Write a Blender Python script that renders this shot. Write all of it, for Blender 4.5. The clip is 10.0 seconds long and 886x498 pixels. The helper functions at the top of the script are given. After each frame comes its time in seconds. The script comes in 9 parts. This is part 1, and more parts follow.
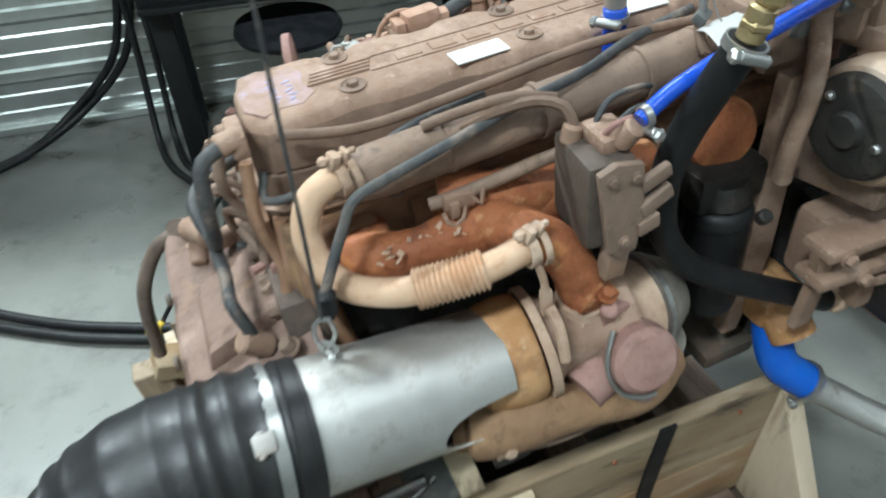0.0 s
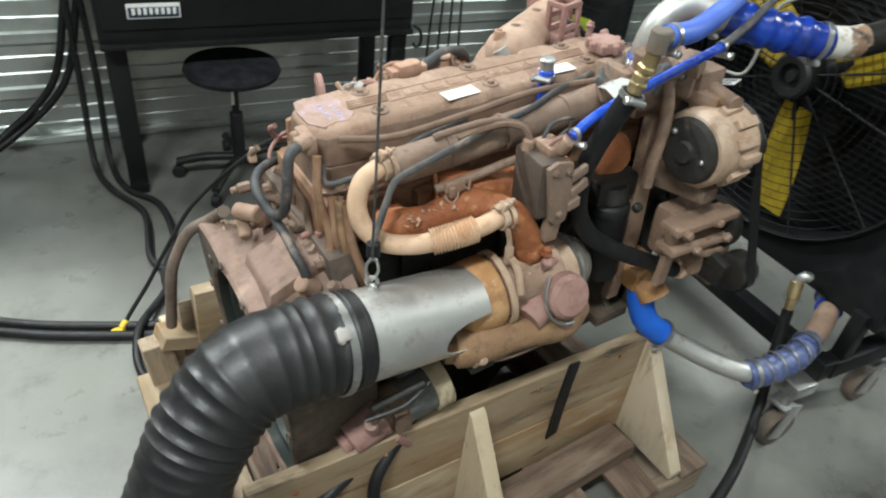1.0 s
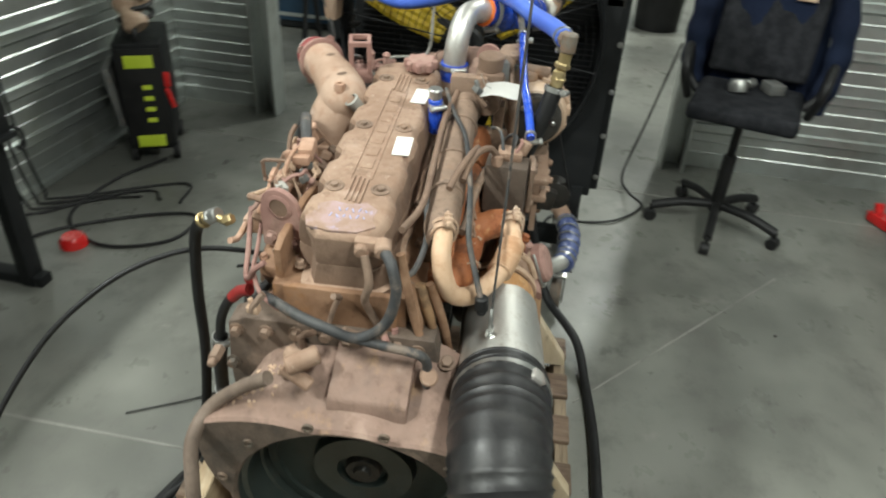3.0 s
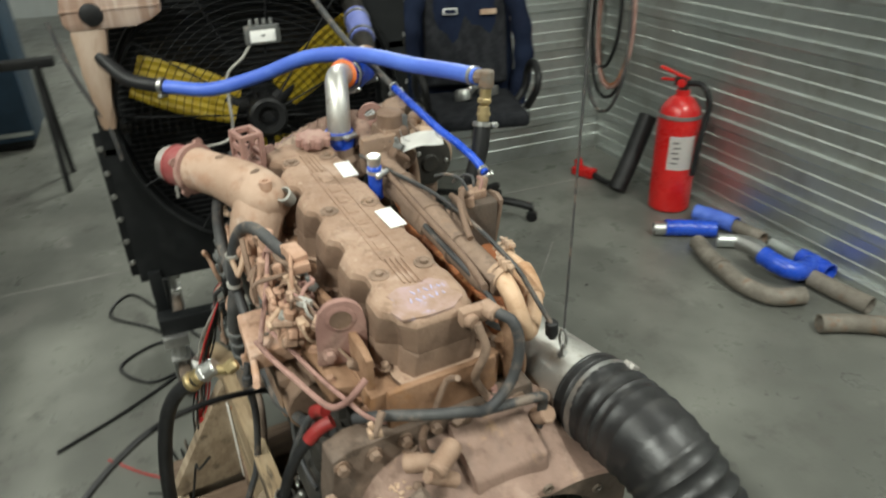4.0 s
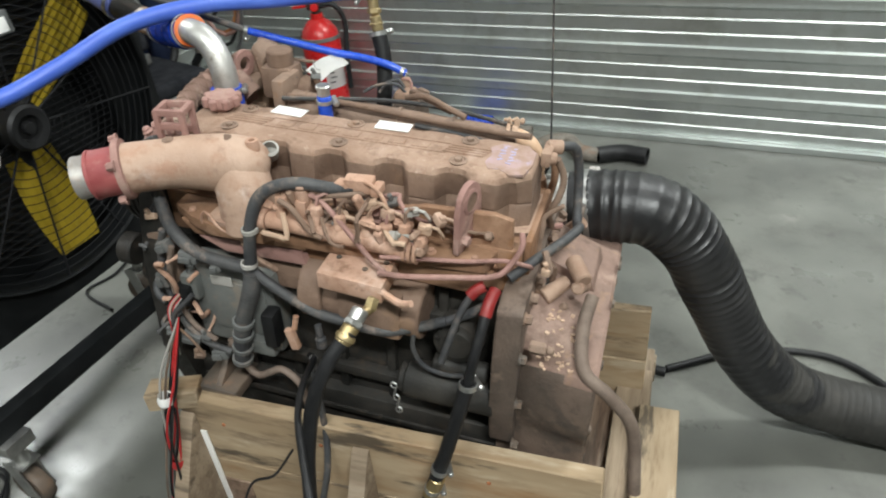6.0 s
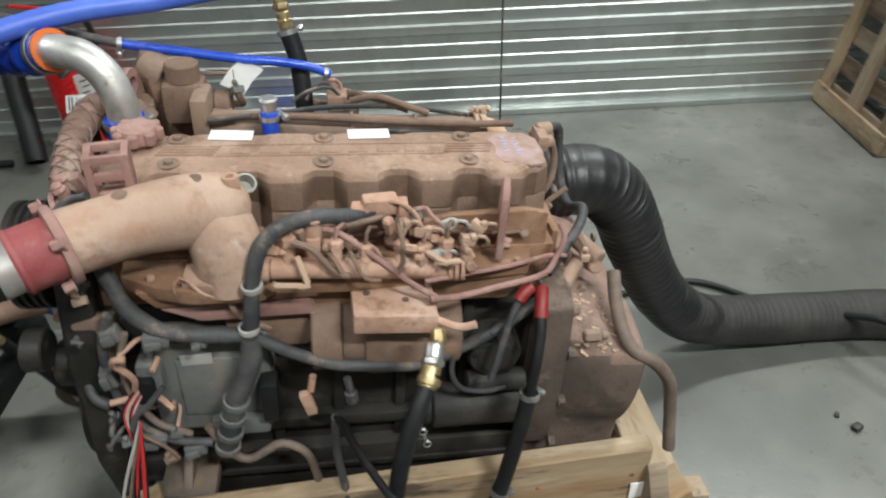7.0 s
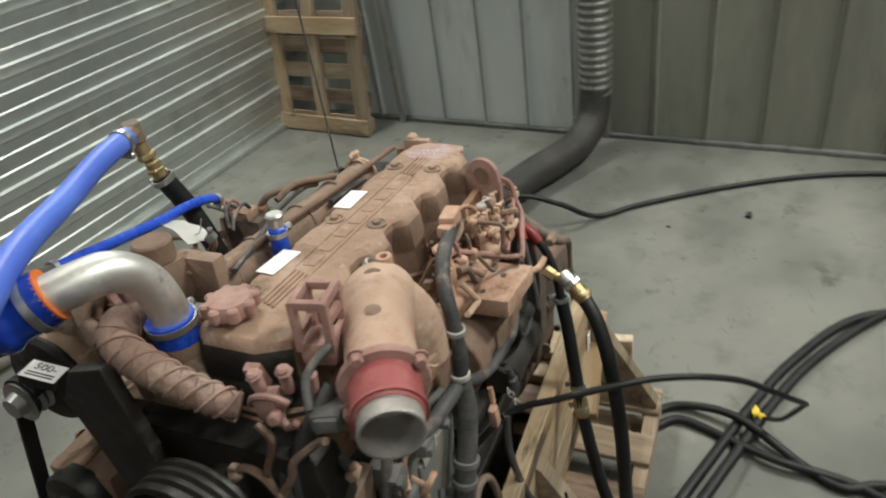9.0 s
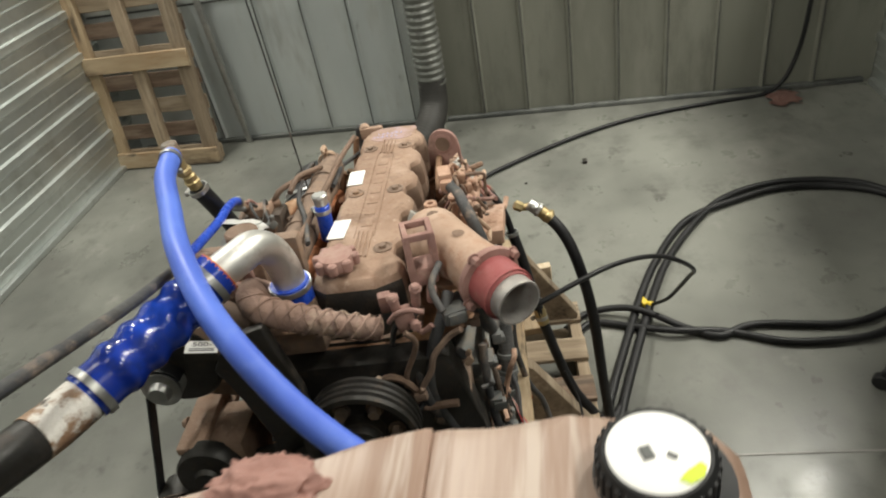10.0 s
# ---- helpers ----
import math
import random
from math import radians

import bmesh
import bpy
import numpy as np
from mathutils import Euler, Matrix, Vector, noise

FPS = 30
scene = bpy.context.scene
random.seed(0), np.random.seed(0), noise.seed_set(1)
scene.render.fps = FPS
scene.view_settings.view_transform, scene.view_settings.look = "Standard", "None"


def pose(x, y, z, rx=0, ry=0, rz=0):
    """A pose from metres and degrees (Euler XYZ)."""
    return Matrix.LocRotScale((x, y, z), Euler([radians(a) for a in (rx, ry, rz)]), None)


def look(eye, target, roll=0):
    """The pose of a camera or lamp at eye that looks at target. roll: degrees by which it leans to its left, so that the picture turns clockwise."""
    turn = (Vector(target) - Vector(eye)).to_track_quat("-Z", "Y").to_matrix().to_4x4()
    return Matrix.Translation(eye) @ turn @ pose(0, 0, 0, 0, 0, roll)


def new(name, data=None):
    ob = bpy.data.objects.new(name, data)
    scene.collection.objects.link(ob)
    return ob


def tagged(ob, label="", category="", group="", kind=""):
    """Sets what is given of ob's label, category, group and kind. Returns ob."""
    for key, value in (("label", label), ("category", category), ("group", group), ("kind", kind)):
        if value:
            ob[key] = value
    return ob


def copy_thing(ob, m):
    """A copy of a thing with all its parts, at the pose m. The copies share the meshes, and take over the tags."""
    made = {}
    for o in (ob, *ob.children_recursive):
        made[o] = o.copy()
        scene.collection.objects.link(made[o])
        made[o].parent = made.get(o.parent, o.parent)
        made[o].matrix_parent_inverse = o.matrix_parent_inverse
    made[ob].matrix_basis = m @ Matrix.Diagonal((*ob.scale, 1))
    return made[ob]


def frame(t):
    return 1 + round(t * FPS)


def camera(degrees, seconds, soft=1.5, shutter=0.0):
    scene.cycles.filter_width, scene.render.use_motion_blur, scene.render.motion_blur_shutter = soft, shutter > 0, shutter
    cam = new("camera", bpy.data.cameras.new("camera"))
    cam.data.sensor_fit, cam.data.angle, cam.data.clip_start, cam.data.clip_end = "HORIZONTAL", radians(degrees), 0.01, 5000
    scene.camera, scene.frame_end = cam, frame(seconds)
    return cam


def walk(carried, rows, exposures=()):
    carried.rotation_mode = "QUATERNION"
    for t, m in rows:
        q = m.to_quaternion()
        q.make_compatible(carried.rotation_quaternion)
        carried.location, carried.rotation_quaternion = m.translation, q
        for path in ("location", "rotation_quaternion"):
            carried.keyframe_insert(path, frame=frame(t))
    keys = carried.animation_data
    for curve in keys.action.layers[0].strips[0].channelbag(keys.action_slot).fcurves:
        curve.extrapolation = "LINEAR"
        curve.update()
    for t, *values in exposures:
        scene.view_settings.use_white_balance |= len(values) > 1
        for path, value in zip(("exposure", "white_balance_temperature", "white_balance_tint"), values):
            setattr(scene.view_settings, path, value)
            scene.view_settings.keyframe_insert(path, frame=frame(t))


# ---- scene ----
cam = camera(66.0, 10.0, 2.0, 0.35)
PATH = [
    (0, (-0.342, -0.829, 1.393), (0.071, 0.642, 0.102), -1.9),
    (0.5, (-0.491, -1.048, 1.474), (0.009, 0.42, 0.211), 2.6),
    (1, (-0.674, -1.124, 1.533), (0.135, 0.292, 0.374), 7.0),
    (1.5, (-0.934, -1.097, 1.589), (0.095, 0.208, 0.476), 6.2),
    (2, (-1.096, -0.952, 1.597), (0.149, 0.157, 0.492), 6.0),
    (2.5, (-1.233, -0.675, 1.596), (0.272, 0.069, 0.508), 4.5),
    (2.7, (-1.277, -0.565, 1.586), (0.305, 0.017, 0.51), 4.5),
    (3.8, (-1.241, 0.153, 1.58), (0.421, -0.312, 0.568), -1.4),
    (4, (-1.201, 0.279, 1.592), (0.435, -0.371, 0.642), -2.1),
    (4.5, (-1.102, 0.563, 1.561), (0.34, -0.511, 0.685), -3.1),
    (5, (-1.013, 0.772, 1.567), (0.153, -0.516, 0.576), -5.4),
    (5.2, (-0.983, 0.875, 1.566), (0.096, -0.481, 0.568), -4.1),
    (6.3, (-0.565, 1.059, 1.591), (-0.013, -0.472, 0.429), -6.0),
    (6.5, (-0.472, 1.064, 1.593), (-0.071, -0.499, 0.411), -5.1),
    (7, (-0.17, 1.022, 1.571), (-0.207, -0.589, 0.385), -2.3),
    (7.5, (0.116, 0.938, 1.576), (-0.269, -0.637, 0.405), -2.7),
    (8, (0.371, 0.859, 1.567), (-0.465, -0.69, 0.618), -2.6),
    (8.5, (0.593, 0.787, 1.612), (-0.599, -0.441, 0.577), -5.3),
    (9, (0.784, 0.663, 1.625), (-0.623, -0.233, 0.522), -9.3),
    (9.5, (1.007, 0.488, 1.703), (-0.515, -0.054, 0.524), -9.6),
    (10, (1.198, 0.39, 1.749), (-0.391, 0.025, 0.59), -11.1),
]
walk(cam, [(t, look(eye, target, roll)) for t, eye, target, roll in PATH],
     exposures=[(0, 0.16, 5900, 8), (0.6, 0.14, 6350, 15), (1.2, 0.17, 6400, 11), (2.5, 0.15, 6550, 10), (3.8, -0.12, 7000, 10), (4.5, -0.06, 6850, 10), (5, -0.07, 6700, 12), (6.5, -0.02, 6550, 15), (7.4, -0.3, 6500, 16), (8.2, -0.3, 6650, 11), (8.8, -0.35, 6800, 14), (9.2, -0.3, 7150, 15), (10, -0.12, 7300, 16)])

# ---- light ----
world = bpy.data.worlds.new("world")
scene.world = world
world.use_nodes = True
world.node_tree.nodes["Background"].inputs[0].default_value = (0.62, 0.68, 0.75, 1)
world.node_tree.nodes["Background"].inputs[1].default_value = 0.01
scene.view_settings.exposure = 0.0

ROOM = dict(x0=-2.51, x1=2.45, y0=-2.3, y1=2.03, h=2.9)


def area_lamp(name, place, size, power, colour=(0.92, 1.0, 0.965)):
    data = bpy.data.lights.new(name, "AREA")
    data.shape, data.size, data.size_y = "RECTANGLE", size[0], size[1]
    data.energy, data.color = power, colour
    ob = new(name, data)
    ob.matrix_world = pose(*place)
    return ob


LAMPS = [(-2.2, -1.85), (0.2, -1.55), (2.6, -1.55), (-2.2, 2.43), (0.2, 2.43), (2.6, 2.43), (5.6, -1.5), (5.6, 2.5)]
for (lx, ly), power in zip(LAMPS, (165, 26, 8, 275, 88, 30, 240, 25)):
    area_lamp("tube_lamp", (lx, ly, 4.16), (1.2, 0.22), power)

# ---- materials ----


def surf(name, c1, c2, c3=None, rough=(0.5, 0.8), metal=0.0, s1=5.0, s2=45.0, bump=0.25, fine=160.0, amount=0.5,
         stretch=None, coat=0.0, per_object=0.0, spec=0.5, spots=()):
    """A node material: broad and fine variation between three colours, uneven gloss and a fine relief."""
    m = bpy.data.materials.new(name)
    m.use_nodes = True
    t = m.node_tree
    n, l = t.nodes, t.links
    b = n["Principled BSDF"]
    b.inputs["Metallic"].default_value = metal
    b.inputs["Coat Weight"].default_value = coat
    b.inputs["Specular IOR Level"].default_value = spec
    co = n.new("ShaderNodeTexCoord")
    src = co.outputs["Object"]
    if stretch:
        mp = n.new("ShaderNodeMapping")
        mp.inputs["Scale"].default_value = stretch
        l.new(src, mp.inputs["Vector"])
        src = mp.outputs["Vector"]
    if per_object:
        info = n.new("ShaderNodeObjectInfo")
        mul = n.new("ShaderNodeVectorMath")
        mul.operation = "MULTIPLY_ADD"
        mul.inputs[1].default_value = (37.0, 53.0, 71.0)
        l.new(info.outputs["Random"], mul.inputs[0])
        l.new(src, mul.inputs[2])
        src = mul.outputs[0]

    def tex(scale, detail, ruf=0.6):
        q = n.new("ShaderNodeTexNoise")
        q.inputs["Scale"].default_value, q.inputs["Detail"].default_value, q.inputs["Roughness"].default_value = scale, detail, ruf
        l.new(src, q.inputs["Vector"])
        return q.outputs["Fac"]

    def ramp(fac, a, z):
        q = n.new("ShaderNodeMapRange")
        q.interpolation_type = "SMOOTHSTEP"
        q.inputs["From Min"].default_value, q.inputs["From Max"].default_value = a, z
        l.new(fac, q.inputs["Value"])
        return q.outputs["Result"]

    def blend(fac, a, z):
        q = n.new("ShaderNodeMix")
        q.data_type = "RGBA"
        l.new(fac, q.inputs["Factor"])
        for sock, v in (("A", a), ("B", z)):
            tgt = [i for i in q.inputs if i.name == sock and i.type == "RGBA"][0]
            if isinstance(v, tuple):
                tgt.default_value = (*v, 1)
            else:
                l.new(v, tgt)
        return [o for o in q.outputs if o.type == "RGBA"][0]

    broad, mid, grain = tex(s1, 4), tex(s2, 6, 0.7), tex(fine, 3, 0.6)
    col = blend(ramp(broad, 0.36, 0.64), c1, c2)
    if c3:
        f = n.new("ShaderNodeMath")
        f.operation = "MULTIPLY"
        l.new(ramp(mid, 0.5, 0.72), f.inputs[0])
        f.inputs[1].default_value = amount
        col = blend(f.outputs[0], col, c3)
    for spot, scale, lo, hi, share in spots:
        f = n.new("ShaderNodeMath")
        f.operation = "MULTIPLY"
        l.new(ramp(tex(scale, 5, 0.65), lo, hi), f.inputs[0])
        f.inputs[1].default_value = share
        col = blend(f.outputs[0], col, spot)
    if per_object:
        hsv = n.new("ShaderNodeHueSaturation")
        mr = n.new("ShaderNodeMapRange")
        mr.inputs["To Min"].default_value, mr.inputs["To Max"].default_value = 1 - per_object, 1 + per_object
        l.new(info.outputs["Random"], mr.inputs["Value"])
        l.new(mr.outputs["Result"], hsv.inputs["Value"])
        l.new(col, hsv.inputs["Color"])
        col = hsv.outputs["Color"]
    l.new(col, b.inputs["Base Color"])
    rr = n.new("ShaderNodeMapRange")
    rr.inputs["From Min"].default_value, rr.inputs["From Max"].default_value = 0.3, 0.7
    rr.inputs["To Min"].default_value, rr.inputs["To Max"].default_value = rough
    l.new(mid, rr.inputs["Value"])
    l.new(rr.outputs["Result"], b.inputs["Roughness"])
    if bump:
        add = n.new("ShaderNodeMath")
        add.operation = "ADD"
        l.new(grain, add.inputs[0])
        l.new(mid, add.inputs[1])
        bp = n.new("ShaderNodeBump")
        bp.inputs["Strength"].default_value, bp.inputs["Distance"].default_value = bump, 0.003
        l.new(add.outputs[0], bp.inputs["Height"])
        l.new(bp.outputs["Normal"], b.inputs["Normal"])
    return m


M = dict(
    concrete=surf("concrete", (0.1, 0.102, 0.091), (0.192, 0.194, 0.172), (0.082, 0.08, 0.072), (0.22, 0.46), s1=0.8, s2=4.2, fine=70, bump=0.12, amount=0.6, spec=0.42, spots=(((0.28, 0.27, 0.245), 1.3, 0.54, 0.74, 0.55), ((0.085, 0.083, 0.075), 2.6, 0.54, 0.7, 0.55), ((0.035, 0.034, 0.031), 30, 0.66, 0.73, 0.6), ((0.06, 0.058, 0.052), 5.5, 0.6, 0.7, 0.6), ((0.29, 0.28, 0.255), 3.4, 0.62, 0.74, 0.45), ((0.045, 0.042, 0.036), 11, 0.68, 0.76, 0.5))),
    joint=surf("joint_filler", (0.2, 0.195, 0.18), (0.29, 0.28, 0.26), (0.12, 0.115, 0.105), (0.6, 0.8), s1=4, s2=14, bump=0),
    galv=surf("galvanised_sheet", (0.53, 0.56, 0.545), (0.63, 0.66, 0.64), (0.42, 0.43, 0.4), (0.32, 0.48), 0.88, s1=1.6, s2=9, bump=0.06, fine=40, spots=(((0.25, 0.24, 0.19), 2.2, 0.54, 0.74, 0.5), ((0.2, 0.16, 0.09), 1.3, 0.6, 0.78, 0.45))),
    panel=surf("pale_steel_panel", (0.5, 0.535, 0.53), (0.61, 0.64, 0.625), (0.43, 0.43, 0.39), (0.38, 0.6), 0.35, s1=1.2, s2=7, bump=0.06, stretch=(1, 1, 0.25), spots=(((0.2, 0.19, 0.16), 2.4, 0.57, 0.74, 0.6), ((0.12, 0.11, 0.09), 9, 0.64, 0.74, 0.4))),
    panel_olive=surf("olive_steel_panel", (0.185, 0.185, 0.153), (0.25, 0.25, 0.21), (0.12, 0.116, 0.095), (0.45, 0.7), 0.2, s1=1.2, s2=7, bump=0.06, stretch=(1, 1, 0.25), spots=(((0.1, 0.095, 0.08), 2.2, 0.55, 0.72, 0.6), ((0.25, 0.245, 0.21), 5, 0.58, 0.72, 0.4))),
    duct=surf("dirty_duct", (0.2, 0.205, 0.19), (0.28, 0.285, 0.265), (0.12, 0.115, 0.1), (0.35, 0.55), 0.75, s1=3, s2=16, bump=0.1),
    red_cap=surf("dusty_red_shrink", (0.2, 0.012, 0.012), (0.27, 0.022, 0.02), (0.2, 0.07, 0.05), (0.4, 0.6), s1=20, s2=60, bump=0.1),
    ceiling=surf("ceiling_sheet", (0.17, 0.17, 0.16), (0.22, 0.22, 0.21), None, (0.6, 0.8), bump=0.05),
    dust=surf("dusty_casting", (0.265, 0.166, 0.115), (0.357, 0.238, 0.172), (0.22, 0.12, 0.08), (0.6, 0.95), s1=7, s2=38, bump=0.5, amount=0.55, spots=(((0.15, 0.085, 0.055), 13, 0.53, 0.66, 0.6), ((0.52, 0.39, 0.32), 9, 0.56, 0.68, 0.4), ((0.54, 0.41, 0.33), 60, 0.6, 0.7, 0.45))),
    dust_pale=surf("pale_dust", (0.44, 0.3, 0.21), (0.53, 0.385, 0.28), (0.34, 0.21, 0.14), (0.65, 0.95), s1=8, s2=40, bump=0.4, amount=0.55, spots=(((0.26, 0.15, 0.095), 15, 0.53, 0.65, 0.55), ((0.62, 0.52, 0.45), 8, 0.56, 0.68, 0.5), ((0.2, 0.12, 0.08), 45, 0.6, 0.7, 0.4))),
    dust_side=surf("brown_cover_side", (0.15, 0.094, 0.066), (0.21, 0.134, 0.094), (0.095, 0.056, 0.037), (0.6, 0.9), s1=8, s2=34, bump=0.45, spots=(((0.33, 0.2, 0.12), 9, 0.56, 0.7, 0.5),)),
    oil_shade=surf("oil_shade_black", (0.02, 0.019, 0.017), (0.038, 0.034, 0.029), (0.08, 0.056, 0.038), (0.5, 0.8), s1=6, s2=30, bump=0.4, amount=0.5, spec=0.35, spots=(((0.12, 0.075, 0.045), 9, 0.6, 0.72, 0.5),)),
    ecu=surf("dusty_dark_unit", (0.12, 0.125, 0.117), (0.165, 0.17, 0.16), (0.23, 0.18, 0.145), (0.45, 0.75), s1=9, s2=40, bump=0.2, amount=0.6, spots=(((0.24, 0.18, 0.13), 14, 0.55, 0.7, 0.5),)),
    guard=surf("black_guard_wire", (0.005, 0.005, 0.006), (0.009, 0.009, 0.01), None, (0.55, 0.75), bump=0, spec=0.25),
    elbow=surf("pink_dusted_elbow", (0.38, 0.25, 0.18), (0.47, 0.33, 0.25), (0.32, 0.17, 0.11), (0.6, 0.95), s1=6, s2=30, bump=0.35, amount=0.6, spots=(((0.22, 0.13, 0.095), 10, 0.53, 0.64, 0.6), ((0.55, 0.46, 0.4), 13, 0.58, 0.7, 0.45), ((0.38, 0.2, 0.13), 7, 0.53, 0.66, 0.6))),
    bore=surf("oily_green_bore", (0.022, 0.031, 0.028), (0.042, 0.053, 0.048), (0.065, 0.055, 0.042), (0.3, 0.5), 0.2, s1=6, s2=28, bump=0.15),
    smear=surf("lilac_chalk_smear", (0.28, 0.18, 0.13), (0.36, 0.245, 0.185), (0.24, 0.15, 0.11), (0.8, 0.95), s1=9, s2=38, bump=0.3, spots=(((0.4, 0.28, 0.3), 9, 0.4, 0.62, 0.75), ((0.42, 0.38, 0.55), 22, 0.54, 0.66, 0.6))),
    dust_pink=surf("pink_dusty_paint", (0.275, 0.148, 0.125), (0.355, 0.205, 0.172), (0.19, 0.095, 0.076), (0.6, 0.9), s1=9, s2=50, bump=0.35, spots=(((0.42, 0.3, 0.24), 11, 0.55, 0.68, 0.5), ((0.13, 0.07, 0.055), 14, 0.56, 0.68, 0.5))),
    dust_dark=surf("oily_dusty_casting", (0.07, 0.06, 0.05), (0.16, 0.115, 0.085), (0.22, 0.13, 0.08), (0.4, 0.8), s1=6, s2=30, bump=0.45, amount=0.6),
    dust_wall=surf("grey_brown_casting", (0.19, 0.128, 0.094), (0.27, 0.182, 0.132), (0.13, 0.085, 0.06), (0.6, 0.9), s1=8, s2=36, bump=0.45, spots=(((0.3, 0.16, 0.08), 11, 0.56, 0.7, 0.5), ((0.07, 0.05, 0.04), 16, 0.6, 0.7, 0.55))),
    rust=surf("rusty_iron", (0.25, 0.075, 0.026), (0.35, 0.12, 0.045), (0.14, 0.045, 0.02), (0.5, 0.9), s1=14, s2=55, bump=0.7, spots=(((0.5, 0.26, 0.12), 30, 0.57, 0.66, 0.7), ((0.09, 0.035, 0.02), 12, 0.53, 0.64, 0.65), ((0.55, 0.24, 0.07), 8, 0.55, 0.66, 0.5))),
    tan=surf("heat_tinted_tan", (0.55, 0.35, 0.22), (0.64, 0.44, 0.3), (0.42, 0.21, 0.11), (0.5, 0.8), s1=9, s2=45, bump=0.25, amount=0.5, spots=(((0.4, 0.19, 0.08), 16, 0.56, 0.68, 0.5),)),
    ochre=surf("ochre_scale", (0.41, 0.2, 0.075), (0.52, 0.3, 0.14), (0.32, 0.15, 0.06), (0.6, 0.9), s1=12, s2=50, bump=0.5, spots=(((0.24, 0.12, 0.06), 14, 0.53, 0.64, 0.6), ((0.6, 0.45, 0.3), 30, 0.58, 0.68, 0.5))),
    flaky=surf("flaking_pipe_paint", (0.26, 0.15, 0.09), (0.36, 0.24, 0.16), (0.14, 0.08, 0.05), (0.45, 0.75), s1=12, s2=50, bump=0.5, spots=(((0.7, 0.67, 0.62), 9, 0.49, 0.56, 0.95), ((0.05, 0.04, 0.035), 13, 0.56, 0.62, 0.9))),
    wood_pale=surf("pale_sawn_timber", (0.5, 0.4, 0.27), (0.56, 0.46, 0.34), (0.36, 0.25, 0.15), (0.6, 0.85), s1=3, s2=10, fine=60, bump=0.3, stretch=(2, 2, 0.5), spots=(((0.24, 0.135, 0.06), 5, 0.52, 0.7, 0.6), ((0.1, 0.07, 0.045), 7, 0.58, 0.7, 0.6))),
    alloy=surf("dusty_aluminium", (0.34, 0.32, 0.3), (0.44, 0.42, 0.395), (0.32, 0.25, 0.21), (0.45, 0.7), 0.6, s1=14, s2=50, bump=0.15, spots=(((0.45, 0.33, 0.27), 12, 0.54, 0.66, 0.6),)),
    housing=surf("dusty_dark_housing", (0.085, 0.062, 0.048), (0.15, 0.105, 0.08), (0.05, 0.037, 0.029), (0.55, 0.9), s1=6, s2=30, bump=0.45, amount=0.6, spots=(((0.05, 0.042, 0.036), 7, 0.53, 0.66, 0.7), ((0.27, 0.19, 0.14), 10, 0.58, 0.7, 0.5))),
    blue_deep=surf("deep_blue_silicone", (0.006, 0.03, 0.27), (0.01, 0.055, 0.4), (0.03, 0.05, 0.2), (0.12, 0.3), s1=10, s2=30, bump=0.04, spots=(((0.012, 0.02, 0.06), 7, 0.55, 0.68, 0.6),)),
    blue_clear=surf("cloudy_blue_hose", (0.06, 0.085, 0.21), (0.11, 0.14, 0.29), (0.2, 0.21, 0.26), (0.2, 0.4), s1=16, s2=40, bump=0.08, amount=0.6),
    blue_bright=surf("bright_blue_boot", (0.012, 0.12, 0.62), (0.02, 0.17, 0.74), (0.04, 0.16, 0.6), (0.28, 0.45), s1=8, s2=30, bump=0.05),
    brown_scale=surf("brown_heat_scale", (0.23, 0.13, 0.07), (0.34, 0.2, 0.105), (0.13, 0.075, 0.045), (0.6, 0.9), s1=9, s2=40, bump=0.5, spots=(((0.42, 0.26, 0.13), 12, 0.54, 0.66, 0.6), ((0.07, 0.045, 0.03), 10, 0.55, 0.66, 0.6))),
    wrap=surf("soiled_wrap_cloth", (0.25, 0.155, 0.12), (0.34, 0.225, 0.18), (0.16, 0.095, 0.07), (0.75, 0.95), s1=9, s2=60, bump=0.6, spots=(((0.07, 0.048, 0.038), 9, 0.54, 0.64, 0.7), ((0.4, 0.3, 0.23), 14, 0.57, 0.66, 0.6))),
    pipe_dirty=surf("dirty_grey_pipe", (0.14, 0.122, 0.1), (0.22, 0.195, 0.165), (0.1, 0.075, 0.055), (0.55, 0.85), s1=9, s2=40, bump=0.3, spots=(((0.3, 0.27, 0.23), 9, 0.56, 0.68, 0.5), ((0.2, 0.1, 0.05), 11, 0.56, 0.66, 0.5))),
    # near-black: joint dirt and the shade beside ribs and girt in one colour
    shade_dirt=surf("joint_shade_dirt", (0.07, 0.075, 0.072), (0.13, 0.135, 0.125), (0.05, 0.05, 0.045), (0.6, 0.9), s1=5, s2=30, bump=0.1),
    flex_dull=surf("dull_floor_hose", (0.018, 0.017, 0.015), (0.032, 0.03, 0.027), (0.06, 0.055, 0.048), (0.55, 0.8), s1=6, s2=25, bump=0.2, amount=0.45),
    tank_rose=surf("rose_stained_plastic", (0.27, 0.17, 0.125), (0.48, 0.37, 0.31), (0.22, 0.12, 0.08), (0.35, 0.55), s1=5, s2=11, bump=0.1, amount=0.7, stretch=(0.3, 4.0, 0.3), spots=(((0.58, 0.5, 0.44), 6, 0.54, 0.66, 0.6),)),
    drain=surf("brown_dusted_tube", (0.12, 0.085, 0.065), (0.19, 0.14, 0.11), (0.07, 0.055, 0.045), (0.6, 0.85), s1=9, s2=34, bump=0.3, amount=0.5),
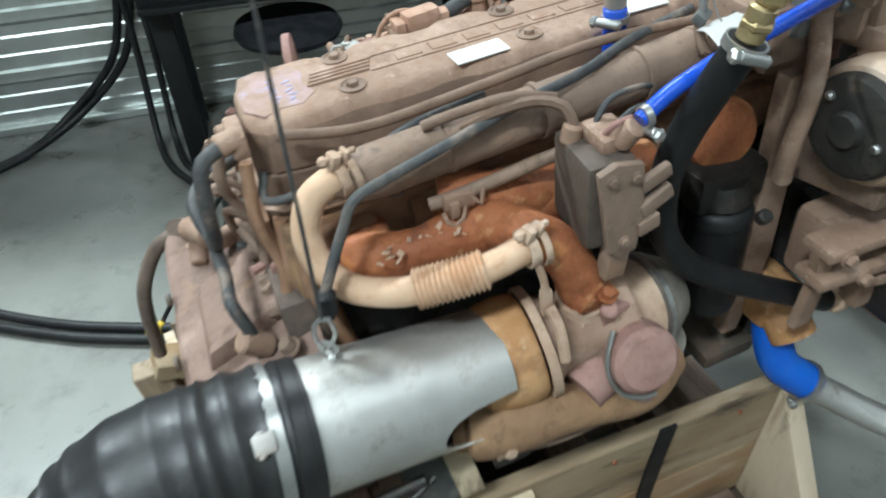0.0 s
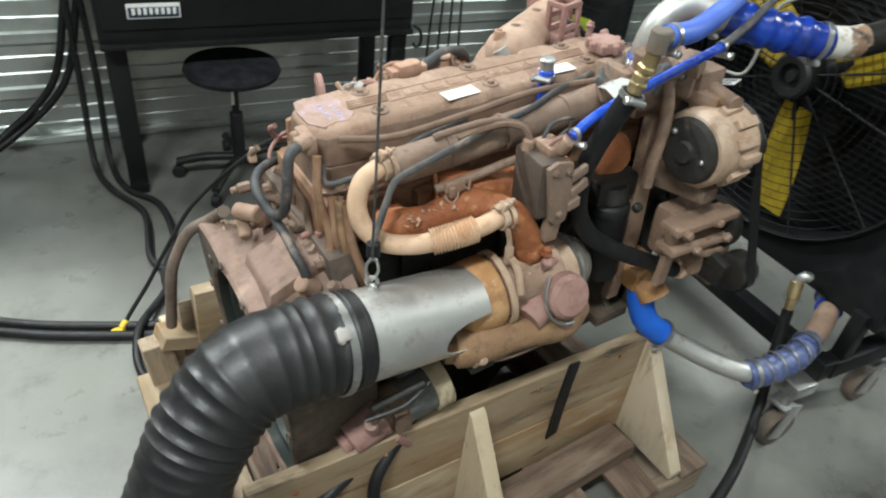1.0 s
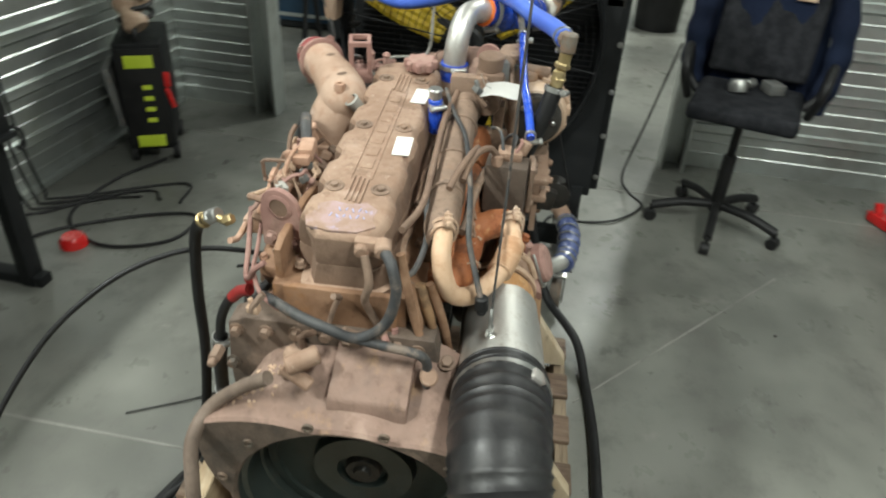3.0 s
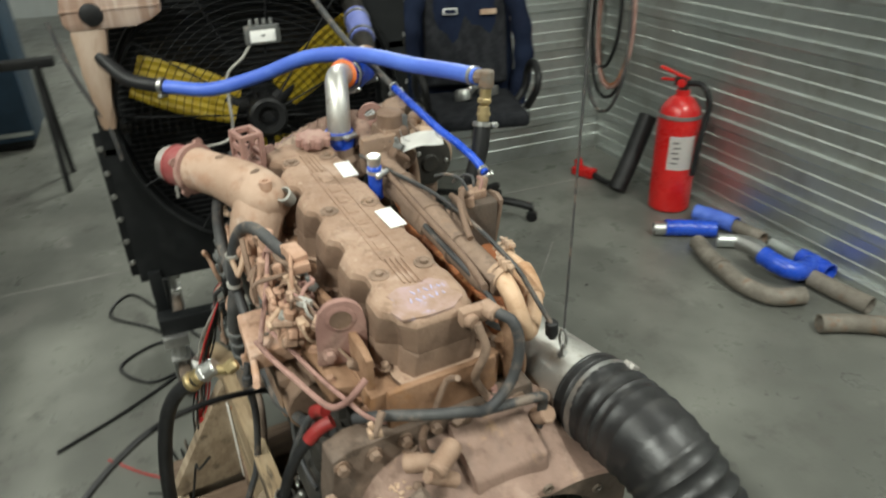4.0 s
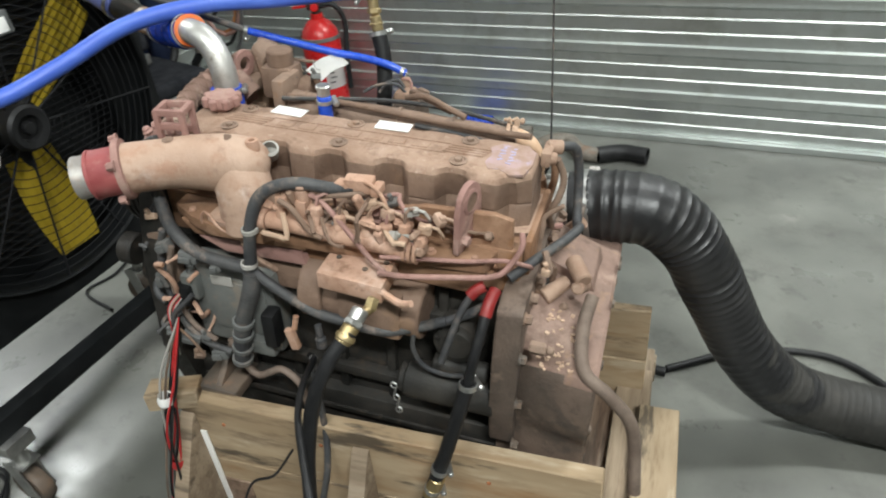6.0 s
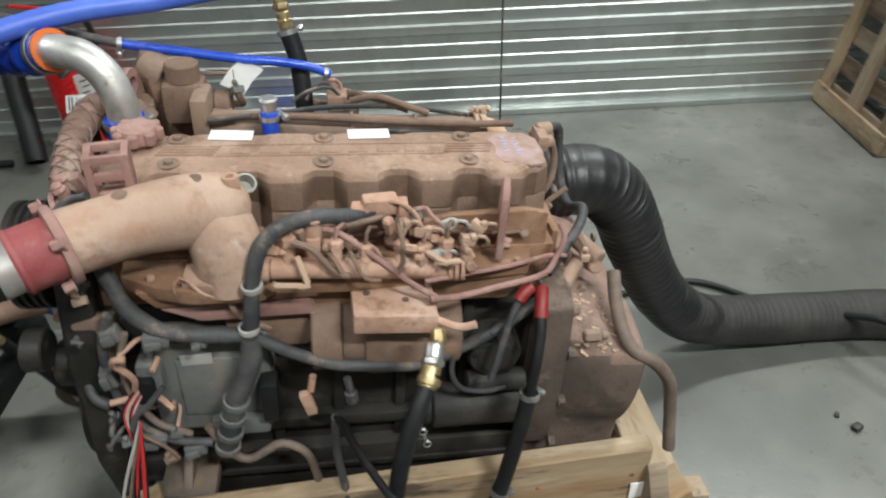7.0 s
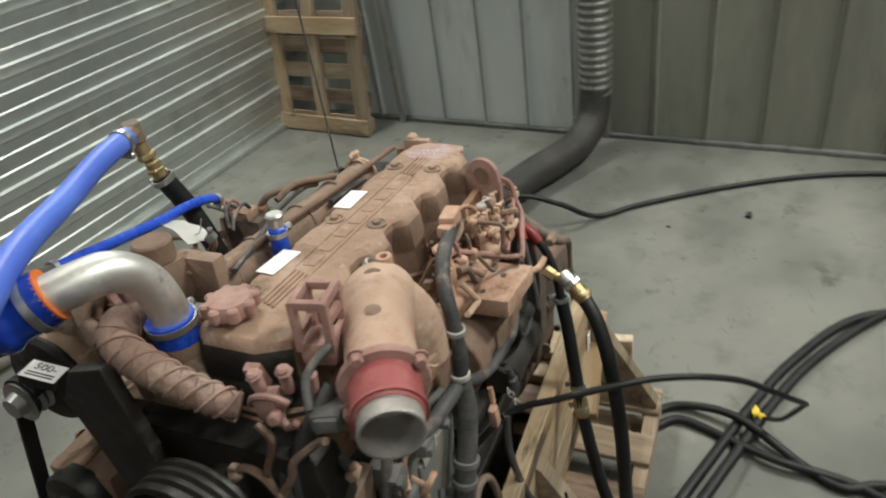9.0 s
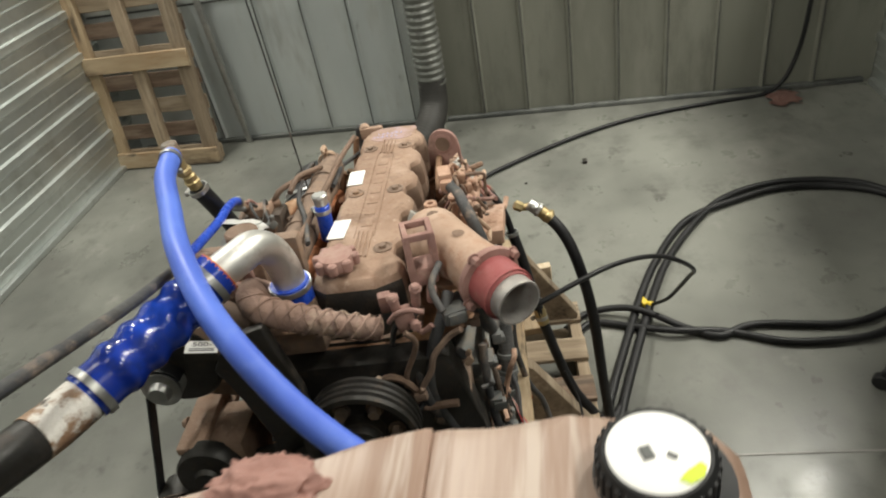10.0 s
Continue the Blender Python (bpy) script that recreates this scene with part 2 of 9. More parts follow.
    dust_rose=surf("rose_dusted_casting", (0.4, 0.235, 0.16), (0.5, 0.32, 0.235), (0.27, 0.135, 0.085), (0.6, 0.95), s1=9, s2=42, bump=0.45, amount=0.55, spots=(((0.17, 0.085, 0.05), 15, 0.53, 0.65, 0.6), ((0.6, 0.45, 0.37), 9, 0.56, 0.68, 0.5), ((0.36, 0.16, 0.06), 7, 0.55, 0.68, 0.55), ((0.12, 0.065, 0.045), 48, 0.6, 0.7, 0.45))),
    rust_stain=surf("rust_stained_casting", (0.2, 0.105, 0.058), (0.29, 0.165, 0.1), (0.13, 0.065, 0.036), (0.6, 0.9), s1=8, s2=34, bump=0.45, amount=0.6, spots=(((0.42, 0.26, 0.17), 9, 0.55, 0.68, 0.5), ((0.09, 0.05, 0.03), 12, 0.56, 0.68, 0.6), ((0.4, 0.18, 0.06), 6, 0.54, 0.68, 0.6))),
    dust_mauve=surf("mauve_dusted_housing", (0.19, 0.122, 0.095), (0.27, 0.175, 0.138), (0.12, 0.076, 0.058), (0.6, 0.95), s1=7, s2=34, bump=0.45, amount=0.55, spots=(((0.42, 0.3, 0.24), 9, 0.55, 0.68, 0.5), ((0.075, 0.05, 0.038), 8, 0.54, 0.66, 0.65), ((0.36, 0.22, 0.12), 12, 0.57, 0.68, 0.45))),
    chrome=surf("bright_steel_sleeve", (0.56, 0.55, 0.52), (0.67, 0.66, 0.63), (0.38, 0.34, 0.29), (0.38, 0.58), 0.82, s1=6, s2=24, bump=0.04, amount=0.6, spots=(((0.3, 0.25, 0.2), 5.5, 0.56, 0.72, 0.6), ((0.2, 0.15, 0.11), 24, 0.64, 0.72, 0.5))),
    steel=surf("worn_steel", (0.4, 0.4, 0.39), (0.52, 0.52, 0.5), (0.28, 0.26, 0.24), (0.28, 0.5), 0.9, s1=14, s2=60, bump=0.1),
    brass=surf("brass", (0.42, 0.32, 0.16), (0.52, 0.41, 0.23), (0.28, 0.2, 0.1), (0.34, 0.55), 0.9, s1=20, s2=80, bump=0.1),
    rubber=surf("black_rubber", (0.008, 0.008, 0.0085), (0.014, 0.014, 0.015), (0.035, 0.034, 0.032), (0.4, 0.6), s1=10, s2=30, bump=0.12, amount=0.35, spec=0.32),
    rubber_dust=surf("dusty_rubber", (0.036, 0.037, 0.04), (0.072, 0.071, 0.07), (0.16, 0.13, 0.11), (0.5, 0.8), s1=9, s2=30, bump=0.3, amount=0.5, spots=(((0.27, 0.2, 0.155), 16, 0.55, 0.68, 0.6), ((0.03, 0.03, 0.03), 22, 0.56, 0.68, 0.5))),
    flex=surf("black_flex_hose", (0.011, 0.011, 0.012), (0.021, 0.0205, 0.021), (0.045, 0.042, 0.039), (0.32, 0.54), s1=6, s2=25, bump=0.2, amount=0.4),
    black=surf("black_painted_steel", (0.005, 0.0058, 0.0062), (0.009, 0.01, 0.011), (0.02, 0.02, 0.02), (0.42, 0.65), s1=3, s2=20, bump=0.06, amount=0.3, spec=0.28),
    plastic=surf("black_plastic", (0.007, 0.007, 0.0075), (0.013, 0.013, 0.0135), None, (0.42, 0.62), s1=8, s2=40, bump=0.08, spec=0.35),
    blue=surf("blue_silicone", (0.01, 0.055, 0.44), (0.018, 0.085, 0.56), (0.06, 0.13, 0.5), (0.2, 0.36), s1=8, s2=30, bump=0.06),
    blue_pale=surf("pale_blue_hose", (0.06, 0.13, 0.55), (0.085, 0.18, 0.66), (0.13, 0.22, 0.62), (0.38, 0.55), s1=5, s2=20, bump=0.05),
    purple=surf("faded_blue_sleeve", (0.11, 0.14, 0.38), (0.17, 0.2, 0.45), (0.26, 0.26, 0.42), (0.4, 0.6), s1=14, s2=40, bump=0.1),
    orange=surf("orange_liner", (0.6, 0.13, 0.02), (0.7, 0.18, 0.03), None, (0.4, 0.6), bump=0.05),
    yellow=surf("yellow_fan_blade", (0.55, 0.38, 0.02), (0.66, 0.47, 0.035), (0.4, 0.27, 0.03), (0.4, 0.6), s1=5, s2=22, bump=0.08),
    wood=surf("pale_timber", (0.3, 0.215, 0.13), (0.39, 0.295, 0.19), (0.22, 0.145, 0.08), (0.55, 0.8), s1=2.2, s2=8, fine=60, bump=0.3, stretch=(0.8, 4, 4), per_object=0.14, spots=(((0.24, 0.12, 0.045), 1.5, 0.5, 0.68, 0.7), ((0.085, 0.058, 0.038), 2.0, 0.52, 0.68, 0.7), ((0.5, 0.42, 0.31), 5, 0.56, 0.7, 0.5), ((0.04, 0.03, 0.022), 3.2, 0.57, 0.66, 0.8), ((0.3, 0.16, 0.05), 0.9, 0.55, 0.7, 0.5))),
    wood_grey=surf("weathered_timber", (0.22, 0.163, 0.11), (0.31, 0.238, 0.165), (0.115, 0.075, 0.048), (0.65, 0.9), s1=4, s2=11, fine=70, bump=0.45, stretch=(0.7, 7, 7), per_object=0.22, spots=(((0.42, 0.34, 0.26), 2.0, 0.56, 0.7, 0.5), ((0.05, 0.034, 0.022), 2.6, 0.55, 0.68, 0.7))),
    wood_dark=surf("oil_soaked_timber", (0.12, 0.075, 0.05), (0.2, 0.135, 0.095), (0.06, 0.04, 0.028), (0.5, 0.85), s1=5, s2=13, fine=70, bump=0.45, stretch=(0.8, 6, 6), per_object=0.2, spots=(((0.3, 0.24, 0.18), 2.2, 0.54, 0.7, 0.6), ((0.04, 0.028, 0.02), 2.8, 0.54, 0.68, 0.7))),
    white=surf("white_paper", (0.78, 0.77, 0.74), (0.84, 0.83, 0.8), None, (0.6, 0.8), bump=0.05),
    red=surf("red_enamel", (0.5, 0.012, 0.012), (0.62, 0.02, 0.018), None, (0.22, 0.36), s1=4, s2=18, bump=0.03, coat=0.2),
    red_soft=surf("red_silicone", (0.26, 0.05, 0.052), (0.33, 0.085, 0.08), (0.36, 0.18, 0.155), (0.5, 0.75), s1=12, s2=40, bump=0.2),
    tank=surf("stained_translucent_plastic", (0.3, 0.2, 0.14), (0.44, 0.34, 0.27), (0.2, 0.1, 0.06), (0.4, 0.6), s1=7, s2=14, bump=0.1, amount=0.6, stretch=(0.6, 2.2, 0.6)),
    tank_pink=surf("pink_dusted_plastic", (0.26, 0.12, 0.095), (0.33, 0.17, 0.14), (0.18, 0.075, 0.06), (0.5, 0.75), s1=9, s2=25, bump=0.3),
    fabric=surf("dark_fabric", (0.012, 0.013, 0.016), (0.025, 0.026, 0.03), None, (0.8, 0.95), s1=20, s2=200, bump=0.4, spec=0.2),
    navy=surf("navy_jacket_cloth", (0.006, 0.01, 0.026), (0.01, 0.017, 0.04), (0.016, 0.022, 0.045), (0.8, 0.95), s1=6, s2=90, bump=0.5, spec=0.2),
    lime=surf("lime_sticker", (0.5, 0.62, 0.04), (0.58, 0.7, 0.06), None, (0.4, 0.6), bump=0),
    grease=surf("dark_oily_steel", (0.014, 0.013, 0.011), (0.03, 0.027, 0.024), (0.08, 0.055, 0.04), (0.35, 0.65), 0.2, s1=9, s2=40, bump=0.25),
    grey=surf("grey_plastic", (0.085, 0.088, 0.086), (0.13, 0.133, 0.128), (0.25, 0.2, 0.165), (0.5, 0.75), s1=9, s2=40, bump=0.15, amount=0.5),
    wire_red=surf("red_wire", (0.4, 0.02, 0.02), (0.5, 0.04, 0.04), None, (0.4, 0.6), bump=0),
    wire_pale=surf("grey_cable", (0.3, 0.29, 0.26), (0.4, 0.38, 0.35), None, (0.4, 0.6), bump=0),
    chalk=surf("blue_chalk_marks", (0.36, 0.35, 0.52), (0.44, 0.43, 0.62), None, (0.8, 0.95), bump=0),
    cabinet=surf("dark_blue_cabinet", (0.01, 0.03, 0.055), (0.016, 0.042, 0.075), None, (0.35, 0.5), bump=0.04),
)
glow = bpy.data.materials.new("lit_tube")
glow.use_nodes = True
glow.node_tree.nodes["Principled BSDF"].inputs["Emission Color"].default_value = (0.95, 0.98, 1, 1)
glow.node_tree.nodes["Principled BSDF"].inputs["Emission Strength"].default_value = 6
M["glow"] = glow

# ---- mesh helpers ----


def merged(*bms):
    first = bms[0]
    for b in bms[1:]:
        tmp = bpy.data.meshes.new("tmp")
        b.to_mesh(tmp)
        b.free()
        first.from_mesh(tmp)
        bpy.data.meshes.remove(tmp)
    return first


def meshed(name, bm, material, sharp=38):
    bmesh.ops.recalc_face_normals(bm, faces=bm.faces)
    me = bpy.data.meshes.new(name)
    bm.to_mesh(me)
    bm.free()
    me.polygons.foreach_set("use_smooth", [True] * len(me.polygons))
    me.set_sharp_from_angle(angle=radians(sharp))
    me.materials.append(M[material])
    return me


def thing(name, label, category, m=None, group="", kind=""):
    """An Empty that carries the parts of one thing."""
    ob = new(name)
    ob.empty_display_size = 0.05
    if m is not None:
        ob.matrix_world = m
    return tagged(ob, label, category, group, kind)


def solid(name, bm, material, label, category, m=None, group="", kind="", sharp=38):
    """A thing that is one mesh."""
    ob = new(name, meshed(name, bm, material, sharp))
    if m is not None:
        ob.matrix_world = m
    return tagged(ob, label, category, group, kind)


def part(name, bm, material, parent, label="", m=None, sharp=38):
    me = bm if isinstance(bm, bpy.types.Mesh) else meshed(name, bm, material, sharp)
    ob = new(name, me)
    ob.parent = parent
    if m is not None:
        ob.matrix_basis = m
    return tagged(ob, label)


def built(name, piece, bms, material, parent, label="", sharp=38):
    """A part and the pieces that are bolted to it or cast on it, each a mesh of its own."""
    bms = bms if isinstance(bms, tuple) else (bms,)
    base = part(name, bms[0], material, parent, label, sharp=sharp)
    host = base if parent.parent is None else parent
    for b in bms[1:]:
        part(piece, b, material, host)
    return base


def box(c, s, b=0.004, rot=(0, 0, 0), seg=2):
    bm = bmesh.new()
    bmesh.ops.create_cube(bm, size=1)
    bmesh.ops.scale(bm, vec=s, verts=bm.verts)
    if b:
        bmesh.ops.bevel(bm, geom=list(bm.edges), offset=min(b, min(s) * 0.45), segments=seg, profile=0.6, affect="EDGES")
    bmesh.ops.transform(bm, matrix=pose(*c, *rot), verts=bm.verts)
    return bm


def lathe(profile, place, axis, seg=24):
    """Turns (radius, height) pairs about an axis through place."""
    bm = bmesh.new()
    q = Vector(axis).normalized().to_track_quat("Z", "Y").to_matrix().to_4x4()
    mt = Matrix.Translation(place) @ q
    rings = []
    for r, h in profile:
        if r < 1e-5:
            rings.append([bm.verts.new(mt @ Vector((0, 0, h)))])
        else:
            rings.append([bm.verts.new(mt @ Vector((r * math.cos(2 * math.pi * i / seg), r * math.sin(2 * math.pi * i / seg), h))) for i in range(seg)])
    for a, b in zip(rings, rings[1:]):
        for i in range(seg):
            j = (i + 1) % seg
            vs = [a[i % len(a)], a[j % len(a)], b[j % len(b)], b[i % len(b)]]
            vs = list(dict.fromkeys(vs))
            if len(vs) > 2:
                bm.faces.new(vs)
    return bm


def cyl(p0, p1, r, r2=None, seg=20, b=0.003):
    p0, p1 = Vector(p0), Vector(p1)
    h = (p1 - p0).length
    r2 = r if r2 is None else r2
    b = min(b, r * 0.4, r2 * 0.4, h * 0.4)
    return lathe([(0, 0), (r - b, 0), (r, b), (r2, h - b), (r2 - b, h), (0, h)], p0, p1 - p0, seg)


def pipe(p0, p1, r, wall=0.004, seg=24):
    p0, p1 = Vector(p0), Vector(p1)
    h = (p1 - p0).length
    return lathe([(r - wall, 0), (r, 0), (r, h), (r - wall, h), (r - wall, 0)], p0, p1 - p0, seg)


def smooth_path(pts, step):
    """Even samples along a rounded line through the points."""
    pts = [Vector(p) for p in pts]
    ext = [2 * pts[0] - pts[1], *pts, 2 * pts[-1] - pts[-2]]
    dense = []
    for a, b, c, d in zip(ext, ext[1:], ext[2:], ext[3:]):
        k = max(4, int((c - b).length / step) * 3)
        for i in range(k):
            t = i / k
            dense.append(0.5 * (2 * b + (c - a) * t + (2 * a - 5 * b + 4 * c - d) * t * t + (3 * b - a - 3 * c + d) * t ** 3))
    dense.append(pts[-1])
    out, left = [dense[0]], step
    for a, b in zip(dense, dense[1:]):
        seg_len = (b - a).length
        while seg_len >= left > 0:
            a = a + (b - a) * (left / seg_len)
            out.append(a)
            seg_len = (b - a).length
            left = step
        left -= seg_len
    if (out[-1] - dense[-1]).length > step * 0.3:
        out.append(dense[-1])
    return out


def tube(pts, r, seg=10, step=0.012, rib=None, ends=True, hollow=0.0, flat=1.0):
    """A round tube along a rounded line. rib(s) scales the radius at s metres along it."""
    path = smooth_path(pts, step)
    bm = bmesh.new()
    t = (path[1] - path[0]).normalized()
    u = t.orthogonal().normalized()
    rings, s = [], 0.0
    for i, p in enumerate(path):
        nt = (path[min(i + 1, len(path) - 1)] - path[max(i - 1, 0)]).normalized()
        u = (t.rotation_difference(nt) @ u)
        u = (u - nt * u.dot(nt)).normalized()
        t = nt
        v = t.cross(u)
        k = r * (rib(s) if rib else 1.0)
        rings.append([bm.verts.new(p + k * (u * math.cos(2 * math.pi * j / seg) + v * flat * math.sin(2 * math.pi * j / seg))) for j in range(seg)])
        s += step
    for a, b in zip(rings, rings[1:]):
        for j in range(seg):
            bm.faces.new((a[j], a[(j + 1) % seg], b[(j + 1) % seg], b[j]))
    if ends:
        for ring, q, back in ((rings[0], path[0], path[1] - path[0]), (rings[-1], path[-1], path[-2] - path[-1])):
            if hollow:
                inner = [bm.verts.new(q + (w.co - q) * hollow) for w in ring]
                deep = [bm.verts.new(w.co + back.normalized() * r * 1.2) for w in inner]
                for x, y in ((ring, inner), (inner, deep)):
                    for j in range(seg):
                        bm.faces.new((x[j], x[(j + 1) % seg], y[(j + 1) % seg], y[j]))
                bm.faces.new(deep)
            else:
                bm.faces.new(ring)
    return bm


def slab(outline, a0, a1, plane="xz", b=0.0):
    """An outline pushed through from a0 to a1 across the plane that it lies in."""
    bm = bmesh.new()

    def at(p, a):
        return {"xz": (p[0], a, p[1]), "yz": (a, p[0], p[1]), "xy": (p[0], p[1], a)}[plane]
    lo = [bm.verts.new(at(p, a0)) for p in outline]
    hi = [bm.verts.new(at(p, a1)) for p in outline]
    n = len(outline)
    bm.faces.new(lo)
    bm.faces.new(hi)
    for i in range(n):
        bm.faces.new((lo[i], lo[(i + 1) % n], hi[(i + 1) % n], hi[i]))
    if b:
        bmesh.ops.bevel(bm, geom=list(bm.edges), offset=b, segments=2, profile=0.6, affect="EDGES")
    return bm


def hexbolt(place, axis, r=0.008, h=0.007, washer=True):
    bm = lathe([(0, 0), (r, 0), (r, h * 0.8), (r * 0.85, h), (0, h)], place, axis, 6)
    if washer:
        bm = merged(bm, lathe([(0, -0.001), (r * 1.35, -0.001), (r * 1.35, 0.002), (0, 0.002)], place, axis, 14))
    return bm


def band(c, axis, r, w=0.012, t=0.0025, screw=True):
    """A hose clamp: a strip round the hose with its screw housing."""
    c, axis = Vector(c), Vector(axis).normalized()
    bm = lathe([(r, -w / 2), (r + t, -w / 2), (r + t, w / 2), (r, w / 2), (r, -w / 2)], c, axis, 28)
    if screw:
        side = axis.cross(Vector((0.3, 0.2, 1))).normalized()
        q = c + axis.cross(side) * (r + 0.006)
        bm = merged(bm, cyl(q - side * 0.016, q + side * 0.016, 0.006, seg=10), cyl(q + side * 0.014, q + side * 0.024, 0.0075, seg=6))
    return bm


ENG = pose(-0.001, -0.004, 1.035, 0, -5.2, 5.3)


def E(x, y, z):
    """From the engine's own axes to the room's."""
    return ENG @ Vector((x, y, z))


# ---- the room ----


def rib_line(a, z):
    """Distances along and depths of ribbed sheet: a tall rib every 0.2286 m, two narrow beads between."""
    out = [(a, 0.0)]
    k = a + 0.2286 - 0.03
    for q in (0.083, 0.152):
        out += [(a + q - 0.006, 0.0), (a + q - 0.003, 0.004), (a + q, 0.0042), (a + q + 0.0075, 0.0)]
    while k < z - 0.08:
        out += [(k, 0.0), (k + 0.016, 0.019), (k + 0.028, 0.0175), (k + 0.038, 0.0175), (k + 0.054, 0.0185), (k + 0.06, 0.0)]
        for q in (0.113, 0.182):
            if k + q + 0.03 < z:
                out += [(k + q - 0.006, 0.0), (k + q - 0.003, 0.004), (k + q, 0.0042), (k + q + 0.0075, 0.0)]
        k += 0.2286
    out.append((z, 0.0))
    return out


def west_line(a, z, ribs):
    """The west panels: flat sheet with narrow upstanding seams where they stand."""
    out = [(a, 0.0)]
    for q in ribs:
        out += [(q - 0.016, 0.0), (q - 0.01, 0.02), (q - 0.002, 0.022), (q + 0.002, 0.011), (q + 0.006, 0.02), (q + 0.014, 0.0)]
    out.append((z, 0.0))
    return out


floor_bm = bmesh.new()
for fx, fy in ((-14, -14), (14, -14), (14, 14), (-14, 14)):
    floor_bm.verts.new((fx, fy, 0))
floor_bm.faces.new(floor_bm.verts)
floor = solid("floor", floor_bm, "concrete", "smooth grey stained concrete floor with scuffs", "floor", kind="structure")

X0, X1, Y0, Y1, H = ROOM["x0"], ROOM["x1"], ROOM["y0"], ROOM["y1"], ROOM["h"]
T = 0.1
south = slab([(Y0 + d, z) for z, d in rib_line(0.0, H)] + [(Y0 - T, H), (Y0 - T, 0)], X0 - T, X1 + T, "yz")
solid("wall_south", south, "galv", "galvanised horizontally ribbed steel sheet wall", "wall", kind="structure", sharp=20)
north = slab([(Y1 - d, z) for z, d in rib_line(0.0, H)] + [(Y1 + T, H), (Y1 + T, 0)], X0 - T, X1 + T, "yz")
solid("wall_north", north, "galv", "galvanised horizontally ribbed steel sheet wall", "wall", kind="structure", sharp=20)
for nm, ya, yb, mat, label in (("wall_west_1", Y0 + 0.002, -0.302, "panel", "pale vertically ribbed steel panel wall with stains and darkened seam flanks"), ("wall_west_2", -0.298, Y1 - 0.002, "panel_olive", "dull olive-grey ribbed steel door panel with dirt")):
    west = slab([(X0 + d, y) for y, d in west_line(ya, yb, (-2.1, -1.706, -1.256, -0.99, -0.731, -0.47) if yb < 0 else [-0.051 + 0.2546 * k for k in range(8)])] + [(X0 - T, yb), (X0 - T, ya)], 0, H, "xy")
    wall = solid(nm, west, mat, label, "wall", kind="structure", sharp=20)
    # dark seam flanks: rib shade, with joint dirt, put into the colour
    wall.data.materials.append(M["shade_dirt"])
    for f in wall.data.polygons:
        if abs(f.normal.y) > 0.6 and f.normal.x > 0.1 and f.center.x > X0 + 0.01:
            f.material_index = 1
solid("trim_girt", box((X0 + 0.042, (Y0 - 0.4) / 2, 0.885), (0.024, -0.5 - Y0, 0.034), 0.004), "panel", "pale steel girt across the wall panels", "trim", kind="structure")
# dark strips painted in for the shadow gaps above and below the girt
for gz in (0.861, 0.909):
    solid("trim_seam", box((X0 + 0.036, (Y0 - 0.4) / 2, gz), (0.014, -0.5 - Y0, 0.013), 0.003), "shade_dirt", "dark strip for the shadow gap along the wall girt", "trim", kind="structure")
solid("trim_west", box((X0 + 0.02, -0.3, H / 2), (0.045, 0.05, H), 0.004), "panel_olive", "steel jamb between the wall panels", "trim", kind="structure")
for nm, ya, yb in (("wall_east_1", Y0 + 0.002, -1.02), ("wall_east_2", 1.5, Y1 - 0.002)):
    east = slab([(X1 - d, z) for z, d in rib_line(0.0, H)] + [(X1 + T, H), (X1 + T, 0)], ya, yb, "xz")
    solid(nm, east, "galv", "galvanised ribbed steel partition beside an opening", "wall", kind="structure", sharp=20)
for nm, py in (("post_1", -0.95), ("post_2", 1.43)):
    post = merged(box((X1 + 0.02, py, H / 2), (0.02, 0.13, H), 0.004), box((X1 - 0.05, py - 0.058, H / 2), (0.14, 0.016, H), 0.004), box((X1 - 0.05, py + 0.058, H / 2), (0.14, 0.016, H), 0.004))
    solid(nm, post, "galv", "galvanised steel channel post at the opening", "post", kind="structure")
for nm, c, s in (("baseboard_south", ((X0 + X1) / 2, Y0 + 0.018, 0.016), (X1 - X0 - 0.1, 0.034, 0.03)), ("baseboard_north", ((X0 + X1) / 2, Y1 - 0.018, 0.016), (X1 - X0 - 0.1, 0.034, 0.03)),
                 ("baseboard_west", (X0 + 0.018, (Y0 + Y1) / 2, 0.012), (0.034, Y1 - Y0 - 0.1, 0.022))):
    solid(nm, box(c, s, 0.004), "galv" if "west" not in nm else "shade_dirt", "sheet steel base channel along the wall", "base channel", kind="structure")

# the larger workshop beyond
for nm, c, s in (("wall_workshop_1", (-11, 0, 2.25), (0.2, 22, 4.5)), ("wall_workshop_2", (11, 0, 2.25), (0.2, 22, 4.5)),
                 ("wall_workshop_3", (0, -11, 2.25), (22, 0.2, 4.5)), ("wall_workshop_4", (0, 11, 2.25), (22, 0.2, 4.5))):
    solid(nm, box(c, s, 0), "panel", "pale steel workshop wall", "wall", kind="structure")
solid("ceiling", box((0, 0, 4.55), (22.2, 22.2, 0.1), 0), "ceiling", "pale sheet ceiling", "ceiling", kind="structure")


def ceiling_light(m):
    t = thing("ceiling_light", "white twin-tube fluorescent ceiling light, lit", "light", m, "ceiling lights")
    part("housing", slab([(-0.11, 0.05), (0.11, 0.05), (0.07, 0.0), (-0.07, 0.0)], -0.62, 0.62, "yz"), "white", t)
    for y in (-0.05, 0.05):
        part("tube", cyl((-0.58, y, -0.018), (0.58, y, -0.018), 0.013, seg=12), "glow", t)
    part("hanger", cyl((0, 0, 0.05), (0, 0, 0.33), 0.012, seg=8), "steel", t)
    return t


first_light = ceiling_light(pose(LAMPS[0][0], LAMPS[0][1], 4.2))
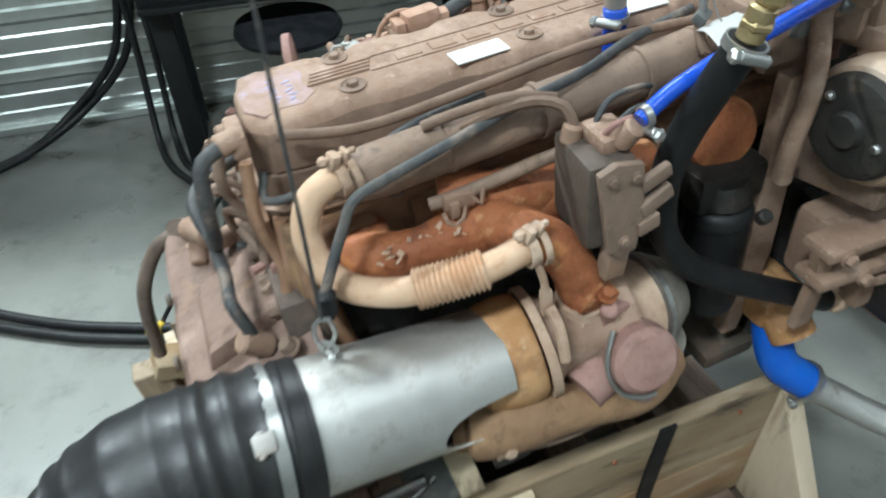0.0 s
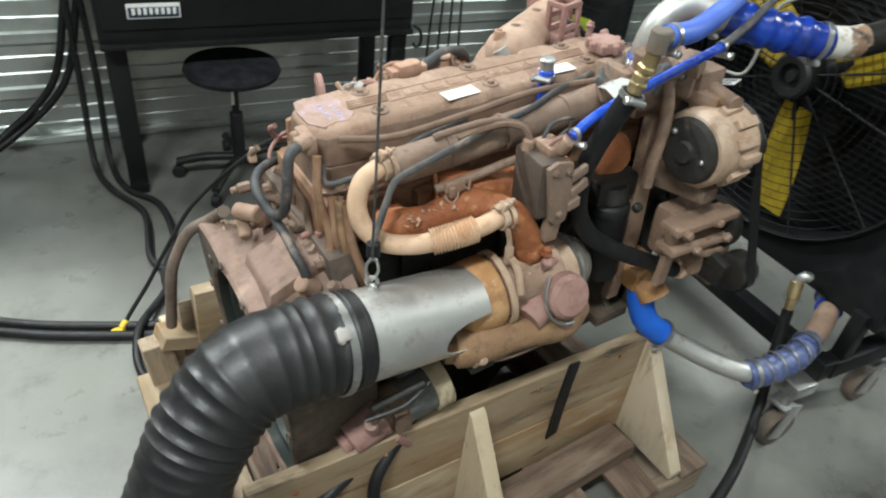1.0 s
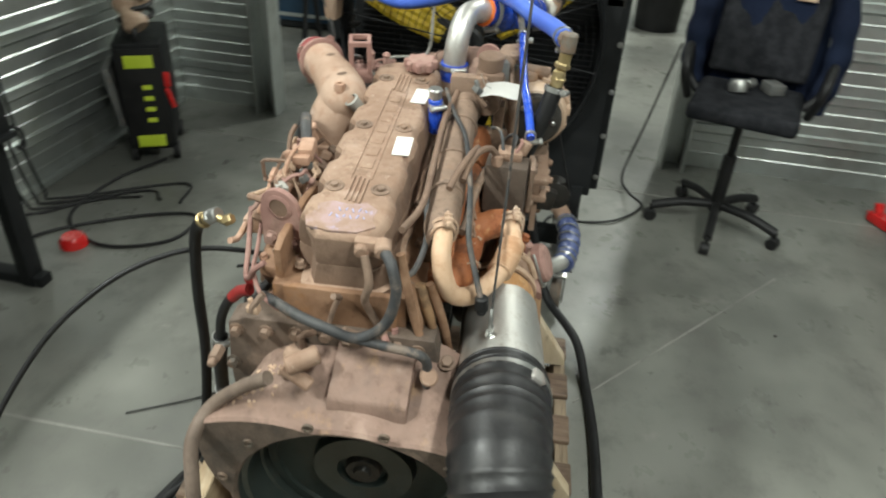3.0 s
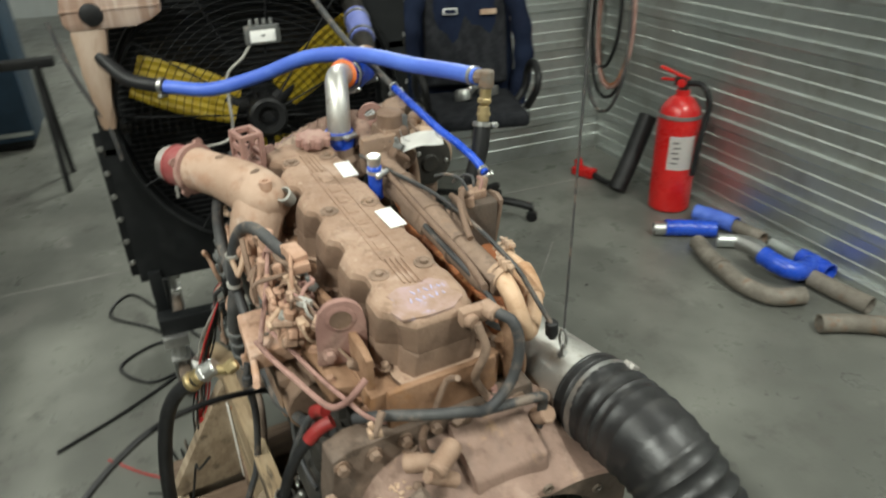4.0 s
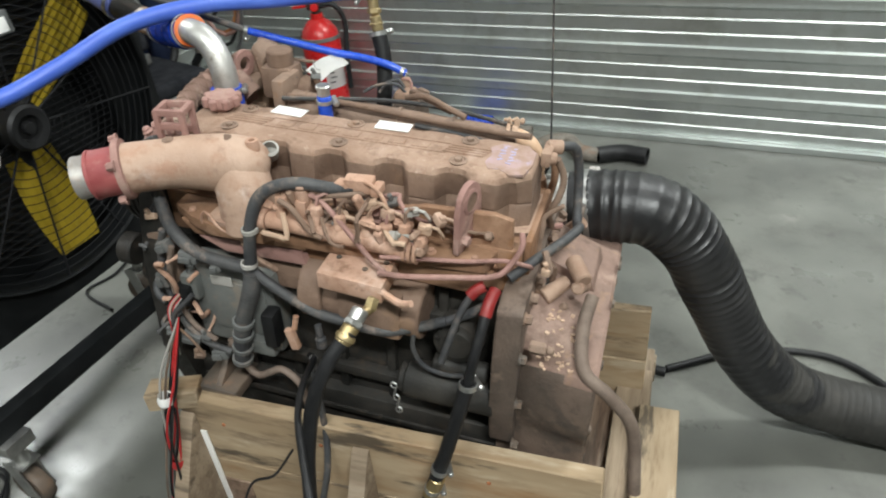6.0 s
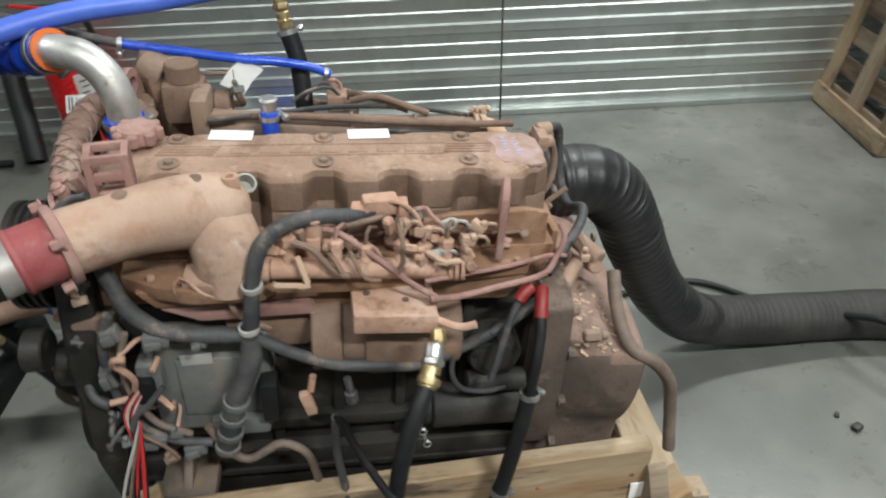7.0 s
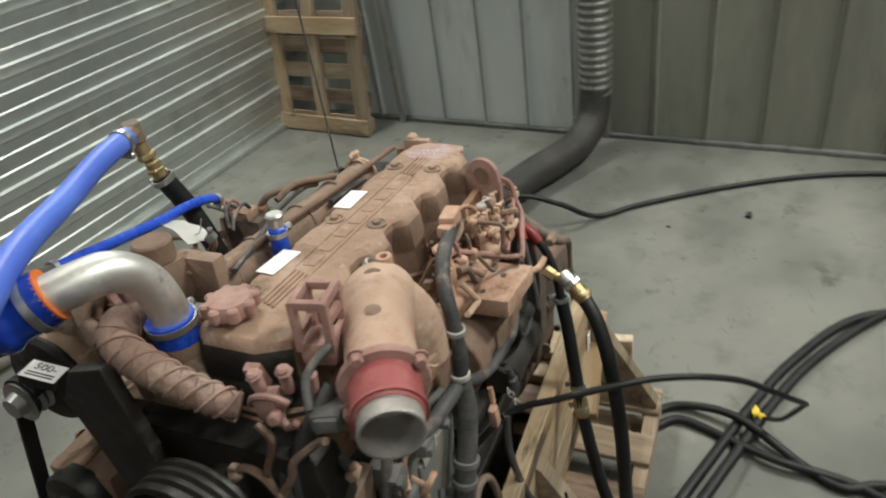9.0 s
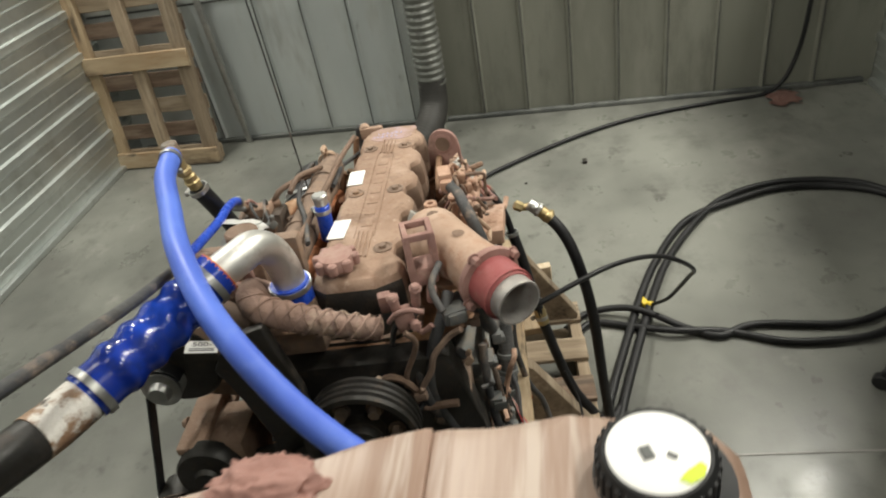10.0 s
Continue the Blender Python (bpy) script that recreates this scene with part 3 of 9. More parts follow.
for lx, ly in LAMPS[1:]:
    copy_thing(first_light, pose(lx, ly, 4.2))

# saw joints in the slab
for nm, c, s, a in (("floor_joint_1", (-0.115, 1.15, 0.0008), (1.7, 0.006, 0.004), 92), ("floor_joint_2", (2.0, 0.0, 0.0008), (4.4, 0.006, 0.004), 90), ("floor_joint_3", (0.88, -0.925, 0.0008), (1.25, 0.005, 0.004), -39.5)):
    solid(nm, box(c, s, 0, (0, 0, a)), "joint", "pale filled saw joint in the concrete", "floor joint", kind="structure")

# ---- the engine ----
engine = thing("diesel_engine", "dust-caked six-cylinder diesel engine with rusty exhaust manifold", "engine", ENG)


def ring_outline(side_l, side_r, x0, x1, cut):
    """Plan outline of the cover: wavy left side, straighter right side, cut corners."""
    pts = []
    n = 96
    for i in range(n + 1):
        x = x0 + cut + (x1 - x0 - 2 * cut) * i / n
        pts.append((x, -side_r(x)))
    pts += [(x1, -side_r(x1) + cut), (x1, side_l(x1) - cut)]
    for i in range(n + 1):
        x = x1 - cut - (x1 - x0 - 2 * cut) * i / n
        pts.append((x, side_l(x)))
    pts += [(x0, side_l(x0) - cut), (x0, -side_r(x0) + cut)]
    return pts


def lobe(x):
    """0 in the notches, 1 on the lobes, over the six cylinders."""
    f = ((x + 0.36) / 0.12) % 1.0
    d = abs(f - 0.5) * 2
    k = min(1.0, max(0.0, (0.78 - d) / 0.4))
    return k * k * (3 - 2 * k)


def make_cover():
    bm = bmesh.new()
    levels = [(-0.122, 0.012, 0.024, 0.004), (-0.112, 0.012, 0.024, 0.004), (-0.11, 0.002, 0.03, 0.004), (-0.07, 0.0, 0.034, 0.004), (-0.067, -0.002, 0.034, 0.004),
              (-0.063, 0.0, 0.034, 0.004), (-0.035, -0.002, 0.03, 0.005), (-0.016, -0.006, 0.02, 0.006), (-0.005, -0.013, 0.014, 0.006), (0.0, -0.022, 0.012, 0.006)]
    rings = []
    for z, grow, amp_l, amp_r in levels:
        o = ring_outline(lambda x: 0.088 + grow - amp_l * (1 - lobe(x)), lambda x: 0.083 + grow - amp_r * (1 - lobe(x)), -0.382 - grow * 0.6, 0.352 + grow * 0.6, 0.024)
        rings.append([bm.verts.new((x, y, z + (0.0 if z < -0.02 else 0.0))) for x, y in o])
    for a, b in zip(rings, rings[1:]):
        n = len(a)
        for i in range(n):
            bm.faces.new((a[i], a[(i + 1) % n], b[(i + 1) % n], b[i]))
    bm.faces.new(rings[-1])
    bm.faces.new(rings[0])
    return bm


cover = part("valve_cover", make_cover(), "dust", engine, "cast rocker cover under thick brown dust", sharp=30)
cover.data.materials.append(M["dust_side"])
cover.data.materials.append(M["oil_shade"])
# sides darker than the top: thinner dust, plus side shade put into the colour
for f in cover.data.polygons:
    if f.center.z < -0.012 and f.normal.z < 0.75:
        # front end black: the shade below its lip put into the colour
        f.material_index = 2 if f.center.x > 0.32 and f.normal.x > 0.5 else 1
for bx in (0.24, 0.0, -0.24):
    for by in (-0.042, 0.042):
        part("cover_bolt", merged(lathe([(0.0165, -0.002), (0.018, 0.002), (0.0145, 0.0035), (0.012, 0.001), (0.0, 0.001)], (bx, by, 0), (0, 0, 1), 20), hexbolt((bx, by, 0.001), (0, 0, 1), 0.0075, 0.006, False)), "dust_wall", cover)
for xa, xb in ((0.262, 0.172), (-0.205, -0.285)):
    for k in range(4):
        part("raised_stripe", box(((xa + xb) / 2 + (k - 1.5) * 0.003, -0.0135 + k * 0.009, 0.001), (abs(xa - xb), 0.004, 0.005), 0.001), "dust", cover)
for k in range(7):
    cx = 0.135 - k * 0.048
    part("emblem_bar", box((cx, 0.0, 0.0002), (0.034, 0.0225, 0.003), 0.0012), "dust", cover, "raised emblem block")
for ey in (-0.019, 0.019):
    part("emblem_rule", box((-0.008, ey, 0.0003), (0.4, 0.0022, 0.003), 0.0008), "dust", cover)
for bx in (0.30, 0.12, -0.12, -0.345):
    for by in (-0.093, 0.082 if bx != 0.12 else 0.075):
        part("flange_bolt", hexbolt((bx, by, -0.105), (0, 0, 1), 0.008, 0.01), "dust_wall", cover)
for lx in (0.155, -0.077):
    part("paper_label", box((lx, -0.053, 0.0022), (0.072, 0.034, 0.002), 0.0004, (0, 0, -3 if lx > 0 else 2)), "white", engine, "white paper label stuck on the cover")
part("chalk_smear", slab([(-0.372, -0.03), (-0.374, 0.02), (-0.366, 0.058), (-0.34, 0.066), (-0.318, 0.05), (-0.3, 0.056), (-0.288, 0.03), (-0.294, 0.0), (-0.284, -0.028), (-0.304, -0.05), (-0.33, -0.046), (-0.352, -0.056)], -0.004, 0.0009, "xy", 0.0004), "smear", cover, "lilac chalk smear")
for row, (cx, n0) in enumerate(((-0.312, 5), (-0.332, 6))):
    for k in range(n0):
        part("chalk_mark", box((cx + 0.002 * (k % 2), -0.032 + 0.0115 * k, 0.0015), (0.011 if k % 3 else 0.007, 0.0028, 0.0009), 0.0003, (0, 0, 25 - 40 * (k % 2))), "chalk", cover, "chalk writing stroke")

cap = built("oil_filler_cap", "cap_lobe", (lathe([(0, 0.03), (0.012, 0.03), (0.03, 0.027), (0.033, 0.02), (0.033, 0.006), (0.026, 0.0), (0.024, -0.004)], (0.298, -0.03, 0.004), (0, 0, 1), 28),
                                     *[cyl((0.298 + 0.033 * math.cos(a), -0.03 + 0.033 * math.sin(a), 0.008), (0.298 + 0.033 * math.cos(a), -0.03 + 0.033 * math.sin(a), 0.03), 0.0085, seg=10) for a in [i * math.pi / 4 for i in range(8)]]), "dust_pink", engine, "lobed red-brown oil filler cap")

# head, block, pan
head = built("cylinder_head", "head_boss", (box((-0.01, 0.005, -0.168), (0.75, 0.24, 0.096), 0.006), *[box((-0.30 + 0.12 * k, -0.125, -0.165), (0.075, 0.03, 0.07), 0.01) for k in range(6)]), "rust_stain", engine)
for k in range(6):
    part("head_bolt", hexbolt((-0.36 + 0.13 * k, -0.116, -0.118), (0, 0, 1), 0.009, 0.012), "dust_wall", head)
    part("head_bolt", hexbolt((-0.36 + 0.13 * k, -0.117, -0.19), (0, -1, 0), 0.008, 0.01), "dust_wall", head)
block = built("engine_block", "block_boss", (box((-0.01, 0, -0.42), (0.76, 0.25, 0.41), 0.012),
                                     box((-0.01, 0, -0.60), (0.77, 0.31, 0.05), 0.008),
                                     *[box((-0.36 + 0.117 * k, 0.128, -0.40), (0.02, 0.024, 0.34), 0.006) for k in range(7)],
                                     *[box((-0.36 + 0.117 * k, -0.128, -0.40), (0.02, 0.024, 0.34), 0.006) for k in range(7)],
                                     box((0.02, 0.135, -0.30), (0.66, 0.035, 0.03), 0.008), box((-0.02, 0.14, -0.5), (0.66, 0.03, 0.028), 0.008)), "oil_shade", engine, "oily cast iron block")
for k in range(6):
    for sy in (-1, 1):
        part("core_plug", lathe([(0, 0.004), (0.02, 0.002), (0.024, 0.006), (0.028, 0.002), (0.028, -0.004)], (-0.3 + 0.117 * k, sy * 0.126, -0.35), (0, sy, 0), 18), "oil_shade", block)
pan = built("oil_pan", "pan_flange", (slab([(-0.37, -0.62), (0.34, -0.62), (0.34, -0.72), (0.02, -0.73), (-0.04, -0.86), (-0.34, -0.86), (-0.37, -0.7)], -0.135, 0.135, "xz", 0.012), box((-0.01, 0, -0.628), (0.75, 0.32, 0.014), 0.003)), "grease", engine, "black oily oil pan")
for k in range(9):
    for sy in (-1, 1):
        part("pan_bolt", hexbolt((-0.35 + 0.085 * k, sy * 0.15, -0.634), (0, 0, -1), 0.007, 0.008), "grease", pan)

# flywheel housing at the rear


HZ = -0.55


def spike(a, at, half):
    return max(0.0, 1 - abs(math.degrees(a) - at) / half)


def housing_r(a, k):
    """Radius of the housing at angle a: round with two corner lugs at the open end (k = 0), boxy at the block (k = 1)."""
    c, s = math.cos(a), math.sin(a)
    end = 0.238 + 0.07 * spike(a, 143, 34) + 0.105 * spike(a, 38, 36) + 0.02 * spike(a, 215, 30) + 0.02 * spike(a, 325, 30)
    b = 0.30 if s > 0 else 0.2
    back = ((abs(c) / 0.215) ** 4 + (abs(s) / b) ** 4) ** -0.25
    return end + (back - end) * k


def make_housing():
    bm = bmesh.new()
    rings = []
    for x, k in ((-0.395, 1.0), (-0.43, 0.86), (-0.46, 0.66), (-0.49, 0.44), (-0.52, 0.25), (-0.545, 0.12), (-0.56, 0.04), (-0.574, 0.0)):
        rings.append([bm.verts.new((x, housing_r(a, k) * math.cos(a), HZ + housing_r(a, k) * math.sin(a))) for a in [2 * math.pi * j / 120 for j in range(120)]])
    rings.append([bm.verts.new((-0.58, (housing_r(a, 0) - 0.006) * math.cos(a), HZ + (housing_r(a, 0) - 0.006) * math.sin(a))) for a in [2 * math.pi * j / 120 for j in range(120)]])
    for x, r in ((-0.58, 0.228), (-0.576, 0.223), (-0.572, 0.222)):
        rings.append([bm.verts.new((x, r * math.cos(2 * math.pi * j / 120), HZ + r * math.sin(2 * math.pi * j / 120))) for j in range(120)])
    for a, b in zip(rings, rings[1:]):
        for i in range(120):
            bm.faces.new((a[i], a[(i + 1) % 120], b[(i + 1) % 120], b[i]))
    bm.faces.new(rings[0])
    return bm


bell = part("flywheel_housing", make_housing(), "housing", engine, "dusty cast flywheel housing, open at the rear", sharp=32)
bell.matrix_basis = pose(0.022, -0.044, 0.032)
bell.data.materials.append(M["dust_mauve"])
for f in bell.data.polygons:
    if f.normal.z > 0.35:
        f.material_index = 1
part("inner_wall", lathe([(0.2225, -0.134), (0.2225, -0.112), (0.213, -0.108), (0.208, -0.05), (0.203, -0.048), (0.2, -0.012), (0.0, -0.008)], (-0.44, 0, -0.55), (1, 0, 0), 72), "bore", bell, "dark oily inside of the housing")
fly = part("flywheel", lathe([(0, 0.0), (0.05, 0.0), (0.052, -0.02), (0.10, -0.02), (0.105, 0.004), (0.178, 0.004), (0.18, -0.004), (0.198, -0.004), (0.198, 0.03), (0, 0.03)], (-0.47, 0, -0.55), (1, 0, 0), 64), "bore", engine, "dark steel flywheel inside the housing")
fly.matrix_basis = pose(0.022, -0.044, 0.032)
part("crank_hub", merged(lathe([(0, -0.02), (0.016, -0.02), (0.02, -0.012), (0.034, -0.012), (0.038, 0.0)], (-0.478, 0, -0.55), (1, 0, 0), 24)), "grease", fly)
for k in range(8):
    a = 2 * math.pi * k / 8
    part("flywheel_bolt", hexbolt((-0.452, 0.076 * math.cos(a), -0.55 + 0.076 * math.sin(a)), (-1, 0, 0), 0.01, 0.01), "grease", fly)
for k in range(12):
    a = 2 * math.pi * (k + 0.5) / 12
    part("face_bolt_hole", lathe([(0, 0.0), (0.006, 0.0), (0.0062, -0.003), (0.01, -0.003), (0.01, 0.002)], (-0.5815, 0.25 * math.cos(a), -0.55 + 0.25 * math.sin(a)), (1, 0, 0), 12), "dust_dark", bell)
part("raised_pad", slab([(-0.40, -0.232), (-0.43, -0.238), (-0.535, -0.283), (-0.545, -0.32), (-0.40, -0.32)], -0.095, 0.045, "xz", 0.006), "dust_mauve", bell, "raised flat pad on the housing top")
for by in (-0.15, -0.06, 0.03, 0.115):
    part("housing_bolt", hexbolt((-0.436, by, -0.266 + 0.02 * (abs(by) < 0.1)), (-0.5, 0, 1), 0.011, 0.014), "dust_wall", bell)
random.seed(4)
chips = merged(*[box((-0.5 + u, w * math.cos(q), HZ + w * math.sin(q) + 0.001), (random.uniform(0.004, 0.011), random.uniform(0.003, 0.008), 0.003), 0.0008, (random.uniform(-20, 20), random.uniform(-20, 20), random.uniform(0, 180)), 1) for u, q in [(random.uniform(-0.045, 0.035), math.radians(random.uniform(38, 62))) for k in range(46)] for w in [housing_r(q, 0.37 + 5.8 * u)]])
tagged(part("dirt_flakes", chips, "dust_pale", bell), "flakes of dried dirt", kind="stuff")
built("lug", "lug", (cyl((-0.45, 0.13, -0.275), (-0.49, 0.09, -0.255), 0.018, 0.014), cyl((-0.46, -0.12, -0.28), (-0.49, -0.125, -0.25), 0.016, 0.016)), "dust", bell)

# gear case and front drive
front = part("gear_case", (slab([(-0.16, -0.12), (0.15, -0.12), (0.19, -0.28), (0.21, -0.5), (0.17, -0.68), (-0.17, -0.68), (-0.2, -0.5), (-0.19, -0.28)], 0.362, 0.415, "yz", 0.008)), "grease", engine, "oily front gear case")
for k in range(10):
    a = math.radians(-60 + 36 * k)
    part("case_bolt", hexbolt((0.416, 0.17 * math.cos(a), -0.42 + 0.22 * math.sin(a)), (1, 0, 0), 0.008, 0.008), "dust_dark", front)
hub = part("fan_pulley", lathe([(0.03, 0.0), (0.088, 0.0), (0.094, 0.004), (0.094, 0.01), (0.088, 0.014), (0.0935, 0.018), (0.0935, 0.024), (0.088, 0.028), (0.094, 0.032), (0.094, 0.038), (0.088, 0.042), (0.094, 0.046), (0.094, 0.056), (0.086, 0.058), (0.08, 0.03), (0.03, 0.026), (0.03, 0)], (0.462, 0.0, -0.195), (1, 0, 0), 48), "grease", engine, "black grooved fan pulley")
part("pulley_hub", lathe([(0.0, 0.085), (0.012, 0.085), (0.013, 0.066), (0.03, 0.064), (0.032, 0.05), (0.036, 0.048), (0.036, -0.05), (0, -0.05)], (0.462, 0, -0.195), (1, 0, 0), 28), "grease", hub, "oily dark hub")
for k in range(6):
    a = 2 * math.pi * k / 6
    part("pulley_bolt", hexbolt((0.492, 0.055 * math.cos(a), -0.195 + 0.055 * math.sin(a)), (1, 0, 0), 0.011, 0.018), "dust_dark", hub)
part("crank_damper", lathe([(0.02, 0), (0.11, 0.0), (0.115, 0.006), (0.115, 0.05), (0.105, 0.055), (0.1, 0.03), (0.03, 0.028), (0.03, 0.06), (0, 0.06)], (0.42, 0, -0.55), (1, 0, 0), 48), "grease", engine)
built("water_pump", "pump_snout", (cyl((0.40, -0.10, -0.33), (0.47, -0.10, -0.33), 0.075), cyl((0.47, -0.10, -0.33), (0.50, -0.10, -0.33), 0.05)), "grease", engine)
built("tensioner", "tensioner_wheel", (cyl((0.41, 0.12, -0.34), (0.46, 0.12, -0.34), 0.04), cyl((0.455, 0.15, -0.28), (0.49, 0.15, -0.28), 0.036)), "grease", engine)

alt = built("alternator", "alternator_fin", (lathe([(0.04, 0.0), (0.072, 0.004), (0.078, 0.012), (0.078, 0.05), (0.074, 0.054), (0.078, 0.06), (0.08, 0.1), (0.07, 0.115), (0.03, 0.12), (0, 0.12)], (0.285, -0.315, -0.09), (1, 0, 0), 36),
                                 *[box((0.35 + 0.012 * (k % 2), -0.315 + 0.08 * math.cos(a), -0.09 + 0.08 * math.sin(a)), (0.05, 0.016, 0.02), 0.004, (math.degrees(a), 0, 0)) for k, a in enumerate([i * math.pi / 7 for i in range(14)])]), "dust_pale", engine, "dust-covered alternator")
rear_cap = part("rear_cover", lathe([(0, -0.012), (0.02, -0.014), (0.024, -0.006), (0.05, -0.008), (0.062, -0.004), (0.066, 0.004), (0.066, 0.014)], (0.278, -0.315, -0.09), (1, 0, 0), 32), "oil_shade", alt, "dusty black rear cover with vent slots")
for k in range(8):
    a = 2 * math.pi * k / 8
    part("terminal" if k in (1, 4) else "cover_screw", cyl((0.279, -0.315 + 0.045 * math.cos(a), -0.09 + 0.045 * math.sin(a)), (0.264 if k in (1, 4) else 0.271, -0.315 + 0.045 * math.cos(a), -0.09 + 0.045 * math.sin(a)), 0.006, seg=8), "steel", rear_cap)
part("alternator_pulley", lathe([(0.01, 0), (0.03, 0), (0.032, 0.004), (0.028, 0.01), (0.032, 0.016), (0.028, 0.022), (0.032, 0.028), (0.034, 0.034), (0.02, 0.036), (0.016, 0.05), (0, 0.05)], (0.415, -0.335, -0.105), (1, 0, 0), 28), "steel", alt)
built("alternator_bracket", "bracket_arm", (tube([(0.40, -0.16, -0.02), (0.38, -0.22, -0.0), (0.36, -0.29, 0.0), (0.35, -0.34, 0.0)], 0.017), box((0.34, -0.24, -0.01), (0.05, 0.14, 0.03), 0.01, (0, 0, 12)), slab([(-0.17, -0.15), (-0.36, -0.17), (-0.36, -0.20), (-0.17, -0.24)], 0.31, 0.35, "yz", 0.006), box((0.36, -0.245, 0.015), (0.07, 0.05, 0.05), 0.01)), "dust_wall", engine, "dusty alternator bracket")
comp = built("compressor", "compressor_rib", (box((0.37, -0.285, -0.32), (0.12, 0.07, 0.12), 0.014), box((0.345, -0.345, -0.255), (0.19, 0.05, 0.018), 0.005, (0, 4, 0)), box((0.35, -0.345, -0.31), (0.2, 0.05, 0.018), 0.005, (0, 6, 0)), slab([(0.25, -0.25), (0.28, -0.25), (0.29, -0.315), (0.28, -0.4), (0.25, -0.4), (0.265, -0.315)], -0.35, -0.335, "xz", 0.003), box((0.4, -0.35, -0.35), (0.1, 0.035, 0.02), 0.006, (0, 12, 0)), cyl((0.43, -0.33, -0.42), (0.43, -0.37, -0.42), 0.034), box((0.4, -0.33, -0.39), (0.08, 0.05, 0.05), 0.012)), "dust", engine, "dusty compressor with open ribbed brackets")
# black discs added over the pale compressor and alternator for shaded, oily fronts
part("compressor_clutch", lathe([(0, 0.045), (0.02, 0.045), (0.024, 0.036), (0.056, 0.034), (0.06, 0.028), (0.06, 0.0), (0, 0.0)], (0.424, -0.32, -0.31), (1, 0, 0), 32), "grease", engine, "black disc added for the shaded compressor front")
part("alternator_front", lathe([(0, 0.014), (0.03, 0.014), (0.07, 0.008), (0.076, 0.0), (0.07, -0.012)], (0.405, -0.315, -0.09), (1, 0, 0), 32), "grease", alt, "black disc added for the shaded alternator front")
part("front_bracket", slab([(-0.13, 0.0), (-0.20, -0.02), (-0.235, -0.08), (-0.2, -0.14), (-0.17, -0.24), (-0.2, -0.36), (-0.26, -0.43), (-0.2, -0.47), (-0.13, -0.4), (-0.09, -0.28), (-0.1, -0.14)], 0.425, 0.447, "yz", 0.006), "grease", engine, "black curved accessory bracket")
for k in range(4):
    part("compressor_bolt", hexbolt((0.28 + 0.045 * k, -0.371, -0.256 - 0.055 * (k % 2)), (0, -1, 0), 0.009, 0.01), "dust", comp)
low_pulley = part("idler_pulley", lathe([(0, 0.055), (0.012, 0.055), (0.016, 0.03), (0.03, 0.028), (0.04, 0.03), (0.042, 0.02), (0.042, -0.02), (0.03, -0.024), (0, -0.024)], (0.43, -0.405, -0.385), (1, 0, 0), 32), "grease", engine, "idler pulley with a rusty face")
part("pulley_face", lathe([(0.018, 0.031), (0.034, 0.0315), (0.034, 0.034), (0.018, 0.034), (0.018, 0.031)], (0.43, -0.405, -0.385), (1, 0, 0), 28), "rust", low_pulley)
part("idler_arm", slab([(-0.41, -0.36), (-0.18, -0.30), (-0.18, -0.42), (-0.40, -0.42)], 0.385, 0.41, "yz", 0.006), "grease", engine)
# belt: outline round the two pulleys
belt_path = []
for (cy, cz, r, a0, a1) in ((-0.335, -0.105, 0.035, 20, 200), (-0.405, -0.385, 0.045, 190, 330)):
    for k in range(13):
        a = math.radians(a0 + (a1 - a0) * k / 12)
        belt_path.append((cy + r * math.cos(a), cz + r * math.sin(a)))
belt_path += [(-0.2, -0.42), (0.0, -0.66), (0.08, -0.64)]


def ribbon(path, x, w, t):
    bm = bmesh.new()
    rows = []
    for i, (y, z) in enumerate(path):
        a, b = path[max(i - 1, 0)], path[min(i + 1, len(path) - 1)]
        d = Vector((b[0] - a[0], b[1] - a[1])).normalized()
        n = Vector((-d.y, d.x)) * t / 2
        rows.append([bm.verts.new((x + sx * w / 2, y + sn * n.x, z + sn * n.y)) for sx, sn in ((-1, -1), (1, -1), (1, 1), (-1, 1))])
    for p, q in zip(rows, rows[1:]):
        for k in range(4):
            bm.faces.new((p[k], p[(k + 1) % 4], q[(k + 1) % 4], q[k]))
    bm.faces.new(rows[0])
    bm.faces.new(rows[-1])
    return bm


part("drive_belt", ribbon(belt_path, 0.432, 0.024, 0.005), "rubber", engine, "black ribbed drive belt")
# wrapped pipe across the front of the head, with elbow up on the right
part("wrapped_pipe", tube([(0.315, -0.165, -0.03), (0.36, -0.165, 0.01), (0.40, -0.145, 0.005), (0.415, -0.08, -0.012), (0.415, -0.01, -0.035), (0.41, 0.025, -0.048), (0.402, 0.045, -0.056)], 0.0258, 24, 0.006, rib=lambda s: (1.04 - 1.3 * max(0.0, s - 0.05)) * (1 + 0.06 * math.sin(s * 110) * math.sin(s * 37) + 0.03 * math.sin(s * 260))), "wrap", engine, "pipe wrapped in dusty netted cloth")
wrap_line = smooth_path([(0.36, -0.165, 0.01), (0.40, -0.145, 0.005), (0.415, -0.08, -0.012), (0.415, -0.01, -0.035), (0.41, 0.025, -0.048), (0.402, 0.042, -0.055)], 0.004)
for way in (1, -1):
    for ph in (0.0, 2.1, 4.2):
        cord = []
        for i, q in enumerate(wrap_line):
            ahead = (wrap_line[min(i + 1, len(wrap_line) - 1)] - wrap_line[max(i - 1, 0)]).normalized()
            u = ahead.cross(Vector((0, 0, 1))).normalized()
            v = u.cross(ahead)
            a = ph + way * i * 0.004 / 0.011
            cord.append(q + 0.0263 * (1.0 - 0.22 * i / len(wrap_line)) * (u * math.cos(a) + v * math.sin(a)))
        part("wrap_cord", tube(cord, 0.0026 if way > 0 else 0.001, 6, 0.006, flat=0.7), "wrap" if way > 0 else "dust_side", engine)
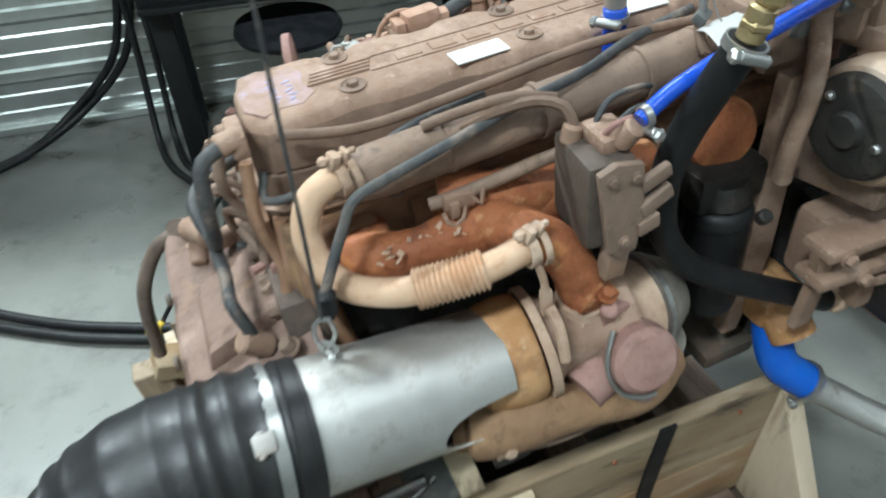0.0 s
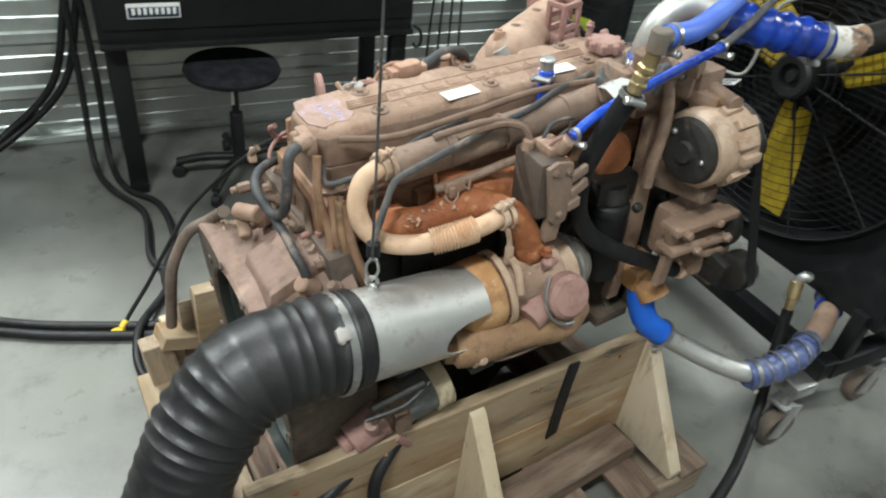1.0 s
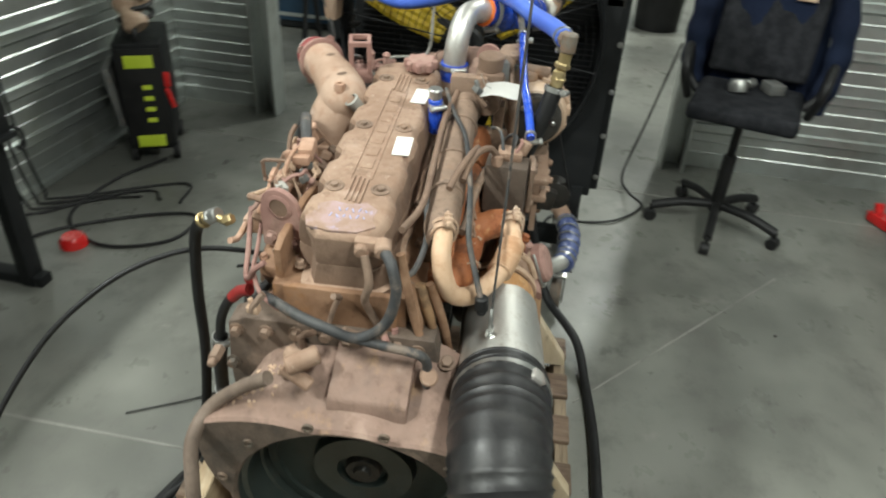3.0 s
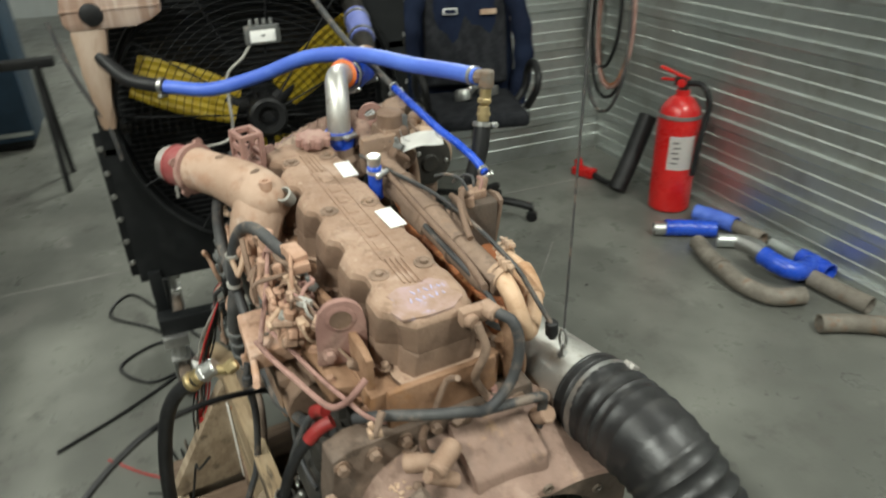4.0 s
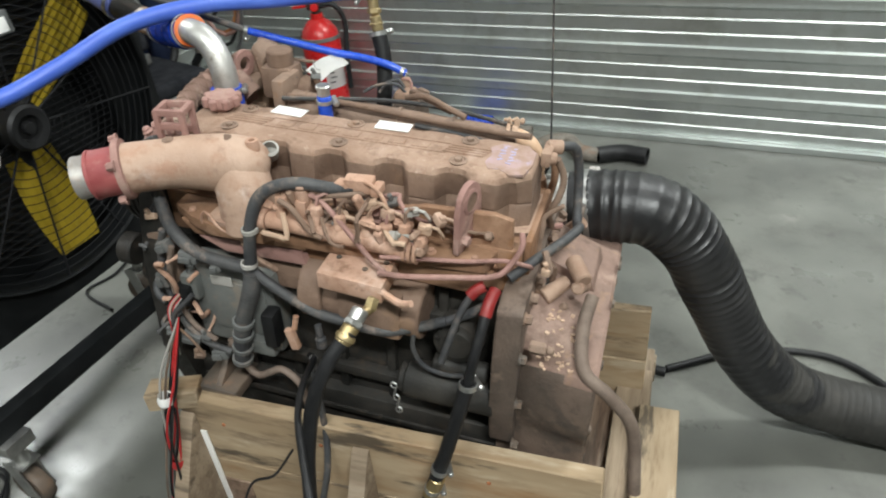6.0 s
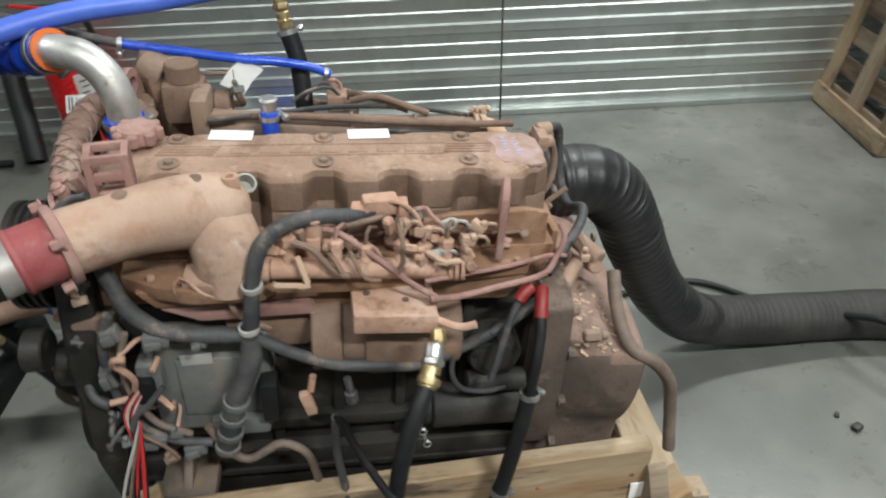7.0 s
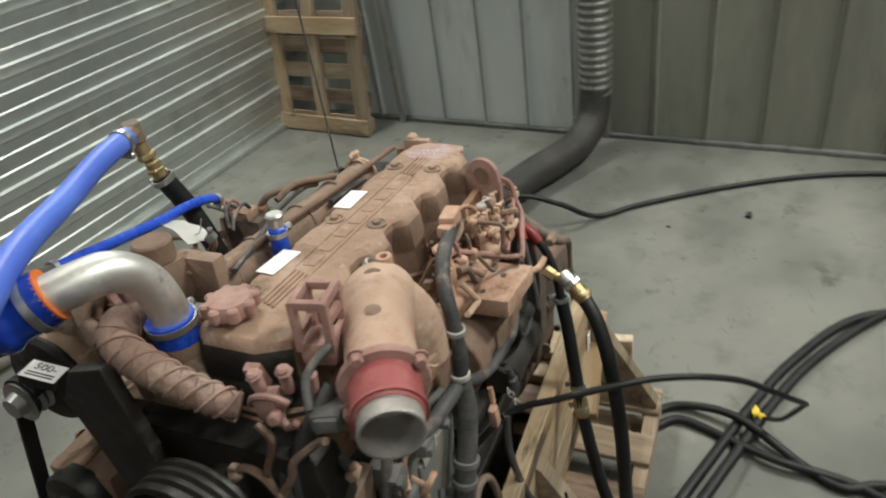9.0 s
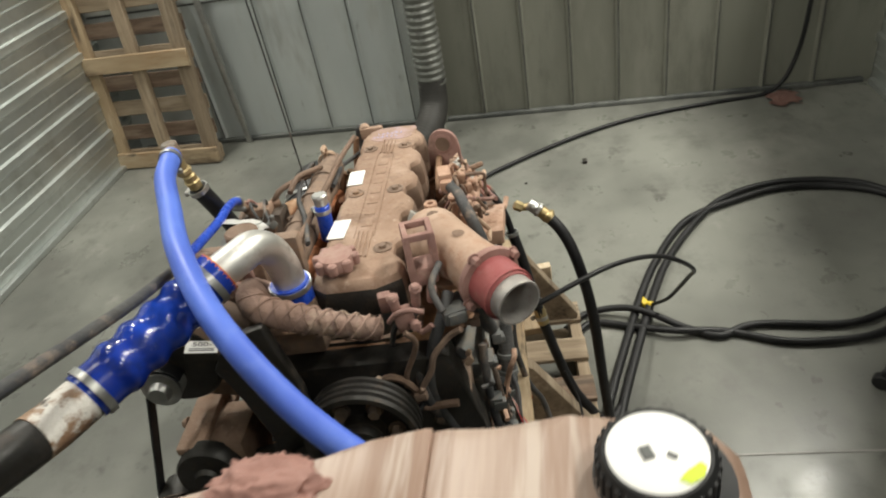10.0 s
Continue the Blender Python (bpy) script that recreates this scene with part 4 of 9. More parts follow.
built("front_fitting", "fitting_stub", (box((0.392, 0.085, -0.05), (0.03, 0.032, 0.035), 0.006, (8, 0, 14)), cyl((0.39, 0.075, -0.035), (0.395, 0.072, 0.0), 0.0085, seg=12), cyl((0.392, 0.073, -0.012), (0.394, 0.0725, -0.004), 0.0115, seg=6), cyl((0.375, 0.105, -0.04), (0.385, 0.112, 0.008), 0.008, seg=12), cyl((0.381, 0.11, -0.006), (0.383, 0.1115, 0.002), 0.0115, seg=6), cyl((0.402, 0.1, -0.055), (0.42, 0.108, -0.05), 0.009, seg=10), box((0.37, 0.055, -0.03), (0.014, 0.022, 0.045), 0.003, (0, 20, 10)), cyl((0.36, 0.13, -0.045), (0.364, 0.135, -0.012), 0.0085, seg=10), tube([(0.4, 0.06, -0.05), (0.408, 0.075, -0.03), (0.404, 0.095, -0.026), (0.395, 0.118, -0.04)], 0.0045, 7), tube([(0.385, 0.09, -0.055), (0.402, 0.11, -0.075), (0.405, 0.13, -0.06)], 0.005, 7)), "dust_pink", engine, "cluster of small dusty fittings")
built("sensor_plug", "plug_nose", (box((0.385, 0.165, -0.055), (0.034, 0.04, 0.026), 0.005, (0, 0, 20)), box((0.4, 0.172, -0.055), (0.012, 0.03, 0.02), 0.003, (0, 0, 20)), cyl((0.37, 0.16, -0.055), (0.355, 0.15, -0.055), 0.011)), "grey", engine)
built("thermostat_housing", "housing_flange", (lathe([(0.05, -0.04), (0.046, 0.0), (0.036, 0.01), (0.034, 0.03)], (0.335, -0.105, -0.055), (0, 0, 1), 28), box((0.345, -0.105, -0.08), (0.1, 0.1, 0.05), 0.014)), "dust_wall", engine)

# ---- exhaust side ----
built("exhaust_manifold", "manifold_port", (tube([(-0.31, -0.165, -0.155), (-0.27, -0.192, -0.148), (-0.235, -0.2, -0.145), (-0.165, -0.2, -0.143), (-0.1, -0.19, -0.15), (0.0, -0.18, -0.15), (0.1, -0.18, -0.15)], 0.03, 18, 0.006, rib=lambda s: 1 + 0.09 * math.sin(s * 52) + 0.08 * noise.noise((s * 40, 0.2, 5.1))),
                                tube([(-0.19, -0.16, -0.118), (-0.13, -0.178, -0.122), (-0.08, -0.178, -0.136), (-0.02, -0.17, -0.14)], 0.034, 18, 0.006, rib=lambda s: 1 + 0.08 * math.sin(s * 75) + 0.1 * noise.noise((s * 45, 3.2, 1.1))),
                                *[box((-0.28 + 0.115 * k, -0.15, -0.165), (0.055, 0.06, 0.06), 0.014) for k in range(4)]), "rust", engine, "flaking orange rusted exhaust manifold")
part("manifold_elbow", merged(tube([(-0.15, -0.2, -0.135), (-0.115, -0.25, -0.132), (-0.09, -0.272, -0.15), (-0.072, -0.28, -0.182), (-0.06, -0.284, -0.222), (-0.058, -0.284, -0.245)], 0.029, 18, 0.005, rib=lambda s: 1 + 0.1 * noise.noise((s * 50, 7.7, 0.3))), box((-0.056, -0.287, -0.222), (0.062, 0.055, 0.022), 0.006, (8, 18, 12)), hexbolt((-0.046, -0.316, -0.212), (0.1, -0.3, 1), 0.009, 0.01)), "rust", engine, "rusted elbow bolted to the turbocharger")
random.seed(31)
flakes = merged(*[box((-0.24 + random.uniform(-0.05, 0.08), -0.215 + random.uniform(-0.016, 0.012), -0.118 + random.uniform(-0.008, 0.004)), (random.uniform(0.004, 0.011), random.uniform(0.003, 0.008), 0.0015), 0.0004, (random.uniform(10, 45), random.uniform(-20, 20), random.uniform(0, 180)), 1) for k in range(18)])
tagged(part("rust_flakes", flakes, "dust_pale", engine), "pale flakes of scale on the manifold", kind="stuff")
built("gas_cooler", "cooler_collar", (tube([(-0.31, -0.158, -0.04), (-0.28, -0.157, -0.045), (-0.24, -0.156, -0.048), (0.1, -0.152, -0.034), (0.2, -0.152, -0.028)], 0.032, 20, rib=lambda s: 0.72 + 0.28 * min(1.0, s / 0.05)),
                          *[lathe([(0.032, -0.004), (0.035, -0.003), (0.035, 0.003), (0.032, 0.004)], (x, -0.154, -0.038 + 0.04 * x), (1, 0, 0.04), 24) for x in (-0.17, -0.05, 0.09, 0.17)], box((0.215, -0.155, -0.005), (0.03, 0.085, 0.085), 0.008), box((-0.02, -0.14, -0.05), (0.1, 0.04, 0.03), 0.008)), "dust_wall", engine, "dusty tubular exhaust gas cooler")
gas_line = [(-0.285, -0.16, -0.036), (-0.305, -0.165, -0.036), (-0.336, -0.166, -0.052), (-0.353, -0.174, -0.09), (-0.349, -0.19, -0.128), (-0.328, -0.216, -0.148), (-0.297, -0.245, -0.147), (-0.259, -0.27, -0.137), (-0.188, -0.288, -0.125), (-0.128, -0.282, -0.122)]
gas_pipe = part("gas_pipe", tube(gas_line, 0.0172, 20, 0.005), "tan", engine, "heat-tinted bent gas pipe with a bellows")
part("bellows", tube([(-0.262, -0.268, -0.138), (-0.225, -0.28, -0.131), (-0.186, -0.288, -0.125)], 0.0225, 24, 0.001, rib=lambda s: 1 + 0.075 * math.sin(s * 2 * math.pi / 0.0058)), "tan", gas_pipe)
for c, d in (((-0.3, -0.164, -0.036), (-1, -0.2, -0.1)), ((-0.132, -0.283, -0.122), (1, 0.05, 0.05))):
    part("pipe_clamp", merged(band(c, d, 0.0195, 0.012, 0.004, False), band((c[0] + 0.014, c[1], c[2]), d, 0.023, 0.008, 0.003, False)), "dust_pale", gas_pipe)
    part("clamp_lug", merged(box((c[0] - 0.003, c[1] - 0.008, c[2] + 0.027), (0.012, 0.016, 0.018), 0.003, (10, 15, 20)), box((c[0] + 0.01, c[1] - 0.006, c[2] + 0.028), (0.006, 0.014, 0.016), 0.002, (10, 15, 20)), cyl((c[0] - 0.02, c[1] - 0.01, c[2] + 0.03), (c[0] + 0.024, c[1] - 0.004, c[2] + 0.031), 0.0038, seg=8), hexbolt((c[0] - 0.012, c[1] - 0.01, c[2] + 0.03), (-1, 0, 0), 0.0065, 0.006, False)), "dust_pale", gas_pipe)
part("pipe_stay", merged(tube([(-0.128, -0.298, -0.135), (-0.122, -0.302, -0.165), (-0.12, -0.3, -0.2)], 0.005, 8), box((-0.119, -0.3, -0.2), (0.014, 0.012, 0.04), 0.004)), "dust_pale", gas_pipe)

# turbine outlet, bright sleeve, compressor
outlet = part("turbine_outlet", lathe([(0.05, 0.018), (0.066, 0.016), (0.071, 0.01), (0.073, -0.005), (0.072, -0.03), (0.065, -0.06), (0.05, -0.07)], (-0.148, -0.276, -0.295), (1, -0.08, 0.1), 36), "ochre", engine, "scaly ochre turbine outlet")
part("outlet_neck", lathe([(0.05, 0.15), (0.056, 0.11), (0.05, 0.07), (0.052, 0.05), (0.06, 0.034), (0.06, 0.02)], (-0.148, -0.276, -0.295), (1, -0.08, 0.1), 36), "dust", outlet, "dusty turbine neck")
part("lower_casing", tube([(-0.26, -0.31, -0.362), (-0.2, -0.328, -0.362), (-0.1, -0.338, -0.37), (0.0, -0.33, -0.395), (0.07, -0.3, -0.41)], 0.037, 20, 0.008, rib=lambda s: 1 + 0.1 * math.sin(s * 30) - (0.25 if s < 0.02 else 0)), "brown_scale", engine, "brown scaly lower turbine casing")
part("outlet_band", merged(band((-0.124, -0.278, -0.293), (1, -0.08, 0.1), 0.069, 0.012, 0.006, False), tube([(-0.12, -0.31, -0.2), (-0.117, -0.33, -0.22), (-0.118, -0.345, -0.26)], 0.007, 8)), "dust_pale", engine)
turbo = built("turbocharger", "turbo_elbow", (lathe([(0.046, -0.085), (0.05, -0.06), (0.06, -0.03), (0.069, -0.01), (0.07, 0.0)], (0.045, -0.252, -0.33), (1, 0.12, -0.12), 36),
                                     tube([(-0.045, -0.282, -0.29), (-0.06, -0.284, -0.262), (-0.06, -0.284, -0.235)], 0.034, 18)), "dust_pale", engine, "pale dusty turbocharger casing")
part("turbo_vband", lathe([(0.069, -0.006), (0.076, -0.004), (0.076, 0.004), (0.069, 0.006), (0.069, -0.006)], (0.047, -0.252, -0.33), (1, 0.12, -0.12), 40), "steel", turbo, "bright clamp band")
part("compressor_housing", merged(lathe([(0.07, 0.004), (0.066, 0.02), (0.05, 0.05), (0.03, 0.058), (0.0, 0.06)], (0.05, -0.252, -0.33), (1, 0.12, -0.12), 32), tube([(0.07 + 0.0 * k, -0.252 - 0.056 * math.cos(math.radians(30 + 32 * k)), -0.345 - 0.056 * math.sin(math.radians(30 + 32 * k))) for k in range(9)], 0.03, 16, 0.008, rib=lambda s: 1 - 1.4 * s)), "pipe_dirty", turbo, "dirty alloy compressor housing")
act = built("actuator", "actuator_port", (lathe([(0.0, 0.032), (0.036, 0.03), (0.044, 0.022), (0.046, 0.0), (0.044, -0.014), (0.034, -0.024), (0.03, -0.05)], (-0.018, -0.35, -0.3), (-0.05, -1, 0.45), 32),
                               tube([(-0.02, -0.31, -0.31), (-0.055, -0.328, -0.328), (-0.092, -0.34, -0.342)], 0.038, 14, rib=lambda s: 1 - 2.0 * s), tube([(-0.015, -0.34, -0.34), (-0.01, -0.345, -0.375), (-0.002, -0.34, -0.402)], 0.036, 14, rib=lambda s: 1 - 5.5 * s),
                               box((-0.035, -0.31, -0.25), (0.045, 0.03, 0.035), 0.008, (0, 20, 10)), cyl((-0.045, -0.32, -0.242), (-0.048, -0.328, -0.222), 0.011, seg=10)), "dust_pink", engine, "pink dusty turbo actuator")
part("actuator_clip", tube([(-0.05, -0.34, -0.25), (-0.064, -0.352, -0.275), (-0.066, -0.362, -0.305), (-0.052, -0.372, -0.335), (-0.025, -0.378, -0.352), (-0.005, -0.378, -0.355)], 0.0035, 8), "steel", act, "bright retaining clip")
part("actuator_rod", tube([(-0.002, -0.345, -0.4), (-0.06, -0.352, -0.41), (-0.15, -0.355, -0.4), (-0.23, -0.345, -0.375)], 0.006, 8), "dust_wall", engine)
part("rod_bracket", merged(box((-0.20, -0.345, -0.375), (0.05, 0.03, 0.03), 0.006, (15, 0, 10)), hexbolt((-0.205, -0.362, -0.37), (0, -1, 0.2), 0.009, 0.008)), "dust_pale", engine)
part("turbo_drain", tube([(-0.0, -0.28, -0.32), (0.0, -0.26, -0.42), (0.0, -0.18, -0.5)], 0.022, 12), "dust_dark", engine)
part("heat_plate", slab([(-0.16, -0.35), (0.1, -0.32), (0.12, -0.42), (-0.1, -0.47)], -0.24, -0.225, "xz", 0.004), "dust_wall", engine)

# oil filter and its base
part("oil_filter", lathe([(0, -0.205), (0.026, -0.203), (0.04, -0.193), (0.0435, -0.18), (0.0435, -0.03), (0.0455, -0.028), (0.0455, -0.012), (0.041, -0.005), (0.03, 0.0), (0, 0.0)], (0.195, -0.222, -0.225), (0, 0.05, 1), 32), "plastic", engine, "black spin-on oil filter")
built("filter_base", "base_web", (cyl((0.195, -0.222, -0.225), (0.195, -0.22, -0.19), 0.04, 0.034), box((0.2, -0.18, -0.2), (0.11, 0.12, 0.06), 0.012), cyl((0.2, -0.29, -0.215), (0.2, -0.30, -0.20), 0.01)), "grease", engine)
part("cooler_plate", lathe([(0, 0.012), (0.03, 0.012), (0.045, 0.008), (0.05, 0.0), (0.05, -0.01)], (0.198, -0.196, -0.135), (-0.25, -1, 0.25), 32), "rust", engine, "rusty round core plate")
built("front_web", "web_pipe", (slab([(0.25, -0.05), (0.29, -0.05), (0.30, -0.36), (0.27, -0.52), (0.24, -0.52), (0.25, -0.36)], -0.24, -0.215, "xz", 0.004), tube([(0.27, -0.24, 0.03), (0.265, -0.26, -0.05), (0.25, -0.265, -0.13), (0.255, -0.26, -0.19)], 0.013, 10)), "dust", engine)
built("coolant_inlet", "inlet_flange", (tube([(0.30, -0.2, -0.44), (0.31, -0.27, -0.455), (0.315, -0.31, -0.49)], 0.036, 18), box((0.31, -0.24, -0.45), (0.08, 0.09, 0.07), 0.016)), "ochre", engine, "ochre cast coolant inlet")

# valve and its box
vbox = built("actuator_box", "box_flange", (box((-0.038, -0.262, -0.085), (0.058, 0.088, 0.115), 0.01, (0, 0, -4)),), "housing", engine, "dusty boxy actuator")
part("mounting_plate", slab([(-0.066, -0.03), (-0.045, -0.022), (-0.012, -0.03), (-0.006, -0.1), (-0.012, -0.15), (-0.034, -0.155), (-0.05, -0.14), (-0.058, -0.08)], -0.318, -0.308, "xz", 0.003), "dust_wall", vbox, "dusty finned mounting plate")
for c, sz, ry in (((0.006, -0.313, -0.058), (0.04, 0.01, 0.018), -14), ((0.01, -0.313, -0.09), (0.044, 0.01, 0.02), -20), ((0.002, -0.313, -0.12), (0.03, 0.012, 0.02), -8), ((-0.03, -0.3, -0.17), (0.03, 0.02, 0.05), 10)):
    part("plate_fin", box(c, sz, 0.003, (0, ry, 6)), "dust_wall", vbox)
for bx, bz in ((-0.05, -0.04), (-0.022, -0.045), (-0.03, -0.13)):
    part("box_screw", hexbolt((bx, -0.318, bz), (0, -1, 0), 0.0055, 0.005), "dust_wall", vbox)
part("box_neck", merged(box((-0.025, -0.265, -0.02), (0.04, 0.05, 0.02), 0.006), cyl((-0.022, -0.285, -0.022), (-0.012, -0.298, 0.004), 0.012), cyl((-0.056, -0.24, -0.035), (-0.05, -0.24, -0.012), 0.012)), "dust", vbox)
for k, pts in enumerate(([(-0.05, -0.24, -0.015), (-0.055, -0.225, 0.004), (-0.08, -0.205, 0.008), (-0.12, -0.19, 0.0), (-0.16, -0.182, -0.012)], [(-0.03, -0.25, -0.012), (-0.01, -0.245, 0.008), (0.03, -0.235, 0.005), (0.06, -0.22, -0.01)], [(-0.02, -0.27, -0.01), (-0.005, -0.275, 0.006), (0.02, -0.265, 0.0), (0.035, -0.25, -0.02)], [(-0.035, -0.275, -0.012), (-0.03, -0.285, 0.004), (-0.01, -0.285, 0.006)])):
    part("box_lead", tube(pts, 0.0068 if k == 0 else 0.0035, 7), ("dust_side", "rubber_dust", "rubber_dust", "dust_pink")[k], vbox)
built("gas_valve", "valve_stub", (box((0.25, -0.2, 0.005), (0.075, 0.07, 0.075), 0.014), cyl((0.25, -0.2, 0.04), (0.25, -0.2, 0.075), 0.03), box((0.305, -0.235, 0.02), (0.045, 0.06, 0.06), 0.012, (0, 10, 30)), cyl((0.20, -0.2, -0.01), (0.17, -0.2, -0.01), 0.03)), "dust_side", engine, "dusty gas valve body")
built("valve_motor", "motor_cap", (cyl((0.285, -0.225, 0.035), (0.325, -0.245, 0.055), 0.028), box((0.31, -0.25, 0.055), (0.05, 0.045, 0.035), 0.01, (0, -15, 25))), "dust_wall", engine)
part("plug_block", box((0.255, -0.215, 0.03), (0.045, 0.05, 0.06), 0.008, (0, 8, 15)), "grey", engine)
part("clip_loop", tube([(0.2, -0.165, 0.01), (0.22, -0.175, 0.042), (0.24, -0.175, 0.02), (0.22, -0.153, 0.005)], 0.0035, 6), "dust_wall", engine)

# ---- intake side ----
elbow = part("intake_elbow", tube([(0.352, 0.232, -0.018), (0.32, 0.213, -0.017), (0.26, 0.175, -0.018), (0.205, 0.143, -0.026), (0.16, 0.126, -0.034), (0.118, 0.114, -0.048)], 0.047, 32, 0.005, rib=lambda s: (1 + 0.2 * min(1, max(0, (s - 0.08) / 0.1))) * math.sqrt(max(0.02, 1 - max(0.0, (s - 0.215) / 0.056) ** 2)), ends=True), "elbow", engine, "pale dusty cast intake elbow")
part("elbow_leg", tube([(0.185, 0.128, -0.034), (0.162, 0.142, -0.052), (0.148, 0.158, -0.09), (0.147, 0.166, -0.145)], 0.054, 28, 0.006, rib=lambda s: 1 - 0.5 * max(0, s - 0.05)), "elbow", elbow)
for c, r in (((0.186, 0.136, 0.0265), 0.0125), ((0.275, 0.184, 0.0315), 0.011)):
    part("worn_patch", lathe([(0, 0.002), (r * 0.6, 0.0014), (r, 0.0)], c, (0.05, 0.1, 1), 20), "dust_side", elbow)
part("elbow_foot", slab([(0.075, 0.075), (0.318, 0.09), (0.312, 0.165), (0.255, 0.196), (0.2, 0.212), (0.1, 0.21), (0.075, 0.19)], -0.15, -0.124, "xy", 0.005), "rust_stain", elbow)
part("foot_flange", slab([(0.085, 0.1), (0.215, 0.1), (0.215, 0.2), (0.18, 0.212), (0.11, 0.21), (0.085, 0.19)], -0.1255, -0.113, "xy", 0.004), "elbow", elbow)
part("elbow_boss", lathe([(0.006, 0.0), (0.0065, 0.055), (0.012, 0.055), (0.013, 0.05), (0.013, 0.0)], (0.133, 0.127, -0.03), (0.05, 0.0, 1), 18), "dust_rose", elbow)
d = Vector((0.066, 0.042, -0.008)).normalized()
part("flange_ring", merged(lathe([(0.044, -0.008), (0.056, -0.006), (0.058, 0.0), (0.056, 0.006), (0.044, 0.008)], (0.348, 0.2295, -0.018), d, 32), *[hexbolt(Vector((0.352, 0.232, -0.018)) + 0.056 * (Vector((0, 0, 1)) * math.cos(a) + d.cross(Vector((0, 0, 1))) * math.sin(a)), d, 0.008, 0.014) for a in (0.5, 2.1, 3.7, 5.3)]), "dust_pink", elbow)
part("coupler", lathe([(0.0405, -0.004), (0.045, 0.0), (0.045, 0.05), (0.041, 0.056), (0.037, 0.056)], (0.352, 0.232, -0.0185), d, 32), "red_soft", elbow, "faded red silicone coupler")
part("inlet_pipe", lathe([(0.0385, 0.04), (0.0395, 0.052), (0.0395, 0.072), (0.0405, 0.076), (0.0395, 0.08), (0.0365, 0.08), (0.036, 0.02), (0.0, 0.018)], (0.352, 0.232, -0.0185), d, 32), "alloy", elbow, "bare aluminium pipe stub, open end")
part("coupler_bead", band(Vector((0.352, 0.232, -0.0185)) + d * 0.05, d, 0.0452, 0.005, 0.0015, False), "red_soft", elbow)
built("heater_box", "heater_bar", (box((0.30, 0.115, -0.02), (0.05, 0.05, 0.035), 0.008, (0, 0, 12)), *[box((x, y, 0.028), (0.011, 0.011, 0.075), 0.002, (0, 0, 12)) for x, y in ((0.274, 0.134), (0.322, 0.144), (0.282, 0.092), (0.33, 0.102))], *[box((0.298, 0.139, z), (0.055, 0.009, 0.013), 0.002, (0, 0, 12)) for z in (0.004, 0.034, 0.061)], *[box((0.306, 0.097, z), (0.055, 0.009, 0.013), 0.002, (0, 0, 12)) for z in (0.012, 0.061)], *[box((x, y, 0.061), (0.01, 0.05, 0.012), 0.002, (0, 0, 12)) for x, y in ((0.278, 0.113), (0.326, 0.123))]), "dust_pink", engine, "boxy pink relay bracket")
built("intake_shelf", "shelf_rib", (slab([(-0.345, 0.12), (0.29, 0.12), (0.3, 0.165), (0.24, 0.19), (-0.05, 0.192), (-0.33, 0.168)], -0.152, -0.126, "xy", 0.005), slab([(-0.33, -0.152), (0.27, -0.152), (0.24, -0.2), (-0.3, -0.2)], 0.13, 0.168, "xz", 0.006)), "rust_stain", engine, "rust-stained intake manifold cover")
part("rust_strip", slab([(0.0, -0.147), (0.29, -0.14), (0.262, -0.172), (0.02, -0.162)], 0.165, 0.189, "xz", 0.005), "rust_stain", engine)
part("lower_ledge", slab([(0.262, -0.176), (0.03, -0.166), (0.02, -0.2), (0.2, -0.205)], 0.14, 0.186, "xz", 0.005), "dust_pink", engine)
for k in range(8):
    part("shelf_bolt", hexbolt((-0.31 + 0.082 * k, 0.176 - (0.012 if k < 2 else 0), -0.126), (0, 0, 1), 0.007, 0.008), "dust_rose", engine)
RAIL = (0.055, -0.015, -0.06, -0.115, -0.15, -0.185)
rail = built("fuel_rail", "rail_boss", (cyl((0.085, 0.192, -0.1), (-0.2, 0.192, -0.112), 0.0165), *[cyl((x, 0.192, -0.098), (x, 0.185, h), 0.0115, 0.0095, seg=14) for x, h in zip(RAIL, (-0.058, -0.068, -0.08, -0.075, -0.08, -0.072))], cyl((0.085, 0.192, -0.1), (0.115, 0.193, -0.099), 0.021), *[lathe([(0.017, -0.004), (0.022, -0.003), (0.022, 0.003), (0.017, 0.004)], (x, 0.192, -0.111), (1, 0, 0), 18) for x in (-0.19, -0.2, -0.21)]), "dust_rose", engine, "dusty common fuel rail")
for k, x in enumerate(RAIL):
    x2 = 0.05 - 0.075 * k
    h = (-0.052, -0.062, -0.072, -0.068, -0.074, -0.066)[k]
    part("rail_nut", cyl((x, 0.186, h - 0.012), (x, 0.1835, h + 0.006), 0.0125, seg=6), "dust_rose", rail)
    part("fuel_line", tube([(x, 0.184, h), (x - 0.004, 0.178, h + 0.018 + 0.006 * (k % 3)), (x - 0.02, 0.16, h + 0.02), ((x + x2) / 2 - 0.012, 0.142, -0.062 - 0.004 * k), (x2, 0.128, -0.09), (x2, 0.112, -0.112)], 0.0032, 8), ("dust", "dust_pink", "dust_side")[k % 3], rail)
    part("line_nut", cyl((x2, 0.115, -0.105), (x2, 0.135, -0.088), 0.009, seg=6), "dust_wall", rail)
